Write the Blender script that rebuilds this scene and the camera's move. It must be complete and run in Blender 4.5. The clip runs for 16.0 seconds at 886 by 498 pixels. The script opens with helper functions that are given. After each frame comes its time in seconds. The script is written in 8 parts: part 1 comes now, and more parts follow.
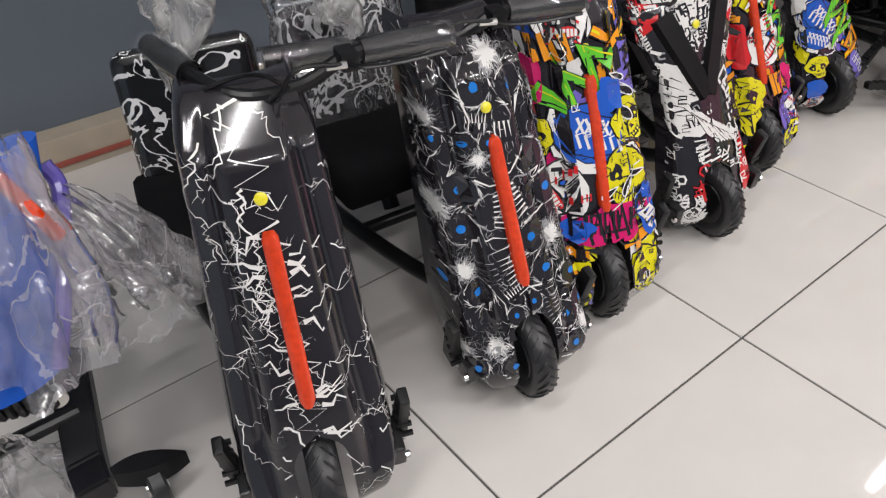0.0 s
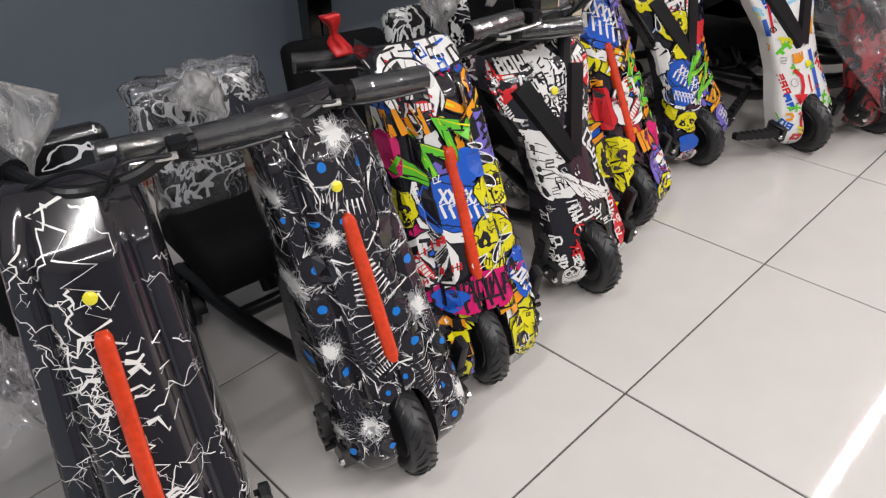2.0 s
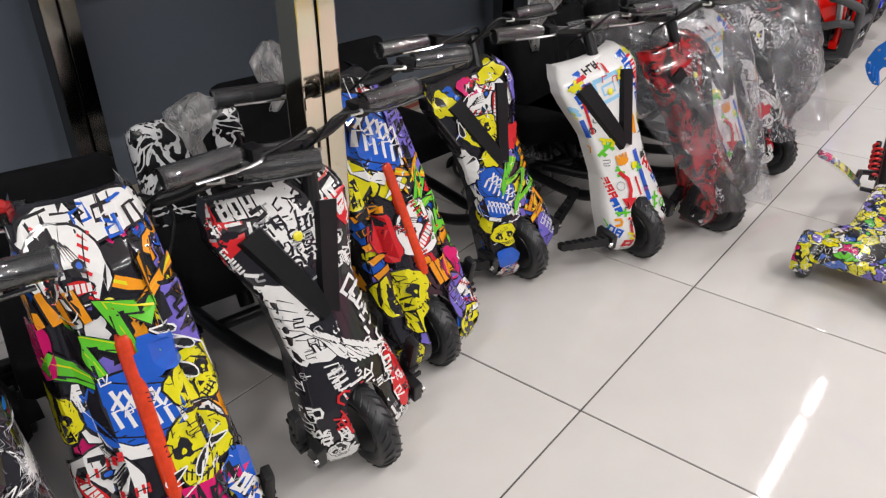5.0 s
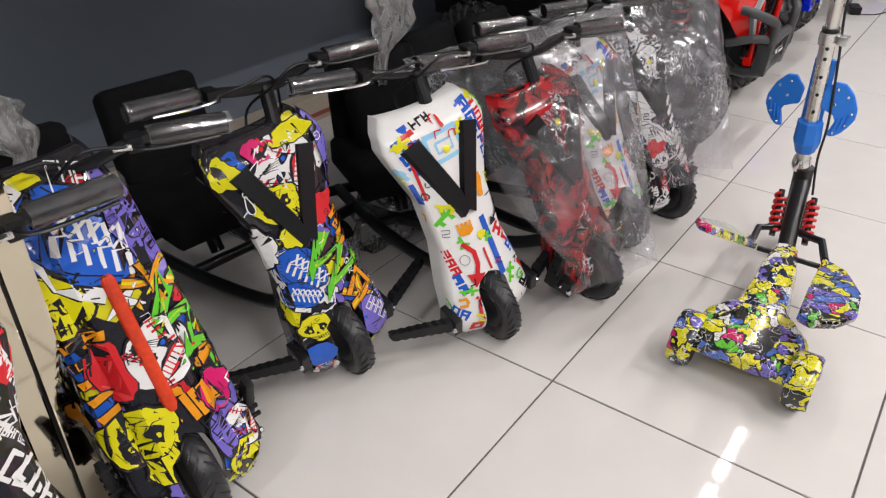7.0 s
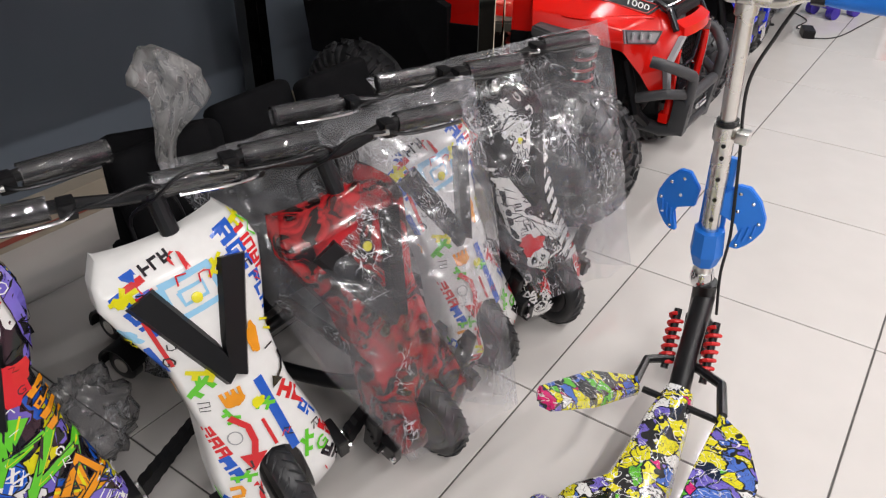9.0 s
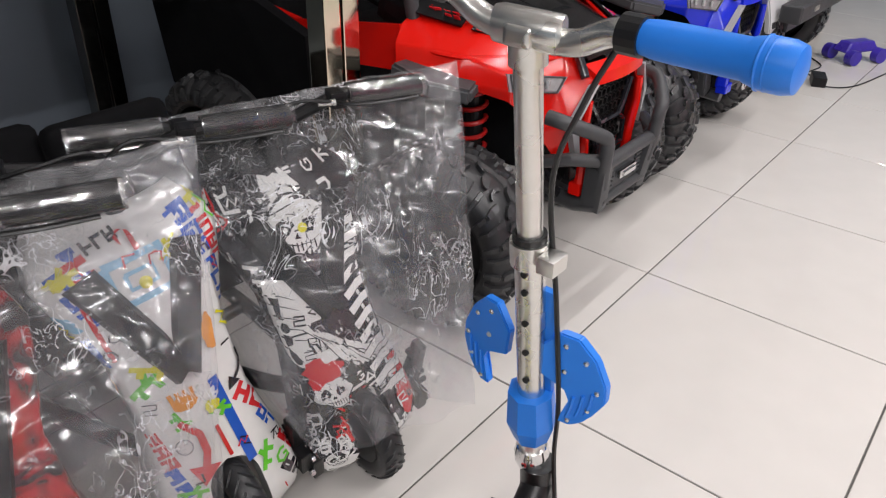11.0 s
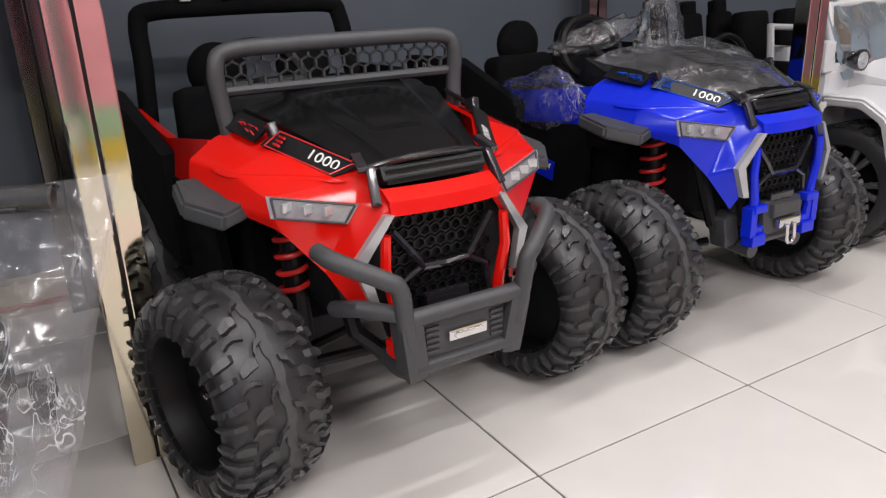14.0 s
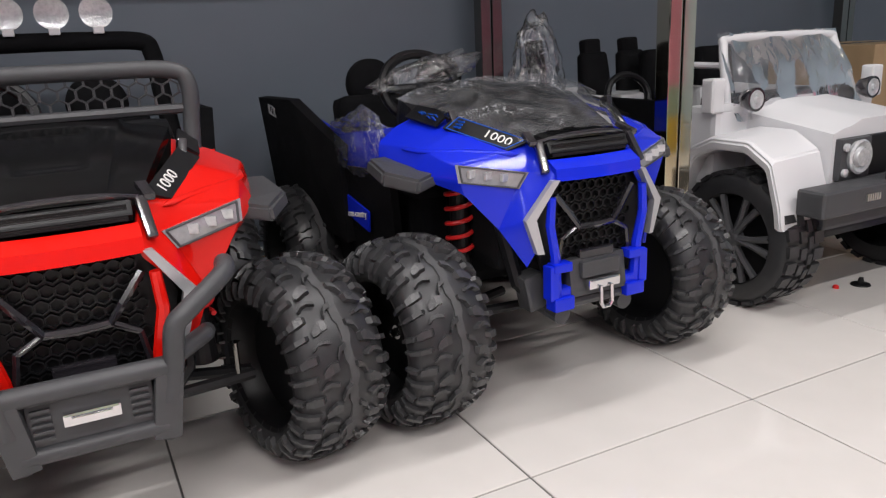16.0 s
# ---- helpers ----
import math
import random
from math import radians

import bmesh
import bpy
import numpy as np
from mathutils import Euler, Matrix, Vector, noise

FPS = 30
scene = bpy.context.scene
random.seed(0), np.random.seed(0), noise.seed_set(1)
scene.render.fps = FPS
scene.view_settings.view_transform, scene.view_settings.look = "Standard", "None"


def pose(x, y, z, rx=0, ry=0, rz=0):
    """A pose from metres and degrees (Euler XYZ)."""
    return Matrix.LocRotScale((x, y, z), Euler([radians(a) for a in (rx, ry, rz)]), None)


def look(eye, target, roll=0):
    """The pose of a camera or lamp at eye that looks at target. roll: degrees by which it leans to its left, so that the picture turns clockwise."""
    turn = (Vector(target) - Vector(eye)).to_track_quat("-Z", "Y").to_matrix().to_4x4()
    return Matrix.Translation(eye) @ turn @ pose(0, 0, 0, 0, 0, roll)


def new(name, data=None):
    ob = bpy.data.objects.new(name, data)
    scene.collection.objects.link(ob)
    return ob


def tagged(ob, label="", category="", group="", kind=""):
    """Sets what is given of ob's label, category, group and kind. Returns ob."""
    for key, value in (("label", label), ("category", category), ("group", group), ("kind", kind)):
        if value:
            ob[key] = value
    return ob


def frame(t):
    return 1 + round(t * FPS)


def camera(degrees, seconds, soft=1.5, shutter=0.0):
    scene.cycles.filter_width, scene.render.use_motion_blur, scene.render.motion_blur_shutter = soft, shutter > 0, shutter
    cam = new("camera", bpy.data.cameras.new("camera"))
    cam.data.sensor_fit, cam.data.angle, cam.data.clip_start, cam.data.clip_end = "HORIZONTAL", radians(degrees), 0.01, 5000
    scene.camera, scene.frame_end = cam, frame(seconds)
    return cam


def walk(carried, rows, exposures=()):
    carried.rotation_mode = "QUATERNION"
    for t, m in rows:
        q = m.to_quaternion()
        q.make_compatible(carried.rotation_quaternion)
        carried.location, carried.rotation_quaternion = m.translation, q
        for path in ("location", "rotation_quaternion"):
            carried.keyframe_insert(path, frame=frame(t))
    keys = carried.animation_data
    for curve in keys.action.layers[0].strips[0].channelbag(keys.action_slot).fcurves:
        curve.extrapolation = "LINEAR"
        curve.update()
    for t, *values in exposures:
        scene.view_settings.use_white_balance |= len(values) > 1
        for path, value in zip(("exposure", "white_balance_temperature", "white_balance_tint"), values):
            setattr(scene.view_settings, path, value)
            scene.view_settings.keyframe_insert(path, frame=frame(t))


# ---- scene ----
cam = camera(61.8, 16.0, 1.25)
PATH = [
    (0, (0.053, 0.065, 1.033), (1.022, 1.299, -0.207), -1.2),
    (0.5, (0.074, 0.048, 1.035), (1.092, 1.293, -0.154), -1.5),
    (1, (0.089, 0.036, 1.035), (1.162, 1.272, -0.115), -1.5),
    (1.5, (0.12, 0.015, 1.037), (1.24, 1.233, -0.086), -1.7),
    (2, (0.157, 0.001, 1.041), (1.319, 1.195, -0.066), -1.8),
    (2.5, (0.209, -0.012, 1.05), (1.406, 1.166, -0.037), -2.1),
    (3, (0.278, -0.016, 1.053), (1.502, 1.156, -0.01), -2.5),
    (3.5, (0.363, -0.017, 1.053), (1.61, 1.148, 0.011), -2.8),
    (4, (0.455, -0.026, 1.053), (1.73, 1.134, 0.038), -3.1),
    (4.2, (0.483, -0.024, 1.051), (1.785, 1.12, 0.053), -2.5),
    (6.3, (1.008, 0.016, 1.102), (2.371, 1.035, 0.051), 0.5),
    (6.5, (1.066, 0.001, 1.101), (2.429, 1.016, 0.048), 0.3),
    (7, (1.196, -0.029, 1.106), (2.565, 0.976, 0.049), 0.0),
    (7.5, (1.364, 0.005, 1.114), (2.745, 0.982, 0.045), -0.1),
    (8, (1.512, 0.029, 1.148), (2.924, 0.959, 0.081), 0.1),
    (8.5, (1.651, 0.007, 1.139), (3.05, 0.948, 0.063), 0.4),
    (8.7, (1.719, -0.011, 1.147), (3.108, 0.941, 0.068), 0.4),
    (10.8, (2.426, -0.042, 1.047), (3.799, 0.955, -0.013), 2.8),
    (11, (2.512, -0.094, 1.027), (3.86, 0.975, 0.006), 1.6),
    (11.5, (2.71, -0.178, 1.005), (3.999, 1.025, 0.061), 0.8),
    (12, (2.846, -0.242, 0.972), (4.116, 1.069, 0.155), 0.3),
    (12.5, (2.997, -0.296, 0.939), (4.208, 1.135, 0.24), -0.7),
    (13, (3.093, -0.328, 0.921), (4.186, 1.197, 0.229), -1.9),
    (13.5, (3.233, -0.386, 0.899), (4.223, 1.206, 0.201), -2.1),
    (14, (3.392, -0.437, 0.882), (4.339, 1.194, 0.218), -2.3),
    (14.5, (3.539, -0.472, 0.86), (4.49, 1.174, 0.239), -2.2),
    (15, (3.7, -0.496, 0.838), (4.629, 1.175, 0.252), -2.1),
    (15.5, (3.863, -0.52, 0.832), (4.757, 1.181, 0.28), -2.5),
    (16, (4.041, -0.548, 0.815), (4.9, 1.175, 0.274), -2.8),
]
walk(cam, [(t, look(eye, target, roll)) for t, eye, target, roll in PATH], [(0.0, 0.08), (8.5, 0.08), (11.0, 0.06), (13.0, 0.17), (16.0, 0.24)])

# ---- world and light ----
world = bpy.data.worlds.new("world")
scene.world = world
world.use_nodes = True
world.node_tree.nodes["Background"].inputs[0].default_value = (0.8, 0.86, 1.0, 1)
world.node_tree.nodes["Background"].inputs[1].default_value = 0.035


def strip_lamp(x, y, length, watts, turn=0):
    d = bpy.data.lights.new("ceiling_strip_light", "AREA")
    d.shape, d.size, d.size_y, d.energy, d.color = "RECTANGLE", length, 0.04, watts, (1.0, 0.972, 0.965)
    ob = new("ceiling_strip_light", d)
    ob.matrix_world = pose(x, y, 2.93, 0, 0, turn)
    return ob


for lx, ly, ln, watts in ((4.95, 0.52, 2.6, 32), (-0.3, 0.52, 1.6, 22), (-0.6, -1.3, 1.2, 34), (1.6, -1.3, 1.2, 34), (3.8, -1.3, 1.2, 34), (6.0, -1.3, 1.2, 34), (1.0, -3.0, 2.4, 50), (5.0, -3.0, 2.4, 50)):
    strip_lamp(lx, ly, ln, watts)


# ---- materials ----
def mat(name, color, rough=0.5, metal=0.0, vary=0.12, scale=30.0, bump=0.0, bscale=200.0, coat=0.0, spec=0.5):
    m = bpy.data.materials.new(name)
    m.use_nodes = True
    nt = m.node_tree
    b = nt.nodes["Principled BSDF"]
    b.inputs["Metallic"].default_value = metal
    b.inputs["Coat Weight"].default_value = coat
    b.inputs["Coat Roughness"].default_value = 0.06
    b.inputs["Specular IOR Level"].default_value = spec
    tc = nt.nodes.new("ShaderNodeTexCoord")
    n1 = nt.nodes.new("ShaderNodeTexNoise")
    n1.inputs["Scale"].default_value, n1.inputs["Detail"].default_value = scale, 6
    nt.links.new(tc.outputs["Object"], n1.inputs["Vector"])
    n2 = nt.nodes.new("ShaderNodeTexNoise")
    n2.inputs["Scale"].default_value, n2.inputs["Detail"].default_value = scale / 7, 3
    nt.links.new(tc.outputs["Object"], n2.inputs["Vector"])
    mix = nt.nodes.new("ShaderNodeMix")
    mix.data_type = "RGBA"
    lo = tuple(c * (1 - vary) for c in color)
    hi = tuple(min(1, c * (1 + vary)) for c in color)
    mix.inputs[6].default_value, mix.inputs[7].default_value = (*lo, 1), (*hi, 1)
    add = nt.nodes.new("ShaderNodeMath")
    add.operation = "ADD"
    add.use_clamp = True
    nt.links.new(n1.outputs["Fac"], add.inputs[0])
    sub = nt.nodes.new("ShaderNodeMath")
    sub.operation = "MULTIPLY_ADD"
    sub.inputs[1].default_value, sub.inputs[2].default_value = 1.0, -0.5
    nt.links.new(n2.outputs["Fac"], sub.inputs[0])
    nt.links.new(sub.outputs[0], add.inputs[1])
    nt.links.new(add.outputs[0], mix.inputs[0])
    nt.links.new(mix.outputs[2], b.inputs["Base Color"])
    mr = nt.nodes.new("ShaderNodeMapRange")
    mr.inputs["From Min"].default_value, mr.inputs["From Max"].default_value = 0.3, 0.7
    mr.inputs["To Min"].default_value, mr.inputs["To Max"].default_value = max(0.02, rough * 0.85), min(1, rough * 1.2)
    nt.links.new(n2.outputs["Fac"], mr.inputs["Value"])
    nt.links.new(mr.outputs[0], b.inputs["Roughness"])
    if bump:
        n3 = nt.nodes.new("ShaderNodeTexNoise")
        n3.inputs["Scale"].default_value, n3.inputs["Detail"].default_value = bscale, 4
        nt.links.new(tc.outputs["Object"], n3.inputs["Vector"])
        bp = nt.nodes.new("ShaderNodeBump")
        bp.inputs["Strength"].default_value, bp.inputs["Distance"].default_value = bump, 0.002
        nt.links.new(n3.outputs["Fac"], bp.inputs["Height"])
        nt.links.new(bp.outputs[0], b.inputs["Normal"])
    return m


def clear_film(name, white=0.12, tint=(0.95, 0.96, 1.0), bscale=14.0, rough=0.12, gloss=0.2, crease=0.8, fold_glint=0.3, crease_glint=0.0, depth=0.016):
    """Thin crumpled clear plastic: mostly see-through, some milky scatter, sharp glints, crease highlights painted
    white.
    """
    m = bpy.data.materials.new(name)
    m.use_nodes = True
    nt = m.node_tree
    nt.nodes.remove(nt.nodes["Principled BSDF"])
    out = nt.nodes["Material Output"]
    tr = nt.nodes.new("ShaderNodeBsdfTransparent")
    tr.inputs[0].default_value = (0.97, 0.97, 0.98, 1)
    df = nt.nodes.new("ShaderNodeBsdfDiffuse")
    df.inputs[0].default_value = (*tint, 1)
    tl = nt.nodes.new("ShaderNodeBsdfTranslucent")
    tl.inputs[0].default_value = (*tint, 1)
    gl = nt.nodes.new("ShaderNodeBsdfGlossy")
    gl.inputs["Roughness"].default_value = rough
    tc = nt.nodes.new("ShaderNodeTexCoord")
    mp = nt.nodes.new("ShaderNodeMapping")
    mp.inputs["Rotation"].default_value = (0.5, 0.3, 0.6)
    mp.inputs["Scale"].default_value = (1.0, 1.0, 0.4)
    nt.links.new(tc.outputs["Object"], mp.inputs["Vector"])
    nz = nt.nodes.new("ShaderNodeTexNoise")
    nz.inputs["Scale"].default_value, nz.inputs["Detail"].default_value = bscale, 7
    nz.inputs["Distortion"].default_value = 1.2
    nt.links.new(mp.outputs[0], nz.inputs["Vector"])
    rg = nt.nodes.new("ShaderNodeTexNoise")
    rg.noise_type = "RIDGED_MULTIFRACTAL"
    rg.inputs["Scale"].default_value, rg.inputs["Detail"].default_value = bscale * 0.9, 3
    nt.links.new(mp.outputs[0], rg.inputs["Vector"])
    bp = nt.nodes.new("ShaderNodeBump")
    bp.inputs["Strength"].default_value, bp.inputs["Distance"].default_value = crease, depth
    fine = nt.nodes.new("ShaderNodeTexNoise")
    fine.inputs["Scale"].default_value, fine.inputs["Detail"].default_value, fine.inputs["Distortion"].default_value = bscale * 1.8, 2, 0.8
    nt.links.new(mp.outputs[0], fine.inputs["Vector"])
    hsum = nt.nodes.new("ShaderNodeMath")
    hsum.operation = "ADD"
    nt.links.new(rg.outputs["Fac"], hsum.inputs[0])
    nt.links.new(fine.outputs["Fac"], hsum.inputs[1])
    nt.links.new(hsum.outputs[0], bp.inputs["Height"])
    for n in (gl, df):
        nt.links.new(bp.outputs[0], n.inputs["Normal"])
    ramp = nt.nodes.new("ShaderNodeMapRange")
    ramp.inputs["From Min"].default_value, ramp.inputs["From Max"].default_value = 0.4, 0.75
    ramp.inputs["To Min"].default_value, ramp.inputs["To Max"].default_value = white * 0.5, white * 2.0
    nt.links.new(nz.outputs["Fac"], ramp.inputs["Value"])
    # white contour lines of the noise, painted in as wrinkle highlights
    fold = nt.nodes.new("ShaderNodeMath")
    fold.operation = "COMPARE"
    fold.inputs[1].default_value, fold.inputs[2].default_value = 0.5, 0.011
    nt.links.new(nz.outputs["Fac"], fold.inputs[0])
    glint_mix = nt.nodes.new("ShaderNodeMath")
    glint_mix.operation, glint_mix.use_clamp = "MULTIPLY_ADD", True
    glint_mix.inputs[1].default_value = fold_glint
    nt.links.new(fold.outputs[0], glint_mix.inputs[0])
    nt.links.new(ramp.outputs[0], glint_mix.inputs[2])
    if crease_glint:
        # crease highlights painted as thin white lines in patches, on two scales
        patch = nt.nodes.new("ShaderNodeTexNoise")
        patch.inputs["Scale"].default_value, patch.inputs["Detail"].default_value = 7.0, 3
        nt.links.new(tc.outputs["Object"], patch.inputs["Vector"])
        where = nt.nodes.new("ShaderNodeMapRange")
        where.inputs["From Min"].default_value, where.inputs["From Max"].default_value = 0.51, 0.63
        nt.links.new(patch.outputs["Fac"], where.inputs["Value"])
        total = glint_mix.outputs[0]
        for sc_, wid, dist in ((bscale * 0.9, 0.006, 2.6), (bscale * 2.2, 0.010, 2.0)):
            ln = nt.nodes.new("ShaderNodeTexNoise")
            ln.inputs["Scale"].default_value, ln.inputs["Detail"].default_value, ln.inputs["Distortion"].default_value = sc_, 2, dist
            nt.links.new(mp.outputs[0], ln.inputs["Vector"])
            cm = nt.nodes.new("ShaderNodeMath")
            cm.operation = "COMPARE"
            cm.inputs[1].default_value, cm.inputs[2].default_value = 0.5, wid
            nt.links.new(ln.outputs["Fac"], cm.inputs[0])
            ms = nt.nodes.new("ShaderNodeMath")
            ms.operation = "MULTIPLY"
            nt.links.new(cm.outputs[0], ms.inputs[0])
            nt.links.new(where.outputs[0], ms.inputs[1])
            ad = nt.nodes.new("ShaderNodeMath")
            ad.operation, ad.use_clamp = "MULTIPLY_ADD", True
            ad.inputs[1].default_value = crease_glint
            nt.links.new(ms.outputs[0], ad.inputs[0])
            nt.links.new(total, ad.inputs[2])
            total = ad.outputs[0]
        glint_mix = total.node
    sc = nt.nodes.new("ShaderNodeMixShader")
    sc.inputs[0].default_value = 0.5
    nt.links.new(df.outputs[0], sc.inputs[1])
    nt.links.new(tl.outputs[0], sc.inputs[2])
    m1 = nt.nodes.new("ShaderNodeMixShader")
    nt.links.new(glint_mix.outputs[0], m1.inputs[0])
    nt.links.new(tr.outputs[0], m1.inputs[1])
    nt.links.new(sc.outputs[0], m1.inputs[2])
    m2 = nt.nodes.new("ShaderNodeMixShader")
    m2.inputs[0].default_value = gloss
    fr = nt.nodes.new("ShaderNodeFresnel")
    fr.inputs[0].default_value = 1.33
    mu = nt.nodes.new("ShaderNodeMath")
    mu.operation, mu.use_clamp = "MULTIPLY_ADD", True
    mu.inputs[1].default_value, mu.inputs[2].default_value = 0.9, gloss * 0.25
    nt.links.new(fr.outputs[0], mu.inputs[0])
    nt.links.new(mu.outputs[0], m2.inputs[0])
    nt.links.new(m1.outputs[0], m2.inputs[1])
    nt.links.new(gl.outputs[0], m2.inputs[2])
    nt.links.new(m2.outputs[0], out.inputs[0])
    return m


WALL = mat("slate_blue_wall_paint", (0.118, 0.140, 0.170), 0.5, vary=0.05, scale=8, bump=0.08, bscale=400)
END_WALL = mat("pale_blue_wall_paint", (0.42, 0.52, 0.60), 0.6, vary=0.05, scale=8)
TILE = mat("polished_porcelain_tile", (0.64, 0.61, 0.582), 0.045, vary=0.05, scale=9)
GROUT = mat("grey_grout", (0.10, 0.095, 0.09), 0.9, vary=0.25, scale=60)
CEIL = mat("white_ceiling_board", (0.75, 0.75, 0.74), 0.8, vary=0.04, scale=5)
GOLD = mat("polished_champagne_steel", (0.70, 0.64, 0.50), 0.07, 1.0, vary=0.05, scale=12)
STEEL_DARK = mat("dark_polished_steel", (0.20, 0.195, 0.18), 0.14, 1.0, vary=0.1, scale=12)
WOOD = mat("beige_laminate_plinth", (0.42, 0.36, 0.28), 0.45, vary=0.15, scale=14)
PLINTH_RED = mat("red_brown_edge_band", (0.30, 0.07, 0.05), 0.5, vary=0.2, scale=30)
RUBBER = mat("black_tyre_rubber", (0.024, 0.024, 0.026), 0.36, vary=0.3, scale=40, bump=0.15, bscale=300, spec=0.5)
TREAD = mat("dusty_grey_tread_rubber", (0.055, 0.055, 0.057), 0.6, vary=0.3, scale=50, bump=0.3, bscale=250)
PLASTIC = mat("black_moulded_plastic", (0.007, 0.007, 0.008), 0.4, vary=0.2, scale=30, bump=0.12, bscale=600, spec=0.3)
PLASTIC_GREY = mat("charcoal_textured_plastic", (0.048, 0.049, 0.053), 0.45, vary=0.15, scale=30, bump=0.2, bscale=700)
GLOSS_BLACK = mat("gloss_black_print_film", (0.018, 0.016, 0.020), 0.12, vary=0.2, scale=20, coat=0.6, spec=0.55)
FRAME = mat("black_powder_coat", (0.006, 0.006, 0.007), 0.32, vary=0.2, scale=60, bump=0.1, bscale=900)
CHROME = mat("chrome", (0.75, 0.75, 0.76), 0.12, 1.0, vary=0.05, scale=40)
ALU = mat("satin_aluminium", (0.72, 0.71, 0.68), 0.27, 1.0, vary=0.05, scale=60)
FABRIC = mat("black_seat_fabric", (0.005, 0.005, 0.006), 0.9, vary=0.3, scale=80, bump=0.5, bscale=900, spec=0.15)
BLUE_TOY = mat("bright_blue_plastic", (0.015, 0.19, 0.72), 0.38, vary=0.06, scale=20)
RED = mat("glossy_red_plastic", (0.70, 0.008, 0.004), 0.15, vary=0.05, scale=10, coat=0.0, spec=0.4)
BLUE = mat("royal_blue_plastic", (0.006, 0.022, 0.60), 0.15, vary=0.05, scale=10, coat=0.0, spec=0.4)
WHITE = mat("white_moulded_plastic", (0.62, 0.62, 0.635), 0.35, vary=0.04, scale=10)
SILVER = mat("silver_trim_paint", (0.50, 0.51, 0.53), 0.35, 0.6, vary=0.08, scale=30)
HOOD = mat("satin_black_bonnet", (0.005, 0.005, 0.0055), 0.2, vary=0.15, scale=15, coat=0.0, spec=0.35)
LED_RED = mat("red_reflector_lens", (0.66, 0.045, 0.006), 0.25, vary=0.3, scale=120, bump=0.3, bscale=500, coat=0.7)
LAMP_YEL = mat("yellow_button_lens", (0.80, 0.72, 0.03), 0.25, vary=0.1, scale=100, coat=0.6)
CLEAR_LENS = mat("headlight_lens", (0.55, 0.56, 0.57), 0.14, 0.35, vary=0.35, scale=90, bump=0.6, bscale=160, coat=0.8)
LENS_BACK = mat("smoked_reflector_lens", (0.36, 0.36, 0.38), 0.14, 0.4, vary=0.3, scale=70, bump=0.4, bscale=140, coat=0.8)
# lit copy of the tyre rubber: light on the lugs put into the colour
LUG = mat("lit_lug_rubber", (0.040, 0.040, 0.042), 0.30, vary=0.35, scale=45, bump=0.2, bscale=300)
SPRING_RED = mat("red_spring_paint", (0.62, 0.02, 0.02), 0.35, vary=0.1, scale=50)
CARD = mat("brown_cardboard", (0.36, 0.25, 0.14), 0.8, vary=0.12, scale=20)
PURPLE_RC = mat("purple_blue_metallic_plastic", (0.05, 0.03, 0.35), 0.3, vary=0.3, scale=40)
FILM = clear_film("clear_plastic_wrap", 0.07, bscale=15, rough=0.16, gloss=0.22, crease=0.6, fold_glint=0.05, crease_glint=0.6, depth=0.008)
MILKY = clear_film("milky_plastic_bag", 0.20, (1.0, 0.96, 0.98), bscale=12, rough=0.15, gloss=0.35)
FILM_BAG = clear_film("clear_poly_bag", 0.105, bscale=11, rough=0.10, gloss=0.08, crease=0.16, fold_glint=0.0, crease_glint=0.8, depth=0.004)
FOAM = clear_film("white_foam_wrap", 0.30, (1.0, 0.98, 0.95), bscale=26, rough=0.4, gloss=0.05)
CLEAR_GRIP = clear_film("clear_grip_sleeve", 0.07, bscale=30, rough=0.06, gloss=0.3, crease=0.12, fold_glint=0.0)
INK = {
    "k": GLOSS_BLACK,
    "w": mat("white_print_ink", (0.78, 0.77, 0.75), 0.2, vary=0.06, scale=60, coat=0.35),
    "y": mat("yellow_print_ink", (0.72, 0.66, 0.01), 0.2, vary=0.1, scale=60, coat=0.35),
    "o": mat("orange_print_ink", (0.80, 0.30, 0.01), 0.2, vary=0.15, scale=60, coat=0.35),
    "b": mat("blue_print_ink", (0.015, 0.10, 0.52), 0.2, vary=0.1, scale=60, coat=0.35),
    "c": mat("sky_print_ink", (0.30, 0.58, 0.80), 0.2, vary=0.1, scale=60, coat=0.35),
    "g": mat("green_print_ink", (0.12, 0.55, 0.03), 0.2, vary=0.12, scale=60, coat=0.35),
    "m": mat("magenta_print_ink", (0.62, 0.01, 0.14), 0.2, vary=0.1, scale=60, coat=0.35),
    "p": mat("violet_print_ink", (0.17, 0.13, 0.52), 0.2, vary=0.12, scale=60, coat=0.35),
    "r": mat("red_print_ink", (0.62, 0.02, 0.025), 0.2, vary=0.1, scale=60, coat=0.35),
    "e": mat("eye_blue_print_ink", (0.01, 0.18, 0.60), 0.2, vary=0.1, scale=60, coat=0.35),
    "d": mat("dark_grey_print_ink", (0.10, 0.10, 0.105), 0.2, vary=0.2, scale=60, coat=0.35),
    "s": mat("grey_print_ink", (0.32, 0.32, 0.33), 0.2, vary=0.15, scale=60, coat=0.35),
}


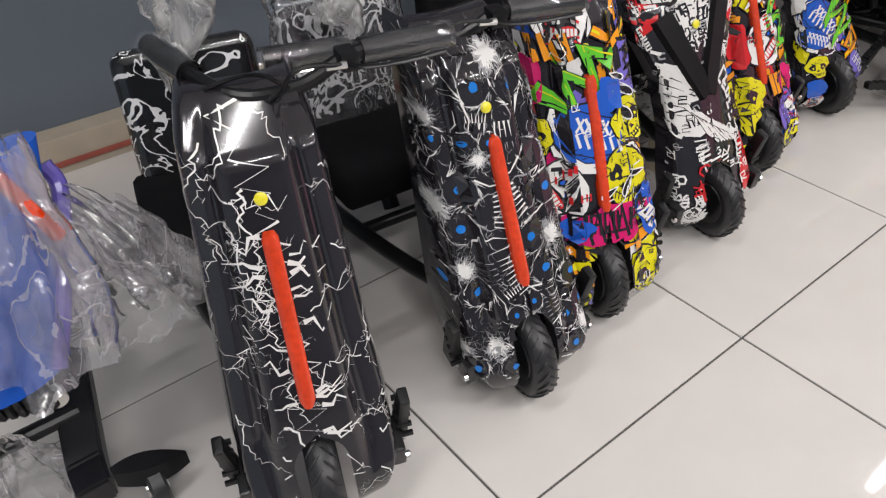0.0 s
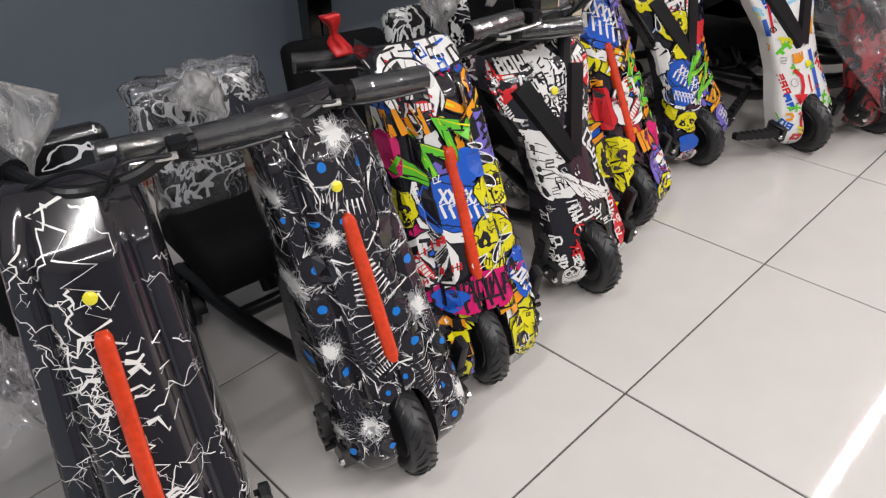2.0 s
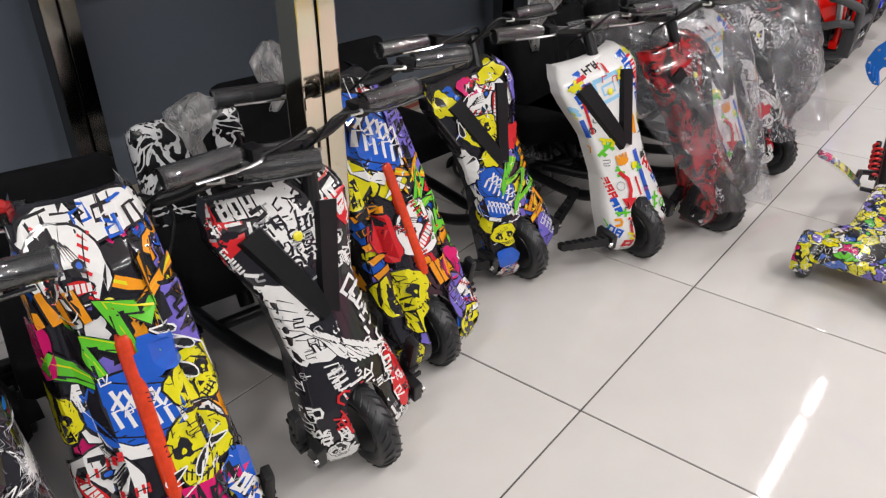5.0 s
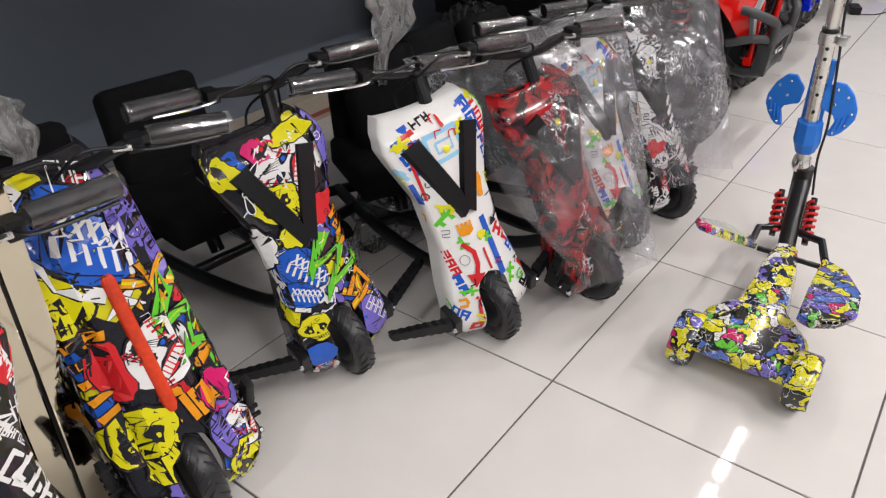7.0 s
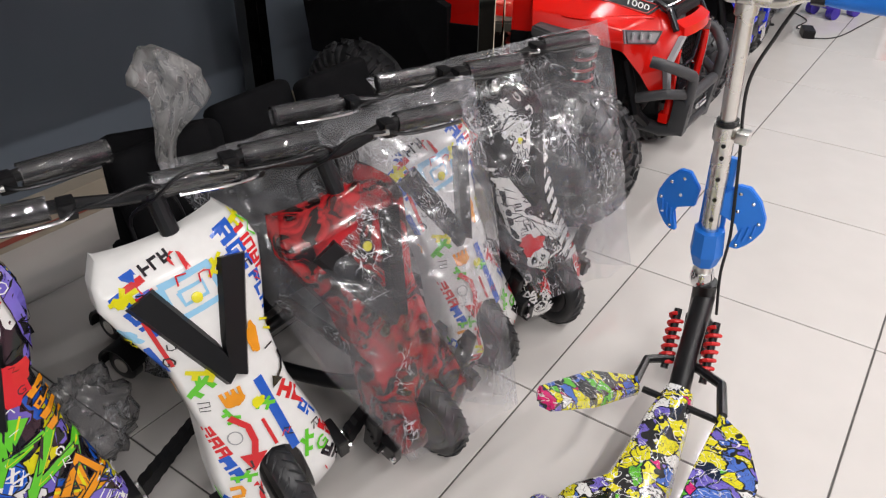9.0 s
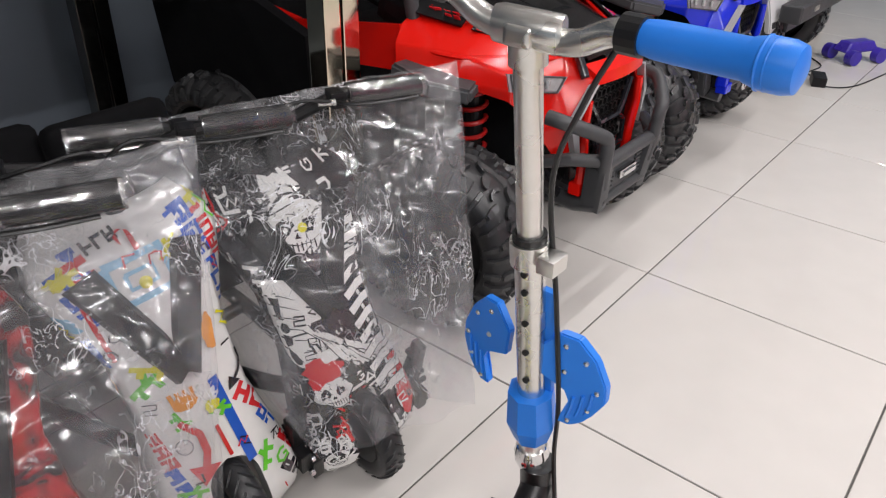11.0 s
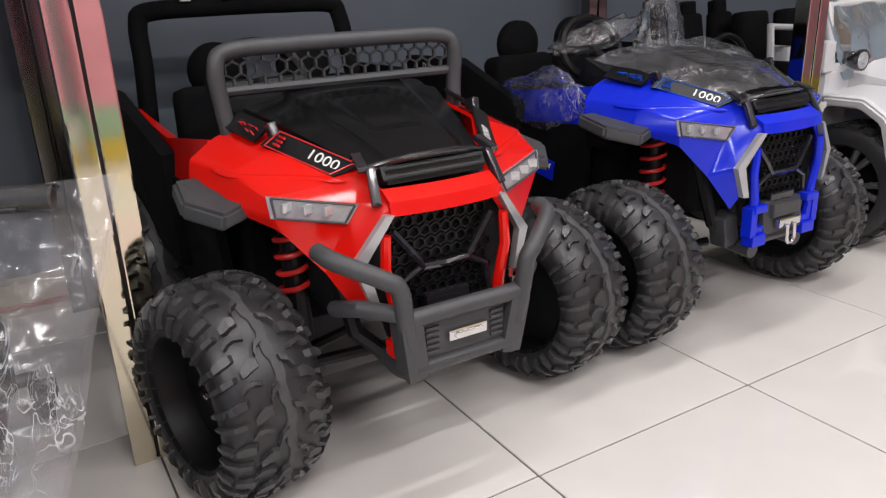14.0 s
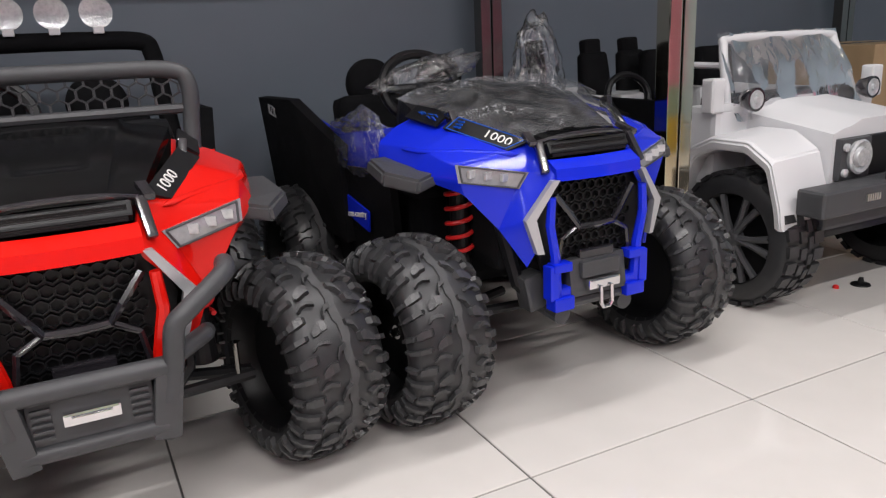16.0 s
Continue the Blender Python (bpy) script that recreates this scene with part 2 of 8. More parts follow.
def camo_red():
    m = mat("red_black_flame_print", (0.3, 0.01, 0.01), 0.2, coat=0.8)
    nt = m.node_tree
    b = nt.nodes["Principled BSDF"]
    tc = nt.nodes.new("ShaderNodeTexCoord")
    nz = nt.nodes.new("ShaderNodeTexNoise")
    nz.inputs["Scale"].default_value, nz.inputs["Detail"].default_value, nz.inputs["Distortion"].default_value = 17, 9, 2.2
    nt.links.new(tc.outputs["Object"], nz.inputs["Vector"])
    r = nt.nodes.new("ShaderNodeValToRGB")
    r.color_ramp.elements[0].position, r.color_ramp.elements[0].color = 0.43, (0.008, 0.004, 0.004, 1)
    r.color_ramp.elements[1].position, r.color_ramp.elements[1].color = 0.63, (0.40, 0.012, 0.016, 1)
    e = r.color_ramp.elements.new(0.51)
    e.color = (0.20, 0.006, 0.008, 1)
    nt.links.new(nz.outputs["Fac"], r.inputs[0])
    nt.links.new(r.outputs[0], b.inputs["Base Color"])
    return m


CAMO = camo_red()


# ---- mesh helpers ----
def part(name, bm, material, parent=None, label=""):
    me = bpy.data.meshes.new(name)
    bmesh.ops.recalc_face_normals(bm, faces=bm.faces[:])
    bm.to_mesh(me)
    bm.free()
    for mt in (material if isinstance(material, (list, tuple)) else [material]):
        me.materials.append(mt)
    ob = new(name, me)
    if parent:
        ob.parent = parent
    if label:
        tagged(ob, label)
    return ob


def smooth(ob, angle=40):
    ob.data.shade_smooth()
    ob.data.set_sharp_from_angle(angle=radians(angle))
    return ob


def thing(name, m, label, category, group="", kind=""):
    ob = new(name)
    ob.matrix_world = m
    return tagged(ob, label, category, group, kind)


def ring_loft(bm, rings, closed=True, caps=True):
    vs = [[bm.verts.new(p) for p in r] for r in rings]
    n = len(vs[0])
    for a, b in zip(vs, vs[1:]):
        for i in range(n if closed else n - 1):
            j = (i + 1) % n
            bm.faces.new((a[i], a[j], b[j], b[i]))
    if caps and closed:
        bm.faces.new(vs[0][::-1])
        bm.faces.new(vs[-1])
    return vs


def box(bm, size, at=(0, 0, 0), bevel=0.0, turn=(0, 0, 0), seg=2, taper=1.0):
    m = pose(*at, *turn)
    sx, sy, sz = (s / 2 for s in size)
    vs = []
    for z in (-sz, sz):
        k = taper if z > 0 else 1.0
        for x, y in ((-sx, -sy), (sx, -sy), (sx, sy), (-sx, sy)):
            vs.append(bm.verts.new(m @ Vector((x * k, y * k, z))))
    fs = [bm.faces.new([vs[i] for i in f]) for f in ((0, 3, 2, 1), (4, 5, 6, 7), (0, 1, 5, 4), (1, 2, 6, 5), (2, 3, 7, 6), (3, 0, 4, 7))]
    if bevel:
        es = list({e for f in fs for e in f.edges})
        bmesh.ops.bevel(bm, geom=es, offset=bevel, segments=seg, profile=0.7, affect="EDGES")
    return bm


def spline(pts, n=8):
    """Catmull-Rom through the points."""
    p = [Vector(q) for q in pts]
    p = [2 * p[0] - p[1]] + p + [2 * p[-1] - p[-2]]
    out = []
    for i in range(1, len(p) - 2):
        for k in range(n):
            t = k / n
            a, b, c, d = p[i - 1:i + 3]
            out.append(0.5 * ((2 * b) + (c - a) * t + (2 * a - 5 * b + 4 * c - d) * t * t + (3 * b - a - 3 * c + d) * t ** 3))
    out.append(p[-2])
    return out


def tube(bm, pts, r, n=12, caps=True, squash=1.0):
    """A round bar along points; r is a number or one radius for each point."""
    pts = [Vector(p) for p in pts]
    rs = r if isinstance(r, (list, tuple)) else [r] * len(pts)
    up = None
    rings = []
    for i, p in enumerate(pts):
        a = (pts[min(i + 1, len(pts) - 1)] - pts[max(i - 1, 0)]).normalized()
        if up is None:
            up = Vector((0, 0, 1)) if abs(a.z) < 0.9 else Vector((0, 1, 0))
        s = a.cross(up).normalized()
        up = s.cross(a).normalized()
        rings.append([p + rs[i] * (math.cos(2 * math.pi * k / n) * s + squash * math.sin(2 * math.pi * k / n) * up) for k in range(n)])
    ring_loft(bm, rings, True, caps)
    return bm


def lathe(bm, profile, at=(0, 0, 0), axis="x", n=32, m=None):
    """Turns a profile of (along, radius) round an axis."""
    m = m or pose(*at)
    rings = []
    for a, r in profile:
        ring = []
        for k in range(n):
            c, s = math.cos(2 * math.pi * k / n) * r, math.sin(2 * math.pi * k / n) * r
            ring.append(m @ Vector({"x": (a, c, s), "y": (s, a, c), "z": (c, s, a)}[axis]))
        rings.append(ring)
    vs = ring_loft(bm, rings, True, False)
    for ring, (a, r) in ((vs[0], profile[0]), (vs[-1], profile[-1])):
        if r < 0.02:
            bm.faces.new(ring)
    return bm


def panel(bm, pts, thick=0.006, mirror=True):
    """A flat or slightly bent moulded panel with thickness, and its mirror image across x."""
    for sgn in ((1, -1) if mirror else (1,)):
        p = [Vector((sgn * q[0], q[1], q[2])) for q in pts]
        n = sum(((p[i] - p[0]).cross(p[i + 1] - p[0]) for i in range(1, len(p) - 1)), Vector()).normalized()
        a = [bm.verts.new(q + n * thick / 2) for q in p]
        b = [bm.verts.new(q - n * thick / 2) for q in p]
        bm.faces.new(a)
        bm.faces.new(b[::-1])
        for i in range(len(p)):
            j = (i + 1) % len(p)
            bm.faces.new((a[i], b[i], b[j], a[j]))
    return bm


def B():
    return bmesh.new()


# ---- the place ----
WALL_Y, X0, X1, Y0, HIGH = 2.05, -3.5, 9.0, -4.5, 3.0
for name, at, size, m in (
    ("wall_north", ((X0 + X1) / 2, WALL_Y + 0.06, HIGH / 2), (X1 - X0, 0.12, HIGH), WALL),
    ("wall_south", ((X0 + X1) / 2, Y0 - 0.06, HIGH / 2), (X1 - X0, 0.12, HIGH), WALL),
    ("wall_east", (X1 + 0.06, (Y0 + WALL_Y) / 2, HIGH / 2), (0.12, WALL_Y - Y0, HIGH), END_WALL),
    ("wall_west", (X0 - 0.06, (Y0 + WALL_Y) / 2, HIGH / 2), (0.12, WALL_Y - Y0, HIGH), END_WALL),
    ("ceiling", ((X0 + X1) / 2, (Y0 + WALL_Y) / 2, HIGH + 0.05), (X1 - X0, WALL_Y - Y0, 0.1), CEIL),
):
    tagged(part(name, box(B(), size, at), m), kind="structure")
base = part("baseboard", box(B(), (X1 - X0, 0.07, 0.10), ((X0 + X1) / 2, WALL_Y - 0.036, 0.05), 0.004), WOOD)
tagged(base, "beige laminate plinth along the foot of the wall", kind="structure")
part("edge_band", box(B(), (X1 - X0, 0.006, 0.014), ((X0 + X1) / 2, WALL_Y - 0.075, 0.030), 0.001), PLINTH_RED, base, "red-brown edge band")

# polished uprights of the display racking, in front and behind
for k, (px, py, m, lab) in enumerate([(1.52, 1.0, GOLD, ""), (3.525, 1.0, GOLD, ""), (5.54, 1.0, GOLD, ""), (7.53, 1.0, GOLD, ""),
                                      (1.515, 1.93, STEEL_DARK, ""), (3.50, 1.93, STEEL_DARK, ""), (5.51, 1.93, STEEL_DARK, ""), (7.53, 1.93, STEEL_DARK, "")] ):
    front = py < 1.5
    up = thing("display_rack_post", pose(px, py, 0), "mirror-polished champagne steel upright with a dark centre slot" if front else "dark polished steel upright standing against the wall", "post", "display rack posts")
    for s in (-1, 1):
        part("channel", box(B(), (0.043, 0.05, 1.62), (s * 0.0245, 0, 0.81), 0.003), m, up)
    part("slot", box(B(), (0.008, 0.03, 1.62), (0, 0, 0.81)), FRAME, up, "dark centre slot")


# shelf boards out of view, inferred from the uprights; heights set to shade the wall
for sx, sz in ((2.5, 1.16), (4.5, 1.635), (6.53, 1.635)):
    sf = thing("unseen_rack_shelf", pose(sx, 1.47, sz), "unseen shelf board added over the rack bay to shade the wall", "shelf", "rack shelves")
    part("board", box(B(), (1.98, 1.06, 0.03), (0, 0, 0), 0.003), CEIL, sf)


# ---- drift scooters ----


class Shell:
    """The curved front fairing: point(u, v) with u across from -1 to 1 and v from the top down to 1."""

    def __init__(self, kind):
        self.kind = kind
        self.top, self.low = (0.615, 0.04) if kind == "strip" else (0.540, 0.04)

    def zat(self, v):
        return self.top - (self.top - self.low) * v

    def vat(self, z):
        return (self.top - z) / (self.top - self.low)

    def half(self, z):
        zs = [0.04, 0.07, 0.12, 0.20, 0.30, 0.40, 0.50, 0.56, 0.60, 0.63]
        if self.kind != "strip":
            zs = [0.04, 0.06, 0.10, 0.17, 0.26, 0.36, 0.45, 0.485, 0.515, 0.545]
        if self.kind == "strip":
            ws = [0.060, 0.095, 0.115, 0.116, 0.108, 0.101, 0.096, 0.092, 0.082, 0.062]
        else:
            ws = [0.072, 0.098, 0.110, 0.102, 0.083, 0.086, 0.122, 0.133, 0.126, 0.098]
        return float(np.interp(z, zs, ws))

    def point(self, u, v, lift=0.0):
        p = self.raw(u, v)
        if lift:
            e = 0.01
            a = self.raw(min(u + e, 1), v) - self.raw(max(u - e, -1), v)
            b = self.raw(u, min(v + e, 1)) - self.raw(u, max(v - e, 0))
            n = a.cross(b).normalized()
            if (n.y > 0) if abs(u) < 0.8 else (n.x * u < 0):
                n = -n
            p = p + n * lift
        return p

    def raw(self, u, v):
        z = self.zat(v)
        w = self.half(z)
        if self.kind == "strip":
            y = 0.16 - (0.505 - z) * 0.44 + max(0, z - 0.55) * 0.9
        else:
            y = 0.150 - (0.46 - z) * 0.41 + max(0, z - 0.505) * 0.8
        y += max(0, 0.12 - z) ** 2 * 7
        depth = (0.065 + 0.05 * v) if self.kind == "strip" else (0.016 + 0.022 * v)
        a = abs(u)
        if a < 0.7:
            x, d = a / 0.7 * 0.86 * w, 0.010 * (a / 0.7) ** 2
        else:
            s = (a - 0.7) / 0.3 * math.pi / 2
            x, d = w * (0.86 + 0.14 * math.sin(s)), 0.010 + (depth - 0.010) * (1 - math.cos(s)) ** 1.2
        if self.kind != "strip":
            d += 0.016 * (a ** 2)
        else:
            k = max(0.0, min(1.0, (a - 0.36) / 0.12))
            d += (0.013 * k * k * (3 - 2 * k) + 0.006 * math.exp(-((a - 0.49) / 0.045) ** 2)) * min(1.0, max(0.0, (z - 0.10) / 0.08), max(0.0, (0.60 - z) / 0.05))
        return Vector((math.copysign(x, u), y + d, z))

    def arch(self, v):
        """Half the wheel opening, as a share of u."""
        z = self.zat(v)
        k = 0.040 * (1.0 if z < 0.145 else math.sqrt(max(0.0, 1 - ((z - 0.145) / 0.042) ** 2)))
        return k / (self.half(z) * 0.86) * 0.7


def shell_mesh(sh):
    bm = B()
    rows, cols = 64, 32
    for sgn in (1, -1):
        grid = []
        for i in range(rows + 1):
            v = i / rows
            u0 = sh.arch(v)
            grid.append([bm.verts.new(sh.point(sgn * (u0 + (1 - u0) * j / cols), v)) for j in range(cols + 1)])
        for a, b in zip(grid, grid[1:]):
            for j in range(cols):
                bm.faces.new((a[j], a[j + 1], b[j + 1], b[j]))
        # rolled edge of the wheel opening
    bmesh.ops.remove_doubles(bm, verts=bm.verts[:], dist=0.0008)
    edge = [e for e in bm.edges if e.is_boundary]
    ret = bmesh.ops.extrude_edge_only(bm, edges=edge)
    for vv in [g for g in ret["geom"] if isinstance(g, bmesh.types.BMVert)]:
        vv.co += Vector((0, 0.034, 0.0 if vv.co.z < 0.5 else -0.004))
    return bm


class Print:
    """Flat graphics laid on the fairing: shapes in metres, a across and b down from the top."""

    def __init__(self, sh):
        self.sh, self.bm, self.layer, self.keys = sh, B(), 0, list(INK)

    def uv(self, a, b):
        v = min(max(b / 0.6, 0.0), 1.0)
        z = self.sh.zat(v)
        return max(-1.0, min(1.0, a / (self.sh.half(z) * 0.86) * 0.7)), v

    def put(self, polys, ink):
        self.layer += 1
        lift = 0.0006 + 0.00004 * self.layer
        tmp = B()
        for poly in polys:
            try:
                tmp.faces.new([tmp.verts.new((p[0], p[1], 0)) for p in poly])
            except ValueError:
                pass
        bmesh.ops.triangulate(tmp, faces=tmp.faces[:])
        for k in range(-7, 8):
            bmesh.ops.bisect_plane(tmp, geom=tmp.verts[:] + tmp.edges[:] + tmp.faces[:], plane_co=(k * 0.024 + 0.003, 0, 0), plane_no=(1, 0, 0))
        for k in range(1, 10):
            bmesh.ops.bisect_plane(tmp, geom=tmp.verts[:] + tmp.edges[:] + tmp.faces[:], plane_co=(0, k * 0.06, 0), plane_no=(0, 1, 0))
        made = {}
        idx = self.keys.index(ink)
        for f in tmp.faces:
            c = f.calc_center_median()
            u, v = self.uv(c.x, c.y)
            if abs(u) < self.sh.arch(v) + 0.02 or abs(u) > 0.985 or c.y < 0.003 or c.y > 0.59:
                continue
            vs = []
            for w in f.verts:
                if w not in made:
                    made[w] = self.bm.verts.new(self.sh.point(*self.uv(w.co.x, w.co.y), lift))
                vs.append(made[w])
            try:
                self.bm.faces.new(vs).material_index = idx
            except ValueError:
                pass
        tmp.free()

    def place(self, pts, a, b, size, rot):
        c, s = math.cos(radians(rot)), math.sin(radians(rot))
        return [(a + size * (x * c - y * s), b + size * (x * s + y * c)) for x, y in pts]

    def blob(self, a, b, rx, ry, ink, rot=0, rough=0.12, n=26, seed=0, outline=0.0):
        rnd = random.Random(seed)
        ph = [rnd.uniform(0, 6.28) for _ in range(4)]
        pts = []
        for k in range(n):
            t = 2 * math.pi * k / n
            r = 1 + rough * (0.6 * math.sin(3 * t + ph[0]) + 0.5 * math.sin(5 * t + ph[1]) + 0.35 * math.sin(9 * t + ph[2]))
            pts.append((rx * r * math.cos(t), ry * r * math.sin(t)))
        if outline:
            k = 1 + outline / min(rx, ry)
            self.put([self.place([(x * k, y * k) for x, y in pts], a, b, 1, rot)], "k")
        self.put([self.place(pts, a, b, 1, rot)], ink)

    def line(self, pts, w, ink, taper=False):
        """A brush stroke along points."""
        quads = []
        n = len(pts) - 1
        side = []
        for i, p in enumerate(pts):
            q0, q1 = pts[max(i - 1, 0)], pts[min(i + 1, n)]
            dx, dy = q1[0] - q0[0], q1[1] - q0[1]
            L = math.hypot(dx, dy) or 1
            ww = w / 2 * ((1 - 0.85 * i / n) if taper else 1)
            side.append(((p[0] - dy / L * ww, p[1] + dx / L * ww), (p[0] + dy / L * ww, p[1] - dx / L * ww)))
        for s, t in zip(side, side[1:]):
            quads.append((s[0], s[1], t[1], t[0]))
        return quads

    def stroke(self, pts, w, ink, taper=False, outline=0.0):
        if outline:
            self.put(self.line(pts, w + 2 * outline, "k", taper), "k")
        self.put(self.line(pts, w, ink, taper), ink)

    def zigzag(self, a, b, size, ink, rot=0, n=5, w=0.014, amp=0.5, outline=0.003):
        pts = [((i / n - 0.5), amp * (0.5 if i % 2 else -0.5)) for i in range(n + 1)]
        self.stroke(self.place(pts, a, b, size, rot), w, ink, outline=outline)

    def skull(self, a, b, s, ink, rot=0, seed=0):
        """A drawn skull: cranium, jaw, hollow eyes, nose, teeth, cracks and flecks."""
        rnd = random.Random(seed + 77)
        j = self.place([(0.12, 0.62)], a, b, s, rot)[0]
        self.blob(j[0], j[1], s * 0.62, s * 0.48, "k", rot, 0.12, 22, seed + 5)
        self.blob(a, b, s * 1.04, s * 0.86, "k", rot, 0.10, 28, seed)
        self.blob(j[0], j[1], s * 0.55, s * 0.42, ink, rot, 0.12, 22, seed + 5)
        self.blob(a, b, s * 0.96, s * 0.79, ink, rot, 0.10, 28, seed)
        for ex, r in ((-0.42, 0.25), (0.34, 0.22)):
            q = self.place([(ex, 0.10)], a, b, s, rot)[0]
            self.blob(q[0], q[1], s * r, s * r * 1.15, "k", rot + 20, 0.28, 16, seed + int(ex * 10))
            q = self.place([(ex + 0.03, 0.16)], a, b, s, rot)[0]
            self.blob(q[0], q[1], s * r * 0.28, s * r * 0.36, ink, rot, 0.2, 10, seed)
        ln = [self.place([(-0.06, 0.30), (0.06, 0.52), (-0.16, 0.50)], a, b, s, rot)]
        for k in range(6):
            x = -0.26 + k * 0.14
            ln += self.line(self.place([(x, 0.62), (x + 0.03, 0.92)], a, b, s, rot), s * 0.045, "k")
        ln += self.line(self.place([(-0.45, 0.60), (-0.1, 0.72), (0.3, 0.70), (0.62, 0.52)], a, b, s, rot), s * 0.05, "k", True)
        for k in range(7):
            x0, y0, t = rnd.uniform(-0.75, 0.75), rnd.uniform(-0.70, -0.15), rnd.uniform(0, 6.28)
            pts = [(x0 + 0.13 * i * math.cos(t) + rnd.uniform(-0.05, 0.05), y0 + 0.10 * i * math.sin(t) + rnd.uniform(-0.05, 0.05)) for i in range(4)]
            ln += self.line(self.place(pts, a, b, s, rot), s * 0.04, "k", True)
        for k in range(16):
            x0, y0 = rnd.uniform(-0.8, 0.8), rnd.uniform(-0.6, 0.5)
            ln += self.line(self.place([(x0, y0), (x0 + rnd.uniform(-0.1, 0.1), y0 + 0.09)], a, b, s, rot), s * rnd.uniform(0.02, 0.05), "k", True)
        self.put(ln, "k")

    def ball(self, a, b, s, rot=0, seed=0):
        """A white stitched ball with red seams, dark creases and a toothed grin."""
        self.blob(a, b, s * 1.06, s * 0.97, "k", rot, 0.05, 28, seed)
        self.blob(a, b, s, s * 0.91, "w", rot, 0.05, 28, seed)
        red, dark = [], []
        for off in (-0.62, 0.66):
            arc = [(off + 0.22 * math.cos(t) * (1 if off < 0 else -1), 0.85 * math.sin(t)) for t in np.linspace(-1.2, 1.2, 9)]
            dark += self.line(self.place(arc, a, b, s, rot), s * 0.035, "k")
            for q in arc:
                red += self.line(self.place([(q[0] - 0.12, q[1] - 0.05), (q[0] + 0.12, q[1] + 0.06)], a, b, s, rot), s * 0.075, "r")
        self.put(red, "r")
        for k in range(5):
            dark += self.line(self.place([(-0.35 + 0.1 * k, -0.75 + 0.06 * k), (-0.1 + 0.06 * k, -0.45), (0.0 + 0.12 * k, -0.2 + 0.03 * k)], a, b, s, rot), s * 0.05, "k", True)
        self.put(dark, "k")
        self.blob(*self.place([(0.02, 0.38)], a, b, s, rot)[0], s * 0.58, s * 0.27, "k", rot - 12, 0.1, 18, seed)
        self.blob(*self.place([(0.02, 0.40)], a, b, s, rot)[0], s * 0.52, s * 0.20, "r", rot - 12, 0.1, 16, seed)
        tq = []
        for k in range(7):
            x = -0.40 + k * 0.14
            tq += self.line(self.place([(x, 0.26 - 0.05 * x), (x + 0.02, 0.52 - 0.12 * x)], a, b, s, rot), s * 0.10, "w")
        self.put(tq, "w")
        for ex in (-0.22, 0.30):
            q = self.place([(ex, -0.12)], a, b, s, rot)[0]
            self.blob(q[0], q[1], s * 0.17, s * 0.12, "k", rot + 20, 0.2, 14, seed)
            self.blob(q[0], q[1], s * 0.08, s * 0.07, "b", rot, 0.1, 10, seed)

    def laces(self, a, b, s, rot=0):
        """A blue canvas shoe: white toe cap and ribbed sole edge, crossed white laces."""
        self.blob(a, b, s * 1.05, s * 0.80, "k", rot, 0.08, seed=3)
        self.blob(a, b, s * 1.0, s * 0.75, "b", rot, 0.08, seed=3)
        self.stroke(self.place([(-0.95, -0.45), (-1.02, 0.1), (-0.75, 0.6), (-0.1, 0.85), (0.6, 0.8)], a, b, s, rot), s * 0.26, "w", outline=0.002)
        rib = []
        for k in range(14):
            f = k / 13
            q0 = (-1.08 + 0.25 * f + 1.2 * f * f, -0.30 + 1.2 * f)
            rib += self.line(self.place([q0, (q0[0] + 0.14, q0[1] - 0.05)], a, b, s, rot), s * 0.022, "k")
        self.put(rib, "k")
        q = []
        for k in range(6):
            x = -0.45 + 0.24 * k
            q += self.line(self.place([(x, -0.40), (x + 0.22, -0.05), (x + 0.04, 0.02), (x + 0.2, 0.34)], a, b, s, rot), s * 0.085, "w")
            q += self.line(self.place([(x + 0.2, -0.38), (x + 0.02, -0.02)], a, b, s, rot), s * 0.06, "w")
        self.put(q, "w")
        seam = self.line(self.place([(-0.6, -0.6), (0.0, -0.5), (0.8, -0.45)], a, b, s, rot), s * 0.03, "k") + self.line(self.place([(-0.5, 0.5), (0.1, 0.55), (0.8, 0.4)], a, b, s, rot), s * 0.03, "k")
        self.put(seam, "k")

    def star(self, a, b, s, rot=0):
        """Crossed orange bars with yellow highlights."""
        for p0, p1 in (((-1, -0.5), (1, 0.3)), ((-0.2, -1), (0.35, 1)), ((0.9, -0.7), (-0.7, 0.6))):
            pts = self.place([p0, p1], a, b, s, rot)
            self.stroke(pts, s * 0.34, "o", outline=0.0025)
            self.put(self.line(pts, s * 0.10, "y"), "y")

    def tag(self, a, b, s, rot=0, ink="g", light="y", n=5, seed=0):
        """Angular spray lettering with a dark edge and a lighter core."""
        rnd = random.Random(seed)
        pts = [(-1 + 2 * i / n, (0.5 if i % 2 else -0.5) + rnd.uniform(-0.15, 0.15)) for i in range(n + 1)]
        q = self.place(pts, a, b, s, rot)
        self.stroke(q, s * 0.50, ink, outline=0.003)
        self.put(self.line(self.place([(x + 0.05, y - 0.08) for x, y in pts], a, b, s, rot), s * 0.045, light), light)
        self.put(self.line(self.place([(x - 0.10, y * 0.6) for x, y in pts], a, b, s, rot), s * 0.05, "k"), "k")
        for k in range(3):
            p0 = self.place([pts[k + 1], (pts[k + 1][0] + 0.25, pts[k + 1][1] * 1.7)], a, b, s, rot)
            self.stroke(p0, s * 0.22, ink, True, outline=0.002)

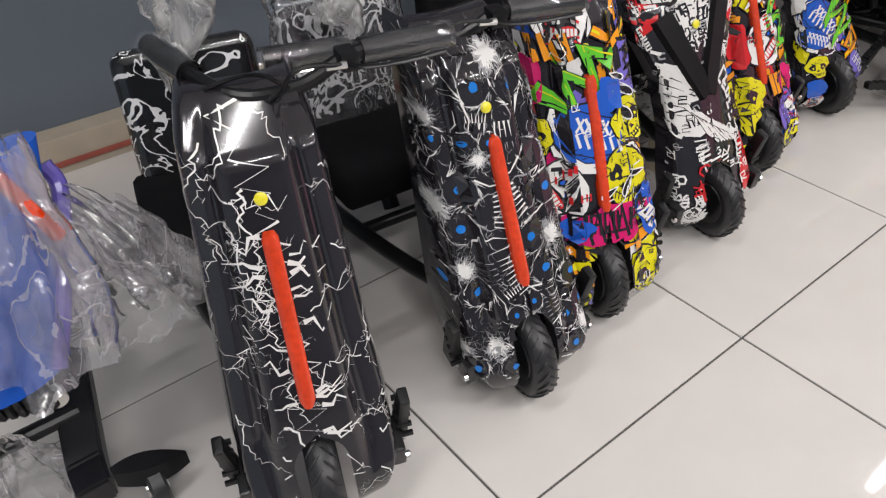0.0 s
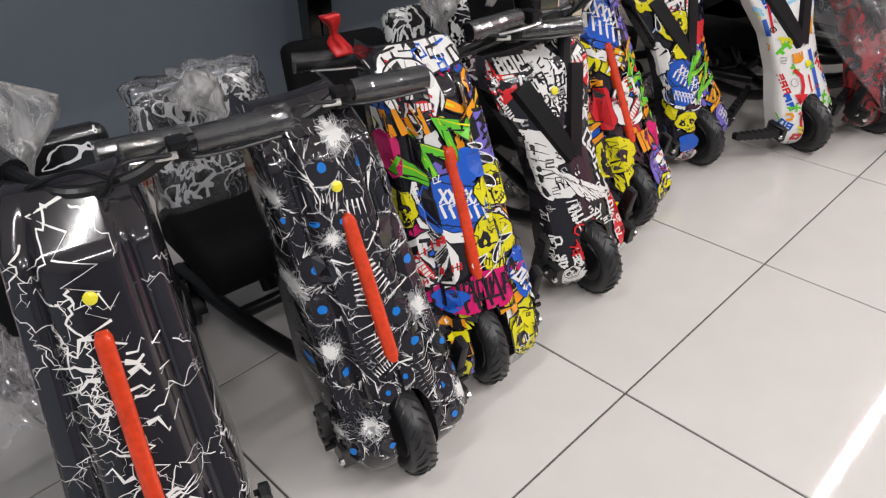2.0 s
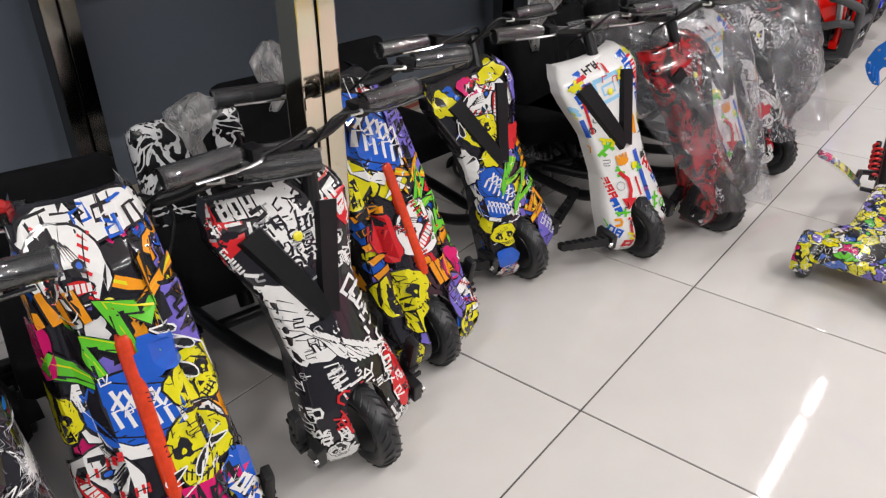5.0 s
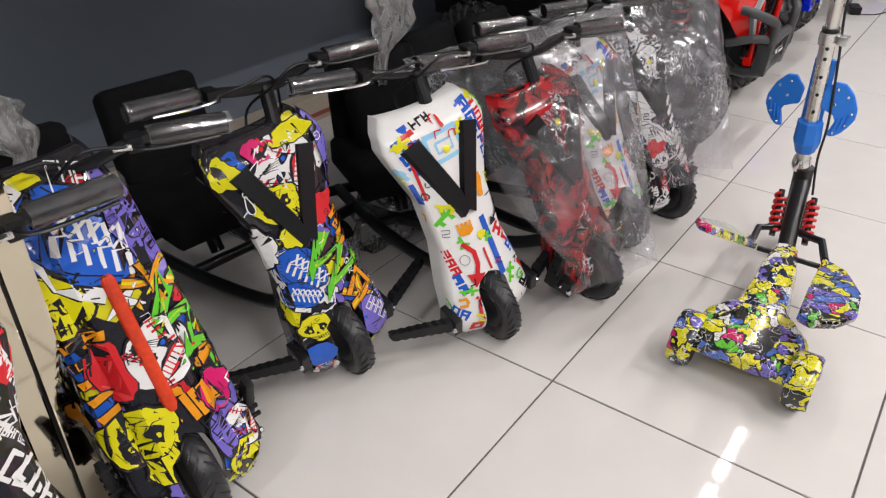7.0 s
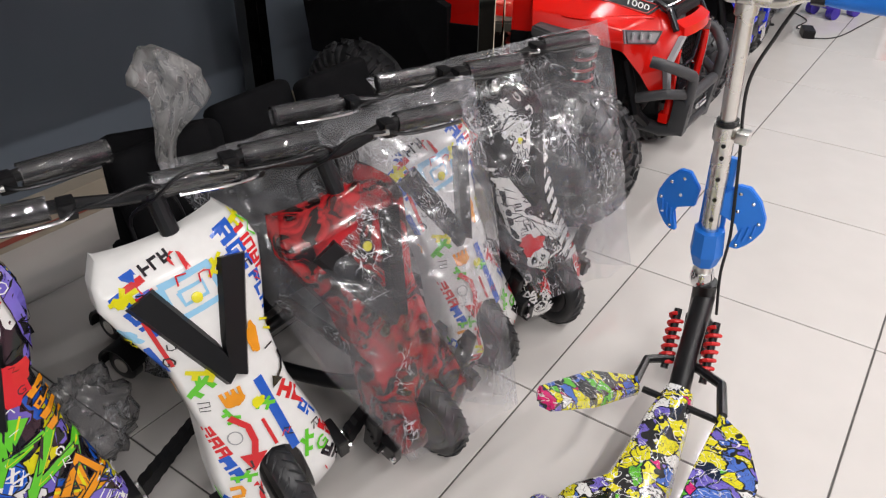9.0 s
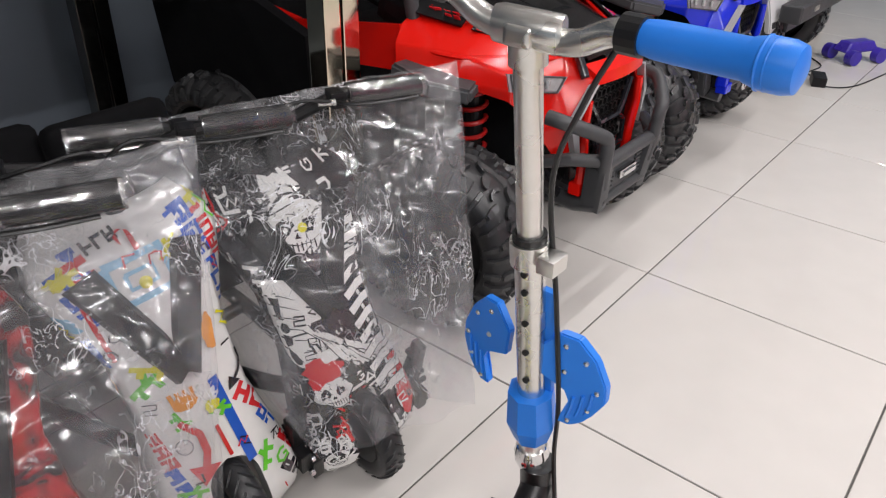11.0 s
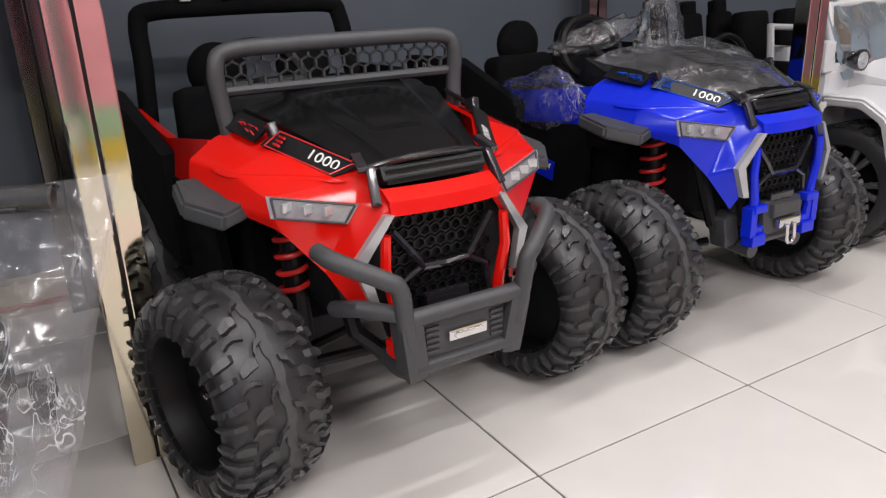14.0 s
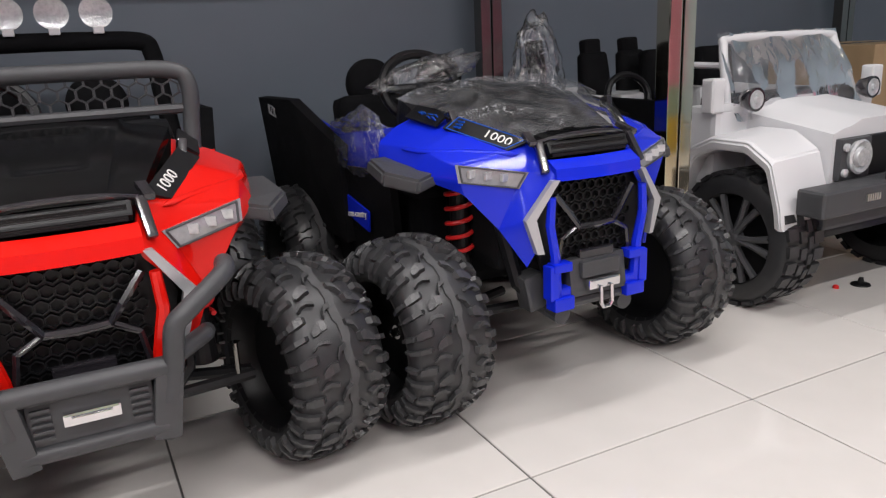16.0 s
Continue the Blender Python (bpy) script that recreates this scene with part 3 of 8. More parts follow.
    def drips(self, a, b, s, rot=0, seed=0):
        """Black drops drawn with a thin white line."""
        rnd = random.Random(seed)
        for k in range(3):
            c = self.place([(rnd.uniform(-0.4, 0.4), -0.6 + 0.6 * k)], a, b, s, rot)[0]
            t = rot + rnd.uniform(-50, 50)
            loop = self.place([(0.34 * math.cos(w) * (0.6 + 0.4 * math.sin(w)), 0.75 * math.sin(w)) for w in np.linspace(0, 2 * math.pi, 15)], *c, s * 0.5, t)
            self.put([loop[:-1]], "k")
            self.put(self.line(loop, 0.0022, "w"), "w")
        self.put(self.line(self.place([(0.1, -1), (-0.1, -0.3), (0.25, 0.4), (0.1, 1.1)], a, b, s, rot), 0.0022, "w"), "w")

    def letters(self, a, b, w, h, n, ink, rot=0, seed=0, bold=0.34):
        """A word-like run of heavy block strokes."""
        rnd = random.Random(seed)
        q = []
        for k in range(n):
            x0 = -w / 2 + w * k / n
            cw = w / n * 0.86
            t = cw * bold
            for sx in ((0, 1) if rnd.random() < 0.6 else (0,)):
                x = x0 + t / 2 + sx * (cw - t)
                q += self.line(self.place([(x, -h / 2), (x, h / 2)], a, b, 1, rot), t, ink)
            for yy in rnd.sample((-0.5, 0.0, 0.5), rnd.choice((1, 2, 2))):
                y = yy * (h - t)
                q += self.line(self.place([(x0, y), (x0 + cw, y)], a, b, 1, rot), t * 0.9, ink)
        self.put(q, ink)

    def bolts(self, starts, seed, w=0.0021):
        rnd = random.Random(seed)
        q = []

        def grow(p, ang, width, length, depth):
            pts = [p]
            n = max(3, int(length / 0.0075))
            for _ in range(n):
                ang2 = ang + rnd.choice((-1, 1)) * rnd.uniform(0.3, 1.25)
                p = (p[0] + 0.0075 * math.cos(ang2), p[1] + 0.0075 * math.sin(ang2))
                pts.append(p)
                if depth < 2 and rnd.random() < 0.20:
                    grow(p, ang + rnd.choice((-1, 1)) * rnd.uniform(0.5, 1.2), width * 0.5, length * rnd.uniform(0.25, 0.5), depth + 1)
            q.extend(self.line(pts, width, "w", True))

        for a, b, ang, ln, k in starts:
            grow((a, b), radians(ang), w * k, ln, 0)
        self.put(q, "w")

    def bone_face(self, a, b, s, rot, seed, jaw=True):
        """A pale ragged burst over two dark hollows with blue centres, a nose gap and thin teeth."""
        rnd = random.Random(seed)

        def at(*pts):
            return self.place(pts, a, b, s, rot)
        soft, mid, hot = [], [], []
        for k in range(260):
            t, r0 = rnd.uniform(0, 6.283), abs(rnd.gauss(0, 0.30))
            x, y = r0 * math.cos(t), -0.35 + 0.85 * r0 * math.sin(t)
            L, t1 = rnd.uniform(0.06, 0.20), t + rnd.uniform(-0.9, 0.9)
            seg = self.line(at((x, y), (x + 0.5 * L * math.cos(t), y + 0.5 * L * math.sin(t)), (x + L * math.cos(t1), y + L * math.sin(t1))), s * rnd.uniform(0.012, 0.04), "w", True)
            (hot if r0 < 0.17 else mid if r0 < 0.36 else soft).extend(seg)
        self.put(soft, "d")
        self.put(mid, "s")
        c = at((0, -0.35))[0]
        self.blob(*c, s * 0.23, s * 0.20, "s", rot, 0.5, 34, seed)
        self.blob(*c, s * 0.15, s * 0.13, "w", rot, 0.5, 34, seed + 2)
        self.put(hot, "w")
        lines, grey = [], []
        for ex in (-0.42, 0.42):
            e = at((ex, 0.18))[0]
            self.blob(*e, s * 0.33, s * 0.36, "k", rot, 0.22, 20, seed + 1)
            self.blob(*e, s * 0.095, s * 0.105, "e", rot, 0.06, 14, seed)
            for k in range(34):
                t = rnd.uniform(0, 6.283)
                x, y = ex + 0.36 * math.cos(t), 0.18 + 0.38 * math.sin(t)
                t += rnd.uniform(0.9, 2.0)
                L = rnd.uniform(0.10, 0.26)
                (lines if k % 2 else grey).extend(self.line(at((x, y), (x + L * math.cos(t), y + L * math.sin(t))), s * rnd.uniform(0.012, 0.038), "w", True))
        if jaw:
            self.blob(*at((0, 0.62))[0], s * 0.12, s * 0.16, "k", rot, 0.25, 12, seed)
            for k in range(7):
                x = -0.36 + k * 0.12
                lines += self.line(at((x * 0.9, 0.86), (x, 1.0 + rnd.uniform(0, 0.05)), (x * 1.08, 1.18)), s * rnd.uniform(0.03, 0.055), "w", True)
                grey += self.line(at((x * 1.1, 1.28), (x * 1.2, 1.42)), s * 0.03, "w", True)
            for sx in (-1, 1):
                lines += self.line(at((sx * 0.7, 0.45), (sx * 0.55, 0.8), (sx * 0.62, 1.25)), s * 0.05, "w", True)
                grey += self.line(at((sx * 0.25, 0.5), (sx * 0.4, 0.75), (sx * 0.34, 1.0)), s * 0.04, "w", True)
        self.put(grey, "s")
        self.put(lines, "w")

    def marks(self, seed, n, inks, area, size=(0.012, 0.03), w=0.006):
        """Loose hand-drawn marks: hooks, bars, arrows, rings."""
        rnd = random.Random(seed)
        by = {}
        for k in range(n):
            a, b = rnd.uniform(*area[:2]), rnd.uniform(*area[2:])
            s, rot, ink = rnd.uniform(*size), rnd.choice((0, 0, 90, 180, 270)) + rnd.uniform(-15, 15), rnd.choice(inks)
            sh = rnd.choice((
                [(-0.5, -0.5), (0.5, -0.5), (0.5, 0), (-0.4, 0.1), (-0.4, 0.5), (0.5, 0.5)],
                [(-0.5, -0.5), (-0.5, 0.4), (0, 0.55), (0.5, 0.4), (0.5, -0.5)],
                [(0.5, -0.4), (0.1, -0.55), (-0.4, -0.3), (-0.5, 0.2), (-0.1, 0.55), (0.45, 0.4), (0.45, 0.05), (0.1, 0.05)],
                [(-0.5, 0.5), (-0.5, -0.5), (0.4, -0.5)],
                [(-0.6, 0), (0.6, 0)],
                [(-0.4, 0.5), (-0.4, -0.5), (0.3, -0.4), (0.3, 0), (-0.4, 0.05), (0.4, 0.5)],
                [(-0.7, 0.4), (-0.2, -0.4), (0.2, 0.3), (0.7, -0.4)],
            ))
            by.setdefault(ink, []).extend(self.line(self.place(sh, a, b, s, rot), rnd.uniform(0.6, 1.3) * w, ink))
        for ink, q in by.items():
            self.put(q, ink)

    def fill(self, seed, inks, n=52):
        """Ground of overlapping outlined colour patches."""
        rnd = random.Random(seed)
        for k in range(n):
            a, b = rnd.uniform(-0.165, 0.165), 0.005 + 0.58 * (k + rnd.random()) / n
            self.blob(a, b, rnd.uniform(0.016, 0.036), rnd.uniform(0.014, 0.030), rnd.choice(inks), rnd.uniform(0, 180), 0.3, 22, k + seed, 0.0025)

    def done(self, parent):
        ob = part("graphic_print", self.bm, [INK[k] for k in self.keys], parent, "printed graphics of the fairing")
        return ob


def print_lightning(p):
    p.bolts([(-0.02, 0.02, 150, 0.12, 1.6), (0.0, 0.02, 60, 0.1, 1.2), (-0.06, 0.05, 80, 0.2, 1.3), (-0.02, 0.1, 95, 0.18, 1.8), (-0.05, 0.14, 60, 0.16, 1.4),
             (-0.03, 0.22, 80, 0.25, 1.2), (-0.06, 0.28, 110, 0.12, 1.0), (0.0, 0.34, 90, 0.2, 1.2), (-0.05, 0.46, 40, 0.2, 1.2), (-0.04, 0.42, 70, 0.14, 1.8),
             (0.02, 0.38, -25, 0.14, 1.0), (0.03, 0.27, -15, 0.12, 0.9), (0.06, 0.12, 10, 0.06, 0.7), (0.03, 0.45, -20, 0.12, 1.3), (0.10, 0.34, 75, 0.12, 1.5), (0.11, 0.42, 80, 0.12, 1.6), (0.08, 0.52, 60, 0.08, 0.9), (0.08, 0.10, 30, 0.06, 0.9), (0.075, 0.20, -10, 0.07, 0.9), (0.125, 0.30, 95, 0.10, 1.3), (0.085, 0.36, 150, 0.08, 0.8), (0.13, 0.44, 100, 0.10, 1.5), (0.09, 0.47, 20, 0.07, 1.2), (-0.11, 0.25, 80, 0.12, 0.9), (-0.10, 0.40, 60, 0.12, 1.0)], 5)
    rnd = random.Random(12)
    q = []
    side = -1
    pts = []
    for k in range(34):
        b = 0.012 + 0.0165 * k
        side = -side
        c = 0.004 - 0.03 * max(0, 0.13 - b) / 0.13
        pts.append((c + side * rnd.uniform(0.010, 0.034), b + rnd.uniform(-0.004, 0.004)))
        if k % 9 == 8:
            q += p.line(pts, rnd.uniform(0.0035, 0.006), "w", True)
            pts = pts[-1:]
    for k in range(26):
        b, s = rnd.uniform(0.02, 0.55), rnd.choice((-1, 1))
        a = s * rnd.uniform(0.010, 0.02) - (0.02 if b < 0.13 else 0)
        q += p.line([(a, b), (a + s * 0.014, b + rnd.uniform(-0.006, 0.006)), (a + s * 0.022, b + rnd.uniform(-0.02, 0.02)), (a + s * rnd.uniform(0.03, 0.05), b + rnd.uniform(-0.02, 0.02))], rnd.uniform(0.003, 0.008), "w", True)
    p.put(q, "w")


def print_bursts(p):
    rnd = random.Random(8)
    q, g = [], []
    for k in range(700):
        a, b, t = rnd.uniform(-0.16, 0.16), rnd.uniform(0.0, 0.58), rnd.gauss(1.2, 0.7)
        L = rnd.uniform(0.006, 0.022)
        (q if k % 3 == 0 else g).extend(p.line([(a, b), (a + L * 0.5 * math.cos(t + 0.4), b + L * 0.5 * math.sin(t + 0.4)), (a + L * math.cos(t), b + L * math.sin(t))], rnd.uniform(0.0006, 0.0015), "w", True))
    p.put(g, "s")
    p.put(q, "w")
    for k, (a, b, size, rot) in enumerate(((0.02, 0.075, 0.075, 10), (-0.105, 0.13, 0.05, 30), (-0.085, 0.258, 0.072, -80), (0.085, 0.235, 0.072, 70), (-0.095, 0.375, 0.062, 20), (0.050, 0.350, 0.070, 75),
                                           (0.115, 0.44, 0.06, 80), (-0.045, 0.495, 0.062, -70), (0.085, 0.505, 0.058, 85), (-0.125, 0.50, 0.05, 10), (0.115, 0.13, 0.055, -40), (-0.03, 0.17, 0.045, 190), (-0.005, 0.44, 0.045, 160))):
        p.bone_face(a, b, size, rot, k + 1, k not in (4, 9))


def print_graffiti(p, kind=0):
    p.fill(70 + kind, ("kbpyyowm", "kpybooyr", "kkwbpyyb")[kind], 64)
    if kind == 0:
        p.blob(0.0, 0.02, 0.09, 0.03, "w", 0, 0.2, seed=1, outline=0.003)
        p.marks(31, 10, "kb", (-0.05, 0.09, 0.0, 0.05), (0.02, 0.03), 0.004)
        p.ball(-0.035, 0.065, 0.05, 10, 2)
        p.star(0.055, 0.118, 0.046, 10)
        for k in range(4):
            p.stroke([(-0.095 + 0.018 * k, 0.085), (-0.085 + 0.018 * k, 0.13)], 0.010, "o", outline=0.002)
        p.blob(0.09, 0.19, 0.03, 0.07, "p", 0, 0.15, seed=4, outline=0.003)
        p.blob(-0.10, 0.16, 0.02, 0.04, "m", 0, 0.1, seed=5)
        p.tag(-0.02, 0.165, 0.068, -38, "g", "y", 5, 3)
        p.letters(0.092, 0.165, 0.07, 0.022, 4, "k", 70, 5)
        p.laces(-0.012, 0.258, 0.068, 15)
        p.skull(-0.110, 0.25, 0.036, "y", 0, 6)
        p.skull(0.072, 0.250, 0.044, "y", -30, 7)
        p.skull(0.050, 0.338, 0.052, "y", 25, 8)
        p.ball(-0.075, 0.350, 0.050, 70, 9)
        p.blob(0.0, 0.42, 0.095, 0.035, "m", 0, 0.2, seed=10)
        for k in range(7):
            p.stroke([(-0.08 + 0.025 * k, 0.43), (-0.07 + 0.025 * k, 0.39), (-0.06 + 0.025 * k, 0.45)], 0.007, "k")
        p.stroke([(-0.11, 0.455), (-0.06, 0.465), (0.0, 0.47), (0.06, 0.475), (0.11, 0.45)], 0.016, "o", outline=0.003)
        p.blob(0.095, 0.42, 0.02, 0.05, "b", 0, 0.1, seed=11)
        p.zigzag(0.09, 0.42, 0.07, "w", 70, 7, 0.006, 0.3, 0.001)
        for k in range(4):
            p.stroke([(-0.115 + 0.02 * k, 0.485), (-0.108 + 0.02 * k, 0.525)], 0.011, "o", outline=0.002)
        p.skull(-0.085, 0.552, 0.036, "y", 0, 12)
        p.skull(0.082, 0.528, 0.050, "y", 0, 13)
        p.drips(0.075, 0.20, 0.055, -20, 4)
        p.drips(0.045, 0.36, 0.05, 50, 6)
        p.letters(0.105, 0.45, 0.07, 0.026, 4, "w", 60, 8)
        p.letters(-0.01, 0.415, 0.16, 0.040, 6, "k", 4, 9, 0.22)
        p.blob(0.06, 0.575, 0.05, 0.014, "s", 0, 0.1, seed=14)
        p.blob(-0.06, 0.42, 0.03, 0.02, "b", 0, 0.2, seed=41)
        p.blob(-0.03, 0.49, 0.05, 0.012, "y", 0, 0.2, seed=42)
        p.blob(0.03, 0.20, 0.03, 0.03, "b", 0, 0.2, seed=43)
        p.marks(3, 60, "kkwk", (-0.16, 0.16, 0.01, 0.57), (0.008, 0.018), 0.0018)
    elif kind == 1:
        p.blob(-0.06, 0.02, 0.05, 0.02, "y", 0, 0.2, seed=1, outline=0.002)
        p.skull(-0.085, 0.175, 0.055, "y", 10, 2)
        p.letters(0.03, 0.03, 0.07, 0.04, 4, "w", 20, 2, 0.2)
        p.laces(-0.01, 0.10, 0.088, 38)
        p.blob(0.075, 0.12, 0.035, 0.09, "p", -10, 0.12, seed=3, outline=0.003)
        p.marks(4, 10, "pk", (0.05, 0.1, 0.03, 0.2), (0.02, 0.03), 0.004)
        for t in (-40, 20, 80, 140):
            p.stroke(p.place([(0, 0), (1, 0.2)], 0.005, 0.205, 0.035, t), 0.016, "w", True, 0.002)
        p.star(0.055, 0.205, 0.042, 5)
        p.tag(0.085, 0.30, 0.085, 65, "g", "y", 5, 7)
        p.letters(-0.065, 0.30, 0.05, 0.05, 3, "r", 20, 4, 0.3)
        p.ball(0.020, 0.305, 0.058, -30, 5)
        for k in range(5):
            p.stroke([(-0.10, 0.25 + 0.03 * k), (-0.065, 0.24 + 0.03 * k)], 0.012, "o", outline=0.002)
        p.blob(-0.055, 0.30, 0.025, 0.05, "r", 0, 0.2, seed=6, outline=0.002)
        p.skull(-0.060, 0.415, 0.060, "y", -15, 7)
        p.blob(-0.03, 0.48, 0.05, 0.025, "y", 0, 0.1, seed=8, outline=0.002)
        for k in range(4):
            p.stroke([(0.02 + 0.015 * k, 0.38), (0.03 + 0.015 * k, 0.43)], 0.012, "o", outline=0.002)
        p.blob(0.075, 0.41, 0.03, 0.035, "m", 0, 0.15, seed=9, outline=0.003)
        p.blob(0.065, 0.48, 0.03, 0.05, "p", 0, 0.05, seed=10, outline=0.003)
        p.letters(0.06, 0.48, 0.09, 0.03, 5, "k", 70, 11, 0.15)
        p.ball(0.098, 0.49, 0.034, -60, 15)
        p.skull(0.085, 0.545, 0.046, "y", 0, 11)
        p.skull(-0.09, 0.54, 0.03, "y", 0, 12)
        p.marks(13, 60, "kkwk", (-0.16, 0.16, 0.01, 0.57), (0.008, 0.018), 0.0018)
    else:
        p.ball(0.015, 0.09, 0.075, -60, 2)
        p.skull(-0.03, 0.15, 0.05, "y", -20, 3)
        p.blob(0.12, 0.10, 0.02, 0.09, "p", 0, 0.1, seed=4, outline=0.002)
        p.blob(-0.1, 0.06, 0.035, 0.03, "y", 20, 0.2, seed=14, outline=0.002)
        p.blob(0.06, 0.03, 0.05, 0.016, "y", 0, 0.2, seed=15, outline=0.002)
        p.blob(-0.02, 0.035, 0.03, 0.02, "m", 0, 0.2, seed=16)
        p.laces(-0.04, 0.31, 0.06, 60)
        p.laces(-0.06, 0.37, 0.04, 30)
        p.tag(0.035, 0.34, 0.075, 60, "g", "y", 5, 9)
        p.star(0.055, 0.44, 0.045, 20)
        p.drips(-0.06, 0.10, 0.06, 40, 3)
        p.drips(-0.05, 0.44, 0.05, 60, 5)
        for k in range(4):
            p.stroke([(0.06, 0.24 + 0.022 * k), (0.095, 0.23 + 0.022 * k)], 0.012, "o", outline=0.002)
        p.stroke([(0.03, 0.42), (0.07, 0.38), (0.09, 0.43), (0.05, 0.45)], 0.014, "o", outline=0.003)
        p.blob(0.07, 0.50, 0.045, 0.05, "p", 0, 0.1, seed=5, outline=0.002)
        p.zigzag(0.095, 0.46, 0.07, "w", 75, 7, 0.006, 0.3, 0.001)
        p.skull(-0.06, 0.45, 0.035, "y", 0, 6)
        p.blob(-0.07, 0.52, 0.03, 0.03, "b", 0, 0.1, seed=7)
        p.ball(-0.07, 0.57, 0.03, 0, 8)
        p.blob(0.05, 0.2, 0.03, 0.035, "r", 0, 0.3, seed=44)
        p.blob(-0.085, 0.24, 0.02, 0.05, "w", 0, 0.3, seed=45, outline=0.002)
        p.blob(-0.03, 0.23, 0.02, 0.03, "y", 0, 0.2, seed=46, outline=0.002)
        p.blob(0.0, 0.5, 0.04, 0.03, "b", 0, 0.2, seed=47)
        p.letters(0.085, 0.50, 0.08, 0.03, 5, "w", 60, 12, 0.18)
        p.marks(23, 60, "kkwk", (-0.16, 0.16, 0.01, 0.57), (0.008, 0.018), 0.0018)


def print_figure(p, bagged=False):
    """White brush drawing on black with red blocks."""
    rnd = random.Random(4)
    for k, (a, b, w, h, n, rot) in enumerate(((-0.04, 0.02, 0.12, 0.03, 6, 5), (0.03, 0.055, 0.11, 0.036, 4, 60), (-0.02, 0.09, 0.12, 0.034, 5, 62), (-0.06, 0.11, 0.10, 0.026, 5, 58), (-0.12, 0.10, 0.06, 0.02, 4, 70), (0.12, 0.12, 0.08, 0.026, 4, 65), (0.075, 0.27, 0.10, 0.040, 4, 62), (0.08, 0.20, 0.06, 0.014, 6, 62))):
        if not bagged:
            p.letters(a, b, w, h, n, "w", rot, 40 + k)
    p.marks(41, 40, "wws", (-0.165, 0.165, 0.0, 0.20), (0.012, 0.026), 0.005)
    p.blob(-0.135, 0.035, 0.03, 0.03, "r", 0, 0.2, seed=23)
    p.marks(42, 8, "wk", (-0.16, -0.11, 0.01, 0.06), (0.012, 0.02), 0.005)
    p.blob(-0.01, 0.08, 0.045, 0.075, "w", 0, 0.25, seed=2)
    p.marks(5, 26, "k", (-0.05, 0.035, 0.02, 0.15), (0.014, 0.03), 0.005)
    if not bagged:
        p.put([[(0.05, 0.03), (0.14, 0.02), (0.15, 0.12), (0.10, 0.13)]], "r")
        p.letters(0.102, 0.07, 0.07, 0.034, 2, "w", 75, 70, 0.3)
        p.put([[(-0.15, 0.02), (-0.075, 0.035), (-0.085, 0.075), (-0.15, 0.11)]], "r")
        p.blob(-0.105, 0.05, 0.014, 0.010, "k", 10, 0.3, seed=13)
        for k in range(3):
            p.stroke([(0.09 + 0.014 * k, 0.02), (0.093 + 0.014 * k, 0.05)], 0.006, "w")
    for k in range(4):
        p.stroke([(-0.11 + 0.006 * k, 0.13 + 0.03 * k), (-0.085 + 0.006 * k, 0.14 + 0.03 * k)], 0.008, "w")
    p.blob(-0.062, 0.225, 0.050, 0.055, "w", 15, 0.2, seed=4)
    p.blob(-0.075, 0.29, 0.038, 0.05, "w", 0, 0.2, seed=24)
    for k in range(7):
        p.stroke([(-0.105, 0.19 + 0.022 * k), (-0.07, 0.20 + 0.022 * k), (-0.05, 0.215 + 0.02 * k)], 0.004, "k", True)
    p.blob(-0.045, 0.32, 0.04, 0.024, "w", 25, 0.15, seed=5)
    p.marks(26, 8, "k", (-0.07, -0.02, 0.22, 0.33), (0.012, 0.02), 0.003)
    for k in range(9):
        t = k / 8
        x = -0.04 + 0.012 * k
        p.stroke([(x - 0.01, 0.27 + 0.012 * k), (x + 0.012, 0.30 + 0.010 * k), (x + 0.03, 0.345 + 0.006 * k), (x + 0.055 - 0.02 * t, 0.375 + 0.003 * k)], 0.0105, "w", outline=0.0015)
    for k in range(5):
        p.stroke([(0.05 + 0.006 * k, 0.25 + 0.028 * k), (0.09, 0.245 + 0.028 * k)], 0.007, "w")
        p.stroke([(0.055, 0.245 + 0.028 * k), (0.06, 0.265 + 0.028 * k)], 0.006, "w")
    p.marks(6, 80, "w", (-0.125, 0.12, 0.36, 0.57), (0.010, 0.026), 0.0045)
    p.marks(16, 30, "ws", (-0.11, 0.11, 0.02, 0.56), (0.008, 0.016), 0.0025)
    p.letters(0.095, 0.45, 0.12, 0.036, 6, "r", 80, 61)
    p.marks(7, 14, "r", (-0.06, 0.02, 0.42, 0.5), (0.014, 0.03), 0.005)
    p.blob(0.085, 0.47, 0.022, 0.06, "r", 5, 0.2, seed=8)
    p.marks(9, 12, "wk", (0.065, 0.11, 0.38, 0.57), (0.012, 0.024), 0.005)
    p.blob(-0.07, 0.545, 0.04, 0.016, "w", 10, 0.2, seed=9)
    p.skull(-0.075, 0.53, 0.02, "w", 0, 10)
    if bagged:
        p.skull(-0.005, 0.085, 0.055, "w", 10, 21)
        p.skull(-0.045, 0.40, 0.032, "w", 0, 22)
        for k in range(12):
            p.stroke([(0.03, 0.13 + 0.03 * k), (0.06, 0.12 + 0.03 * k), (0.095, 0.125 + 0.03 * k)], 0.016, "w", outline=0.0015)
        p.blob(-0.05, 0.36, 0.03, 0.025, "r", 0, 0.3, seed=3)


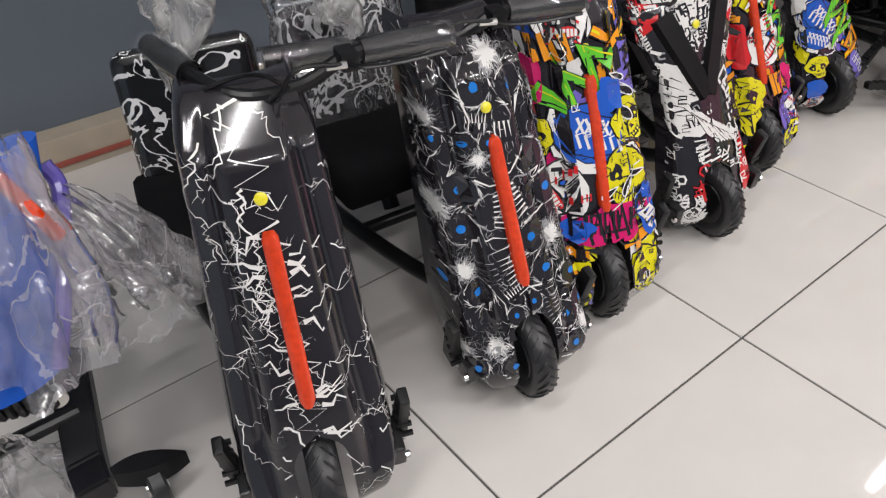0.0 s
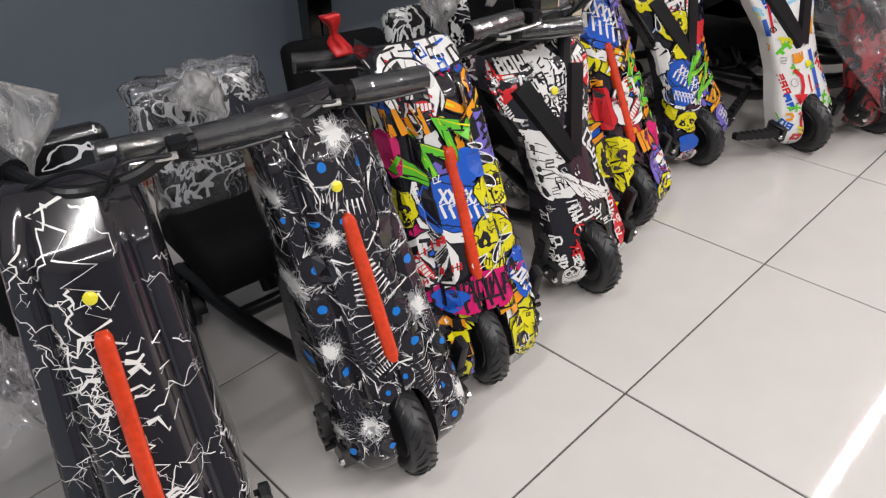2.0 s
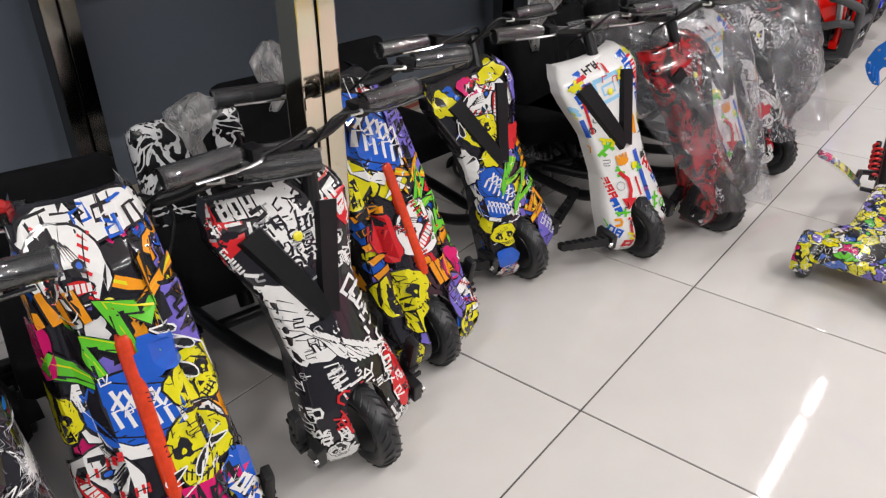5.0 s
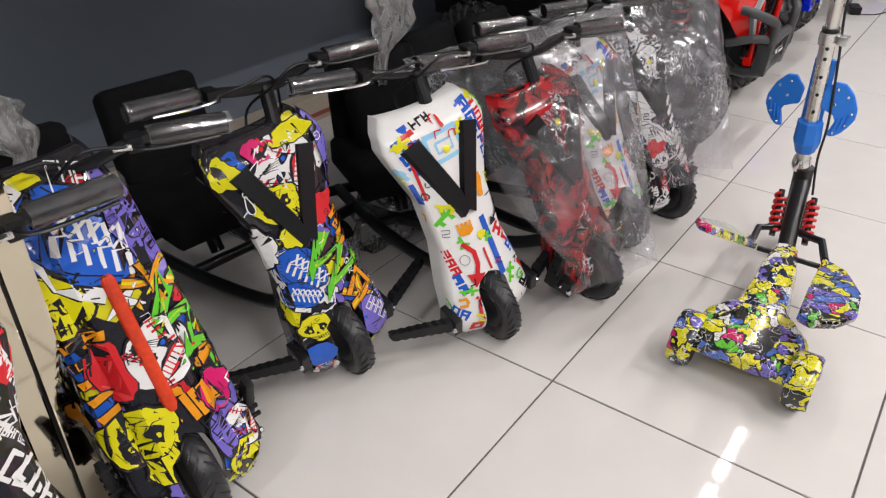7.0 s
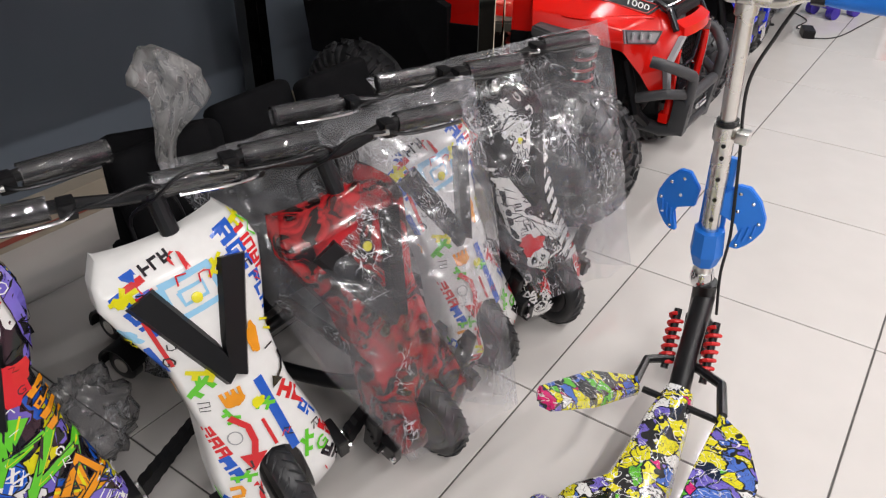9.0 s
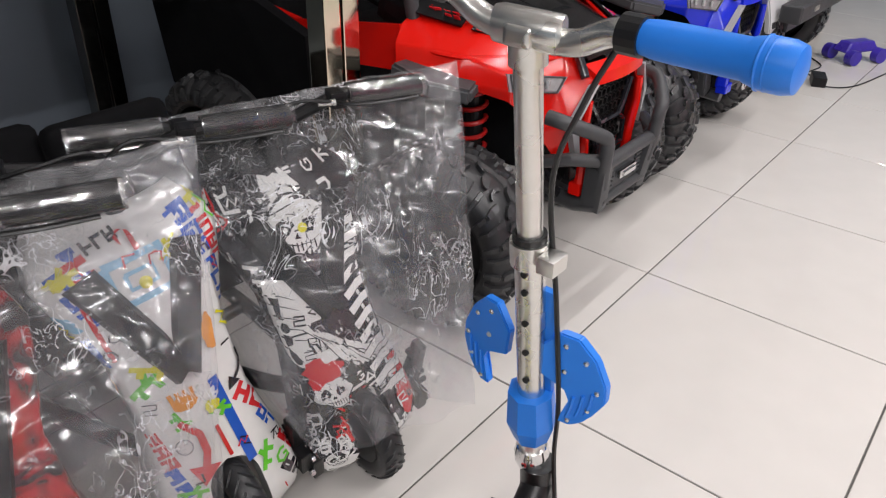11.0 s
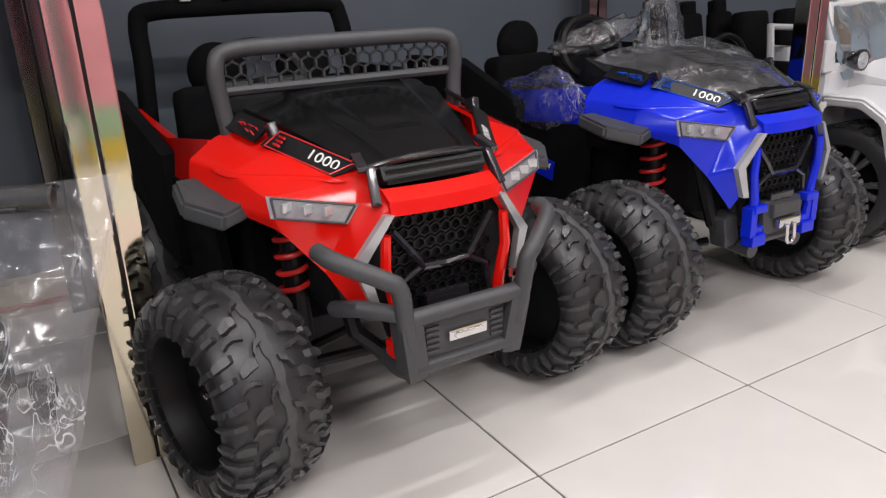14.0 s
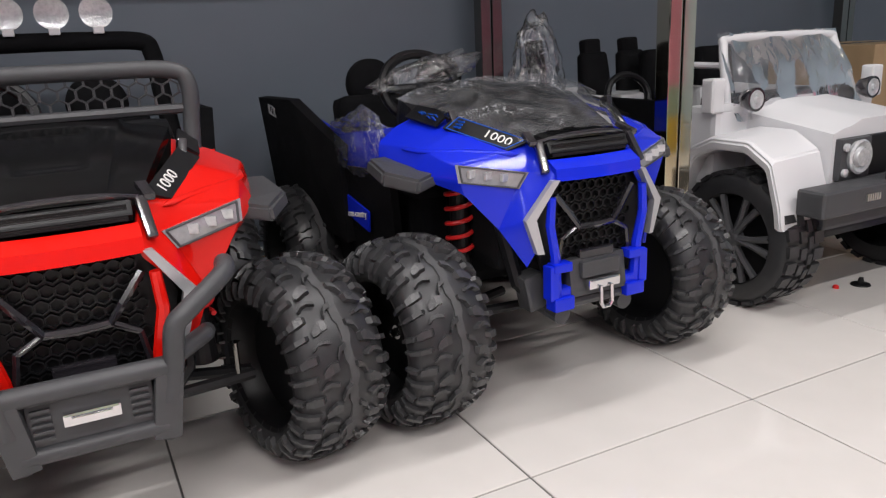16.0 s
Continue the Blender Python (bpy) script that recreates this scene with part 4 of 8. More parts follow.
def print_colour(p):
    """Loose coloured lettering and doodles on white."""
    def sprig(a, b, s, ink, rot):
        for q in ([(-0.5, 0.5), (0.5, -0.5)], [(0, 0.05), (-0.05, -0.45)], [(0.2, -0.2), (0.45, 0.15)], [(-0.25, 0.25), (0.0, 0.5)]):
            p.stroke(p.place(q, a, b, s, rot), s * 0.22, ink)

    def arrow(a, b, s, ink, rot):
        p.stroke(p.place([(-0.35, -1), (0.05, -0.5), (0.1, 0.1), (-0.1, 0.8)], a, b, s, rot), s * 0.20, ink)
        p.put([p.place([(-0.45, 0.45), (0.35, 0.6), (-0.2, 1.15)], a, b, s, rot)], ink)
    p.stroke([(-0.045, 0.055), (0.035, 0.05), (0.04, 0.115), (-0.04, 0.12), (-0.045, 0.055)], 0.014, "c")
    p.stroke([(-0.022, 0.075), (0.018, 0.073), (0.018, 0.098), (-0.02, 0.10), (-0.022, 0.075)], 0.007, "c")
    p.blob(-0.125, 0.12, 0.03, 0.014, "c", 20, 0.2, seed=2)
    for a, b, w, h, n, ink, rot, sd in ((-0.060, 0.085, 0.11, 0.034, 3, "r", 75, 1), (-0.090, 0.09, 0.10, 0.022, 3, "b", 72, 2), (0.088, 0.06, 0.09, 0.030, 3, "b", 85, 3), (0.115, 0.08, 0.10, 0.024, 4, "r", 85, 4), (0.100, 0.15, 0.08, 0.022, 3, "b", 88, 5), (-0.03, 0.02, 0.05, 0.016, 3, "k", -10, 6),
                                        (0.075, 0.36, 0.07, 0.028, 2, "r", 55, 7), (0.085, 0.41, 0.05, 0.020, 2, "b", 70, 8), (-0.075, 0.37, 0.07, 0.022, 3, "r", 80, 9), (-0.07, 0.43, 0.06, 0.020, 2, "b", 80, 10), (0.105, 0.47, 0.05, 0.018, 2, "r", 60, 11), (0.095, 0.52, 0.06, 0.026, 2, "k", 60, 12), (-0.06, 0.555, 0.04, 0.026, 1, "r", 20, 13), (-0.095, 0.50, 0.05, 0.026, 2, "b", 40, 14)):
        p.letters(a, b, w, h, n, ink, rot, sd, 0.30)
    for a, b0, b1, w, ink in ((0.028, 0.285, 0.45, 0.016, "b"), (-0.103, 0.15, 0.21, 0.018, "b"), (0.072, 0.02, 0.07, 0.024, "b"), (-0.075, 0.02, 0.055, 0.022, "b"), (0.006, 0.36, 0.50, 0.006, "r"), (-0.005, 0.47, 0.54, 0.010, "o"), (-0.085, 0.10, 0.20, 0.007, "r")):
        p.stroke([(a, b0), (a + 0.008, b1)], w, ink)
    for k, (a, b, s, ink, rot) in enumerate(((-0.055, 0.25, 0.045, "g", 10), (-0.035, 0.33, 0.03, "g", 120), (-0.095, 0.05, 0.035, "y", 30), (0.02, 0.335, 0.03, "g", 80), (0.055, 0.46, 0.035, "g", -20), (-0.06, 0.45, 0.03, "g", 60), (0.045, 0.06, 0.03, "y", 0), (0.12, 0.02, 0.03, "y", 40), (-0.04, 0.23, 0.04, "y", 70))):
        sprig(a, b, s, ink, rot)
    for a, b, rx, ry, ink, rot in ((0.050, 0.215, 0.010, 0.030, "o", 10), (-0.02, 0.30, 0.016, 0.013, "o", 0), (0.0, 0.03, 0.010, 0.016, "r", -30), (-0.10, 0.055, 0.012, 0.010, "y", 0), (0.012, 0.325, 0.012, 0.010, "y", 0), (0.025, 0.53, 0.008, 0.02, "o", 0)):
        p.blob(a, b, rx, ry, ink, rot, 0.15, seed=int(a * 900) + 50)
    for k in range(4):
        p.stroke([(-0.034 + 0.009 * k, 0.305), (-0.036 + 0.010 * k, 0.278)], 0.006, "o")
    arrow(-0.025, 0.385, 0.055, "r", 5)
    arrow(-0.045, 0.50, 0.040, "r", 190)
    arrow(0.070, 0.30, 0.030, "k", 40)
    for a, b in ((-0.045, 0.37), (-0.015, 0.47)):
        p.stroke([(a + 0.011 * math.cos(t), b + 0.013 * math.sin(t)) for t in np.linspace(0, 6.283, 15)], 0.0022, "s")
    p.marks(15, 22, "kkr", (-0.15, 0.15, 0.01, 0.58), (0.010, 0.018), 0.0028)
    p.marks(17, 14, "ybgo", (-0.16, 0.16, 0.01, 0.58), (0.014, 0.024), 0.006)


def wheel_small(parent, r=0.098, w=0.062, at=(0, 0, 0), name="front_wheel", steer=0):
    m = pose(*at, 0, 0, steer)
    prof = [(-w * 0.36, r * 0.60), (-w * 0.48, r * 0.72), (-w * 0.5, r * 0.84), (-w * 0.36, r * 0.95), (-w * 0.18, r * 0.99), (0, r), (w * 0.18, r * 0.99), (w * 0.36, r * 0.95), (w * 0.5, r * 0.84), (w * 0.48, r * 0.72), (w * 0.36, r * 0.60)]
    wh = smooth(part(name, lathe(B(), prof, n=56, m=m), RUBBER, parent), 50)
    bm = B()
    # moulded chevron ribs standing between the grooves
    for k in range(26):
        t = 2 * math.pi * k / 26
        for s in (-1, 1):
            pts = []
            for q in range(5):
                f = q / 4
                a = s * w * (0.05 + 0.40 * f)
                rr = r * (1.003 - 0.06 * max(0, f - 0.35) / 0.65 - 0.06 * max(0, f - 0.8))
                ang = t + 0.22 * f + (0.12 if s > 0 else 0)
                pts.append(m @ Vector((a, rr * math.cos(ang), rr * math.sin(ang))))
            tube(bm, pts, [0.0015, 0.0022, 0.0022, 0.002, 0.001], 5)
    tagged(part("tread", bm, RUBBER, wh), kind="stuff")
    part("hub", lathe(B(), [(-w * 0.42, 0.012), (-w * 0.42, r * 0.58), (-w * 0.3, r * 0.62), (w * 0.3, r * 0.62), (w * 0.42, r * 0.58), (w * 0.42, 0.012)], n=28, m=m), FRAME, wh)
    return wh


def scooter(x, y, turn, kind, base_mat, artist, label, bar=-27, lean=0, seat=True, body=-10, seat_print=None, wrapped=True, wisp=0.0, top=(0.01, 0.25, 0.60), peg=0, reach=0.27, steer=0, fold=0):
    bar, frame_turn = bar - turn, body - turn
    root = thing("drift_scooter", pose(x, y, 0, 0, lean, turn), label, "scooter", "row of drift scooters")
    sh = Shell(kind)
    fairing = smooth(part("fairing", shell_mesh(sh), base_mat, root), 50)
    back = B()
    rings = []
    for i in range(9):
        v = 0.14 + 0.76 * i / 8
        L, R = sh.point(-1, v), sh.point(1, v)
        rings.append([L + Vector((0.004, -0.012, 0)), L + Vector((0.01, 0.03, 0)), R + Vector((-0.01, 0.03, 0)), R + Vector((-0.004, -0.012, 0))])
    ring_loft(back, [[p + Vector((0, 0.012, 0)) for p in r] for r in rings[:6]])
    part("back_cover", back, PLASTIC, root)
    if artist:
        p = Print(sh)
        artist(p)
        p.done(fairing)
    # lamp button
    c = sh.point(0, sh.vat(0.505 if kind == "strip" else 0.46))
    lathe_m = Matrix.Translation(c) @ pose(0, 0, 0, -23)
    lb = B()
    lathe(lb, [(0.006, 0.002), (0.006, 0.0088), (-0.003, 0.0088), (-0.0045, 0.006), (-0.005, 0.001)], axis="y", n=24, m=lathe_m)
    smooth(part("lamp_button", lb, LAMP_YEL, fairing, "yellow round lamp button"))
    if kind == "strip":
        sb = B()
        n, rows = 8, []
        for i in range(27):
            v = sh.vat(0.466 - 0.225 * i / 26)
            k = min(i, 26 - i)
            hw = 0.0112 * min(1.0, 0.62 + 0.38 * k)
            ring = []
            for j in range(n + 1):
                s = -1 + 2 * j / n
                q = sh.raw(0, v)
                ring.append(Vector((hw * s, q.y - 0.0085 - 0.005 * math.sqrt(max(0, 1 - s * s)), q.z)))
            ring += [Vector((hw, q.y + 0.01, q.z)), Vector((-hw, q.y + 0.01, q.z))]
            rows.append(ring)
        ring_loft(sb, rows)
        smooth(part("light_strip", sb, LED_RED, fairing, "long red light strip"), 60)
    else:
        vb = B()
        for s in (-1, 1):
            rows = []
            for i in range(13):
                f = i / 12
                a, z = s * (0.0 + 0.076 * f), 0.325 + 0.165 * f
                hw = 0.020 + 0.004 * f
                ring = []
                for da, lift in ((-hw, 0.0), (-hw * 0.75, 0.011), (hw * 0.75, 0.011), (hw, 0.0), (hw, -0.01), (-hw, -0.01)):
                    aa = a + da
                    if f < 0.35:
                        aa = s * max(0, s * aa)
                    zz = z - s * da * 0.35
                    v = sh.vat(zz)
                    u = max(-0.99, min(0.99, aa / (sh.half(zz) * 0.86) * 0.7))
                    q = sh.raw(u, v)
                    ring.append(q + Vector((0, -lift, lift * 0.4)))
                rows.append(ring)
            ring_loft(vb, rows)
        part("vee_bumper", vb, PLASTIC, fairing, "matt black vee-shaped bumper")
    wheel_small(root, r=0.088, w=0.047, at=(0, 0.038, 0.088), steer=0)
    # axle plates and folding pegs
    for s in (-1, 1):
        bk = part("axle_bracket", box(B(), (0.02, 0.06, 0.045), (s * 0.112, 0.045, 0.105), 0.004, (10, 0, 0)), FRAME, root)
        bt = B()
        for dy in (-0.012, 0.014):
            lathe(bt, [(s * 0.121, 0.0065), (s * 0.127, 0.0065), (s * 0.129, 0.004)], (0, 0.03 + dy, 0.105 + dy * 0.4), n=10)
        part("bolt", bt, CHROME, bk, "chrome bolts")
        if peg:
            pg = B()
            rings = []
            for k in range(15):
                f = k / 14
                c = Vector((s * 0.128, 0.03, 0.112)).lerp(Vector((s * 0.255, 0.072, 0.132)), f)
                hz = 0.012 - 0.003 * f + (0.003 if k % 2 else 0)
                hy = 0.011 - 0.003 * f
                rings.append([c + Vector((0, -hy, -hz)), c + Vector((0, hy, -hz)), c + Vector((0, hy, hz)), c + Vector((0, -hy, hz))])
            ring_loft(pg, rings)
            part("foot_peg", pg, PLASTIC, root)
            continue
        pg = box(B(), (0.020, 0.034, 0.11), (s * 0.128, 0.055, 0.155), 0.006, (16, s * 4, 0), taper=0.8)
        for k in range(5):
            box(pg, (0.024, 0.006, 0.008), (s * 0.128, 0.040 + k * 0.005, 0.120 + k * 0.016), 0.001)
        part("foot_peg", pg, PLASTIC, root)
    axis = Vector((0, 0.41, 0.91)).normalized()
    for ob in root.children:
        ob.matrix_basis = Matrix.Rotation(radians(steer), 4, axis) @ ob.matrix_basis
    # steering column, bars
    ct, cb = Vector(top), Vector((0, 0.12, 0.30))
    st = B()
    tube(st, [cb, cb.lerp(ct, 0.6), ct], 0.015, 12)
    part("steering_column", st, FRAME, root)
    d = Vector((math.cos(radians(bar)), math.sin(radians(bar)), 0))
    e = Vector((-d.y, d.x, 0))
    bm = B()
    up = Vector((0, 0, 1))
    left, right = ct - d * (reach - 0.155) + up * 0.012, ct + d * (reach - 0.155) + up * 0.03
    dl = d * math.cos(radians(fold)) - e * math.sin(radians(fold))
    if fold:
        left = ct - d * 0.07 - dl * 0.05 + up * 0.012
    tube(bm, spline([left - dl * 0.13, left - dl * 0.02, ct - d * 0.04, ct + d * 0.04, right + d * 0.02, right + d * 0.13], 6), 0.0105, 10)
    hb = part("handlebar", bm, FRAME, root)
    along, across = d, e
    for s, c0 in ((-1, left), (1, right)):
        d, e = (dl, Vector((-dl.y, dl.x, 0))) if s < 0 else (along, across)
        g0, g1 = c0 + d * s * 0.03, c0 + d * s * 0.155
        gp = smooth(part("grip", tube(B(), [g0, g0.lerp(g1, 0.1), g0.lerp(g1, 0.9), g1], [0.014, 0.0155, 0.0155, 0.0165], 16), PLASTIC, hb))
        part("sleeve", tube(B(), [g0 - d * s * 0.002, g0.lerp(g1, 0.5), g1 + d * s * 0.006], [0.0185, 0.019, 0.0195], 16, False), CLEAR_GRIP, gp, "clear plastic sleeve")
        if fold and s < 0:
            continue
        lv = spline([c0 - e * 0.03, c0 + d * s * 0.02 - e * 0.05, c0 + d * s * 0.07 - e * 0.055, c0 + d * s * 0.13 - e * 0.05], 5)
        smooth(part("brake_lever", tube(B(), lv, 0.0048, 8, squash=0.6), CHROME if s < 0 else FRAME, hb))
        part("clamp", box(B(), (0.026, 0.038, 0.026), (*(c0 + d * s * 0.005 - e * 0.012),), 0.006, (0, 0, bar)), PLASTIC, hb)
    d, e = along, across
    cab = B()
    tube(cab, spline([right + d * 0.0 - e * 0.03, right - d * 0.07 - e * 0.045 + up * 0.012, ct - e * 0.03 + up * 0.005, ct - d * 0.04 + e * 0.02 - up * 0.06, cb + Vector((-0.03, 0.07, 0.13)), cb + Vector((-0.02, 0.07, 0.02))], 6), 0.003, 6)
    tube(cab, spline([left - e * 0.03, left + d * 0.05 - e * 0.045 + up * 0.015, ct - e * 0.025 + up * 0.025, ct + d * 0.04 + e * 0.02 - up * 0.05, cb + Vector((0.04, 0.08, 0.1)), cb + Vector((0.03, 0.08, 0.0))], 6), 0.003, 6)
    part("brake_cable", cab, PLASTIC, hb)
    part("cable_end", tube(B(), [right - d * 0.03 - e * 0.032, right - d * 0.002 - e * 0.03], [0.003, 0.006], 8), ALU, hb, "silver cable ferrule")
    # rear frame, seat, casters
    fr = frame_turn

    def w(px, py, pz):
        q = pose(0, 0.1, 0, 0, 0, fr) @ Vector((px, py - 0.1, pz))
        return q
    bm = B()
    for s in (-1, 1):
        tube(bm, spline([w(s * 0.03, 0.13, 0.16), w(s * 0.05, 0.25, 0.12), w(s * 0.09, 0.45, 0.115), w(s * 0.12, 0.70, 0.12)], 5), 0.016, 10)
    tube(bm, [w(-0.19, 0.70, 0.115), w(0.19, 0.70, 0.115)], 0.016, 10)
    tube(bm, [w(-0.10, 0.47, 0.115), w(0.10, 0.47, 0.115)], 0.014, 10)
    tube(bm, [w(0, 0.50, 0.12), w(0, 0.60, 0.30)], 0.018, 10)
    tube(bm, [w(0, 0.12, 0.15), w(0, 0.20, 0.30)], 0.018, 10)
    smooth(part("rear_frame", bm, FRAME, root))
    for s in (-1, 1):
        cm = B()
        c = w(s * 0.19, 0.72, 0.04)
        lathe(cm, [(-0.014, 0.010), (-0.014, 0.034), (-0.010, 0.039), (0.010, 0.039), (0.014, 0.034), (0.014, 0.010)], (c.x, c.y, 0.0395), n=24)
        cw = smooth(part("caster", cm, RUBBER, root))
        part("caster_hub", lathe(B(), [(-0.016, 0.003), (-0.016, 0.018), (0.016, 0.018), (0.016, 0.003)], (c.x, c.y, 0.0395), n=18), ALU, cw, "grey caster hub")
        fm = B()
        arc = [(c.y + 0.052 * math.cos(a), 0.04 + 0.052 * math.sin(a)) for a in np.linspace(-0.1, 2.9, 10)]
        rings = [[Vector((c.x - 0.028, q, z)), Vector((c.x + 0.028, q, z)), Vector((c.x + 0.026, q * 0.9 + c.y * 0.1, z * 0.93)), Vector((c.x - 0.026, q * 0.9 + c.y * 0.1, z * 0.93))] for q, z in arc]
        ring_loft(fm, rings)
        smooth(part("caster_fender", fm, PLASTIC, root), 40)
    if seat:
        sm = B()
        c = w(0, 0.52, 0.26)
        box(sm, (0.30, 0.27, 0.085), (c.x, c.y, 0.265), 0.034, (0, 0, fr), 3)
        smooth(part("seat_pad", sm, FABRIC, root), 60)
        c = w(0, 0.66, 0.40)
        bkm = box(B(), (0.26, 0.05, 0.27), (0, 0, 0), 0.024, (0, 0, 0), 3)
        for vtx in bkm.verts:
            q = vtx.co
            if q.z > 0:
                q.x *= 1 - 2.2 * q.z ** 2
                q.z -= 1.6 * q.x ** 2
            q.y += 1.2 * q.x ** 2
            vtx.co = pose(c.x, c.y, 0.405, -16, 0, fr) @ q
        bob = smooth(part("backrest", bkm, seat_print or FABRIC, root), 60)
        if wrapped:
            fl = B()
            bmesh.ops.create_icosphere(fl, subdivisions=5, radius=1)
            for vtx in fl.verts:
                q = vtx.co.copy()
                k = max(abs(q.x), abs(q.y), abs(q.z))
                q = q.lerp(q / k, 0.7)
                n = noise.noise(q * 2.7 + Vector((x * 7, 0, 0))) * 0.16 + noise.noise(q * 8 + Vector((x * 3, 0, 0))) * 0.05
                q *= 1 + n
                vtx.co = (pose(c.x, c.y, 0.405, -16, 0, fr) @ Vector((q.x * 0.14, q.y * 0.045, q.z * 0.15)))
            smooth(part("wrap", fl, FILM, bob, "crumpled clear plastic wrap"), 180)
        if wisp:
            # gathered end of the protective film standing up from the seat
            fl = B()
            rings = []
            for i in range(15):
                f = i / 14
                r = np.interp(f, [0, 0.3, 0.55, 0.8, 1.0], [0.012, 0.018, 0.045, 0.05, 0.012]) * (0.7 + 0.3 * wisp)
                ring = []
                for k in range(26):
                    t = 2 * math.pi * k / 26
                    g = 1 + 0.25 * math.sin(5 * t + 3 * f + x * 9) + 0.9 * noise.noise(Vector((math.cos(t) * 1.7, math.sin(t) * 1.7, f * 3 + x * 5)))
                    ring.append(Vector((c.x - 0.02 + 0.05 * noise.noise(Vector((f * 2.2, x * 7, 0))) + r * g * math.cos(t), c.y - 0.05 + r * 0.7 * g * math.sin(t), 0.45 + 0.17 * wisp * f)))
                rings.append(ring)
            ring_loft(fl, rings)
            smooth(part("film_tuft", fl, FOAM, bob, "bunched milky protective film"), 180)
    return root


def rough_print(name, dark, light, sc, lo, hi):
    m = mat(name, dark, 0.2, coat=0.8)
    nt = m.node_tree
    b = nt.nodes["Principled BSDF"]
    tc = nt.nodes.new("ShaderNodeTexCoord")
    nz = nt.nodes.new("ShaderNodeTexNoise")
    nz.inputs["Scale"].default_value, nz.inputs["Detail"].default_value, nz.inputs["Distortion"].default_value = sc, 3, 2.0
    nt.links.new(tc.outputs["Object"], nz.inputs["Vector"])
    r = nt.nodes.new("ShaderNodeValToRGB")
    r.color_ramp.interpolation = "CONSTANT"
    r.color_ramp.elements[0].position, r.color_ramp.elements[0].color = 0.0, (*dark, 1)
    r.color_ramp.elements[1].position, r.color_ramp.elements[1].color = lo, (*light, 1)
    e = r.color_ramp.elements.new(hi)
    e.color = (*dark, 1)
    nt.links.new(nz.outputs["Fac"], r.inputs[0])
    nt.links.new(r.outputs[0], b.inputs["Base Color"])
    return m


BOLT_SEAT = rough_print("lightning_print_vinyl", (0.008, 0.008, 0.009), (0.75, 0.75, 0.76), 9, 0.482, 0.515)
BW_SEAT = rough_print("black_white_print_vinyl", (0.01, 0.01, 0.011), (0.72, 0.72, 0.72), 13, 0.48, 0.56)
GRAF_BASE = GLOSS_BLACK
scooter(0.308, 0.666, -18, "strip", GLOSS_BLACK, print_lightning, "black drift scooter with white lightning print, wrapped seat", seat_print=BOLT_SEAT, bar=-14, body=-13, wrapped=False, wisp=1.15, top=(0.045, 0.258, 0.600), reach=0.25, steer=-4, fold=74)
scooter(0.719, 0.659, -7, "strip", GLOSS_BLACK, print_bursts, "black drift scooter with white splatter print and blue dots", bar=-19, body=-6, seat_print=BW_SEAT, wisp=0.7, steer=-6, top=(-0.045, 0.252, 0.585), reach=0.25)
scooter(0.969, 0.713, -15, "strip", GLOSS_BLACK, lambda p: print_graffiti(p, 0), "drift scooter with yellow and blue graffiti print, red light strip", bar=-32, body=-17, wrapped=False, top=(0.104, 0.338, 0.555), reach=0.285, steer=-4)
scooter(1.364, 0.725, 3, "vee", GLOSS_BLACK, print_figure, "black and white drift scooter with red blocks and vee bumper", bar=-5, body=-13, seat_print=BW_SEAT, wrapped=False, wisp=0.8, steer=-14, top=(0.066, 0.192, 0.600), reach=0.26)
scooter(1.668, 0.820, 0, "strip", GLOSS_BLACK, lambda p: print_graffiti(p, 1), "drift scooter with blue lace graffiti print, red light strip", bar=-25, body=-11, wrapped=False, wisp=1.0, steer=-12)
scooter(2.10, 0.860, 6, "vee", GLOSS_BLACK, lambda p: print_graffiti(p, 2), "drift scooter with graffiti print and black vee bumper", bar=-13, body=-6, wrapped=False, peg=1, steer=-20, top=(0.054, 0.231, 0.605))
scooter(2.39, 0.667, 3, "vee", INK["w"], print_colour, "white drift scooter with coloured doodle print and vee bumper", bar=-25, body=-28, wrapped=False, wisp=1.55, peg=1, steer=-22)
scooter(2.672, 0.553, 10, "vee", CAMO, None, "red and black flame-print drift scooter inside a clear bag", bar=-25, body=2, wrapped=False, steer=-18)
scooter(2.945, 0.60, 4, "vee", INK["w"], print_colour, "white doodle-print drift scooter half inside a clear bag", bar=-25, body=2, wrapped=False, steer=-14)
scooter(3.182, 0.558, 2, "vee", GLOSS_BLACK, lambda p: print_figure(p, True), "black and white striped drift scooter inside a clear bag", bar=-25, body=2, wrapped=False, steer=-12)


# ---- text and bars ----
def text_mesh(body, size, m, material, parent, name="lettering", thick=0.0008, label=""):
    cu = bpy.data.curves.new(name, "FONT")
    cu.body, cu.size, cu.extrude, cu.align_x, cu.align_y = body, size, thick, "CENTER", "CENTER"
    tmp = new(name, cu)
    me = bpy.data.meshes.new_from_object(tmp.evaluated_get(bpy.context.evaluated_depsgraph_get()))
    bpy.data.objects.remove(tmp)
    me.transform(m)
    me.materials.clear()
    me.materials.append(material)
    ob = new(name, me)
    ob.parent = parent
    if label:
        tagged(ob, label)
    return ob


def plane_m(o, xdir, ydir):
    """A pose whose x runs along xdir and y near ydir."""
    x = Vector(xdir).normalized()
    z = x.cross(Vector(ydir)).normalized()
    y = z.cross(x)
    m = Matrix((x, y, z)).transposed().to_4x4()
    m.translation = o
    return m


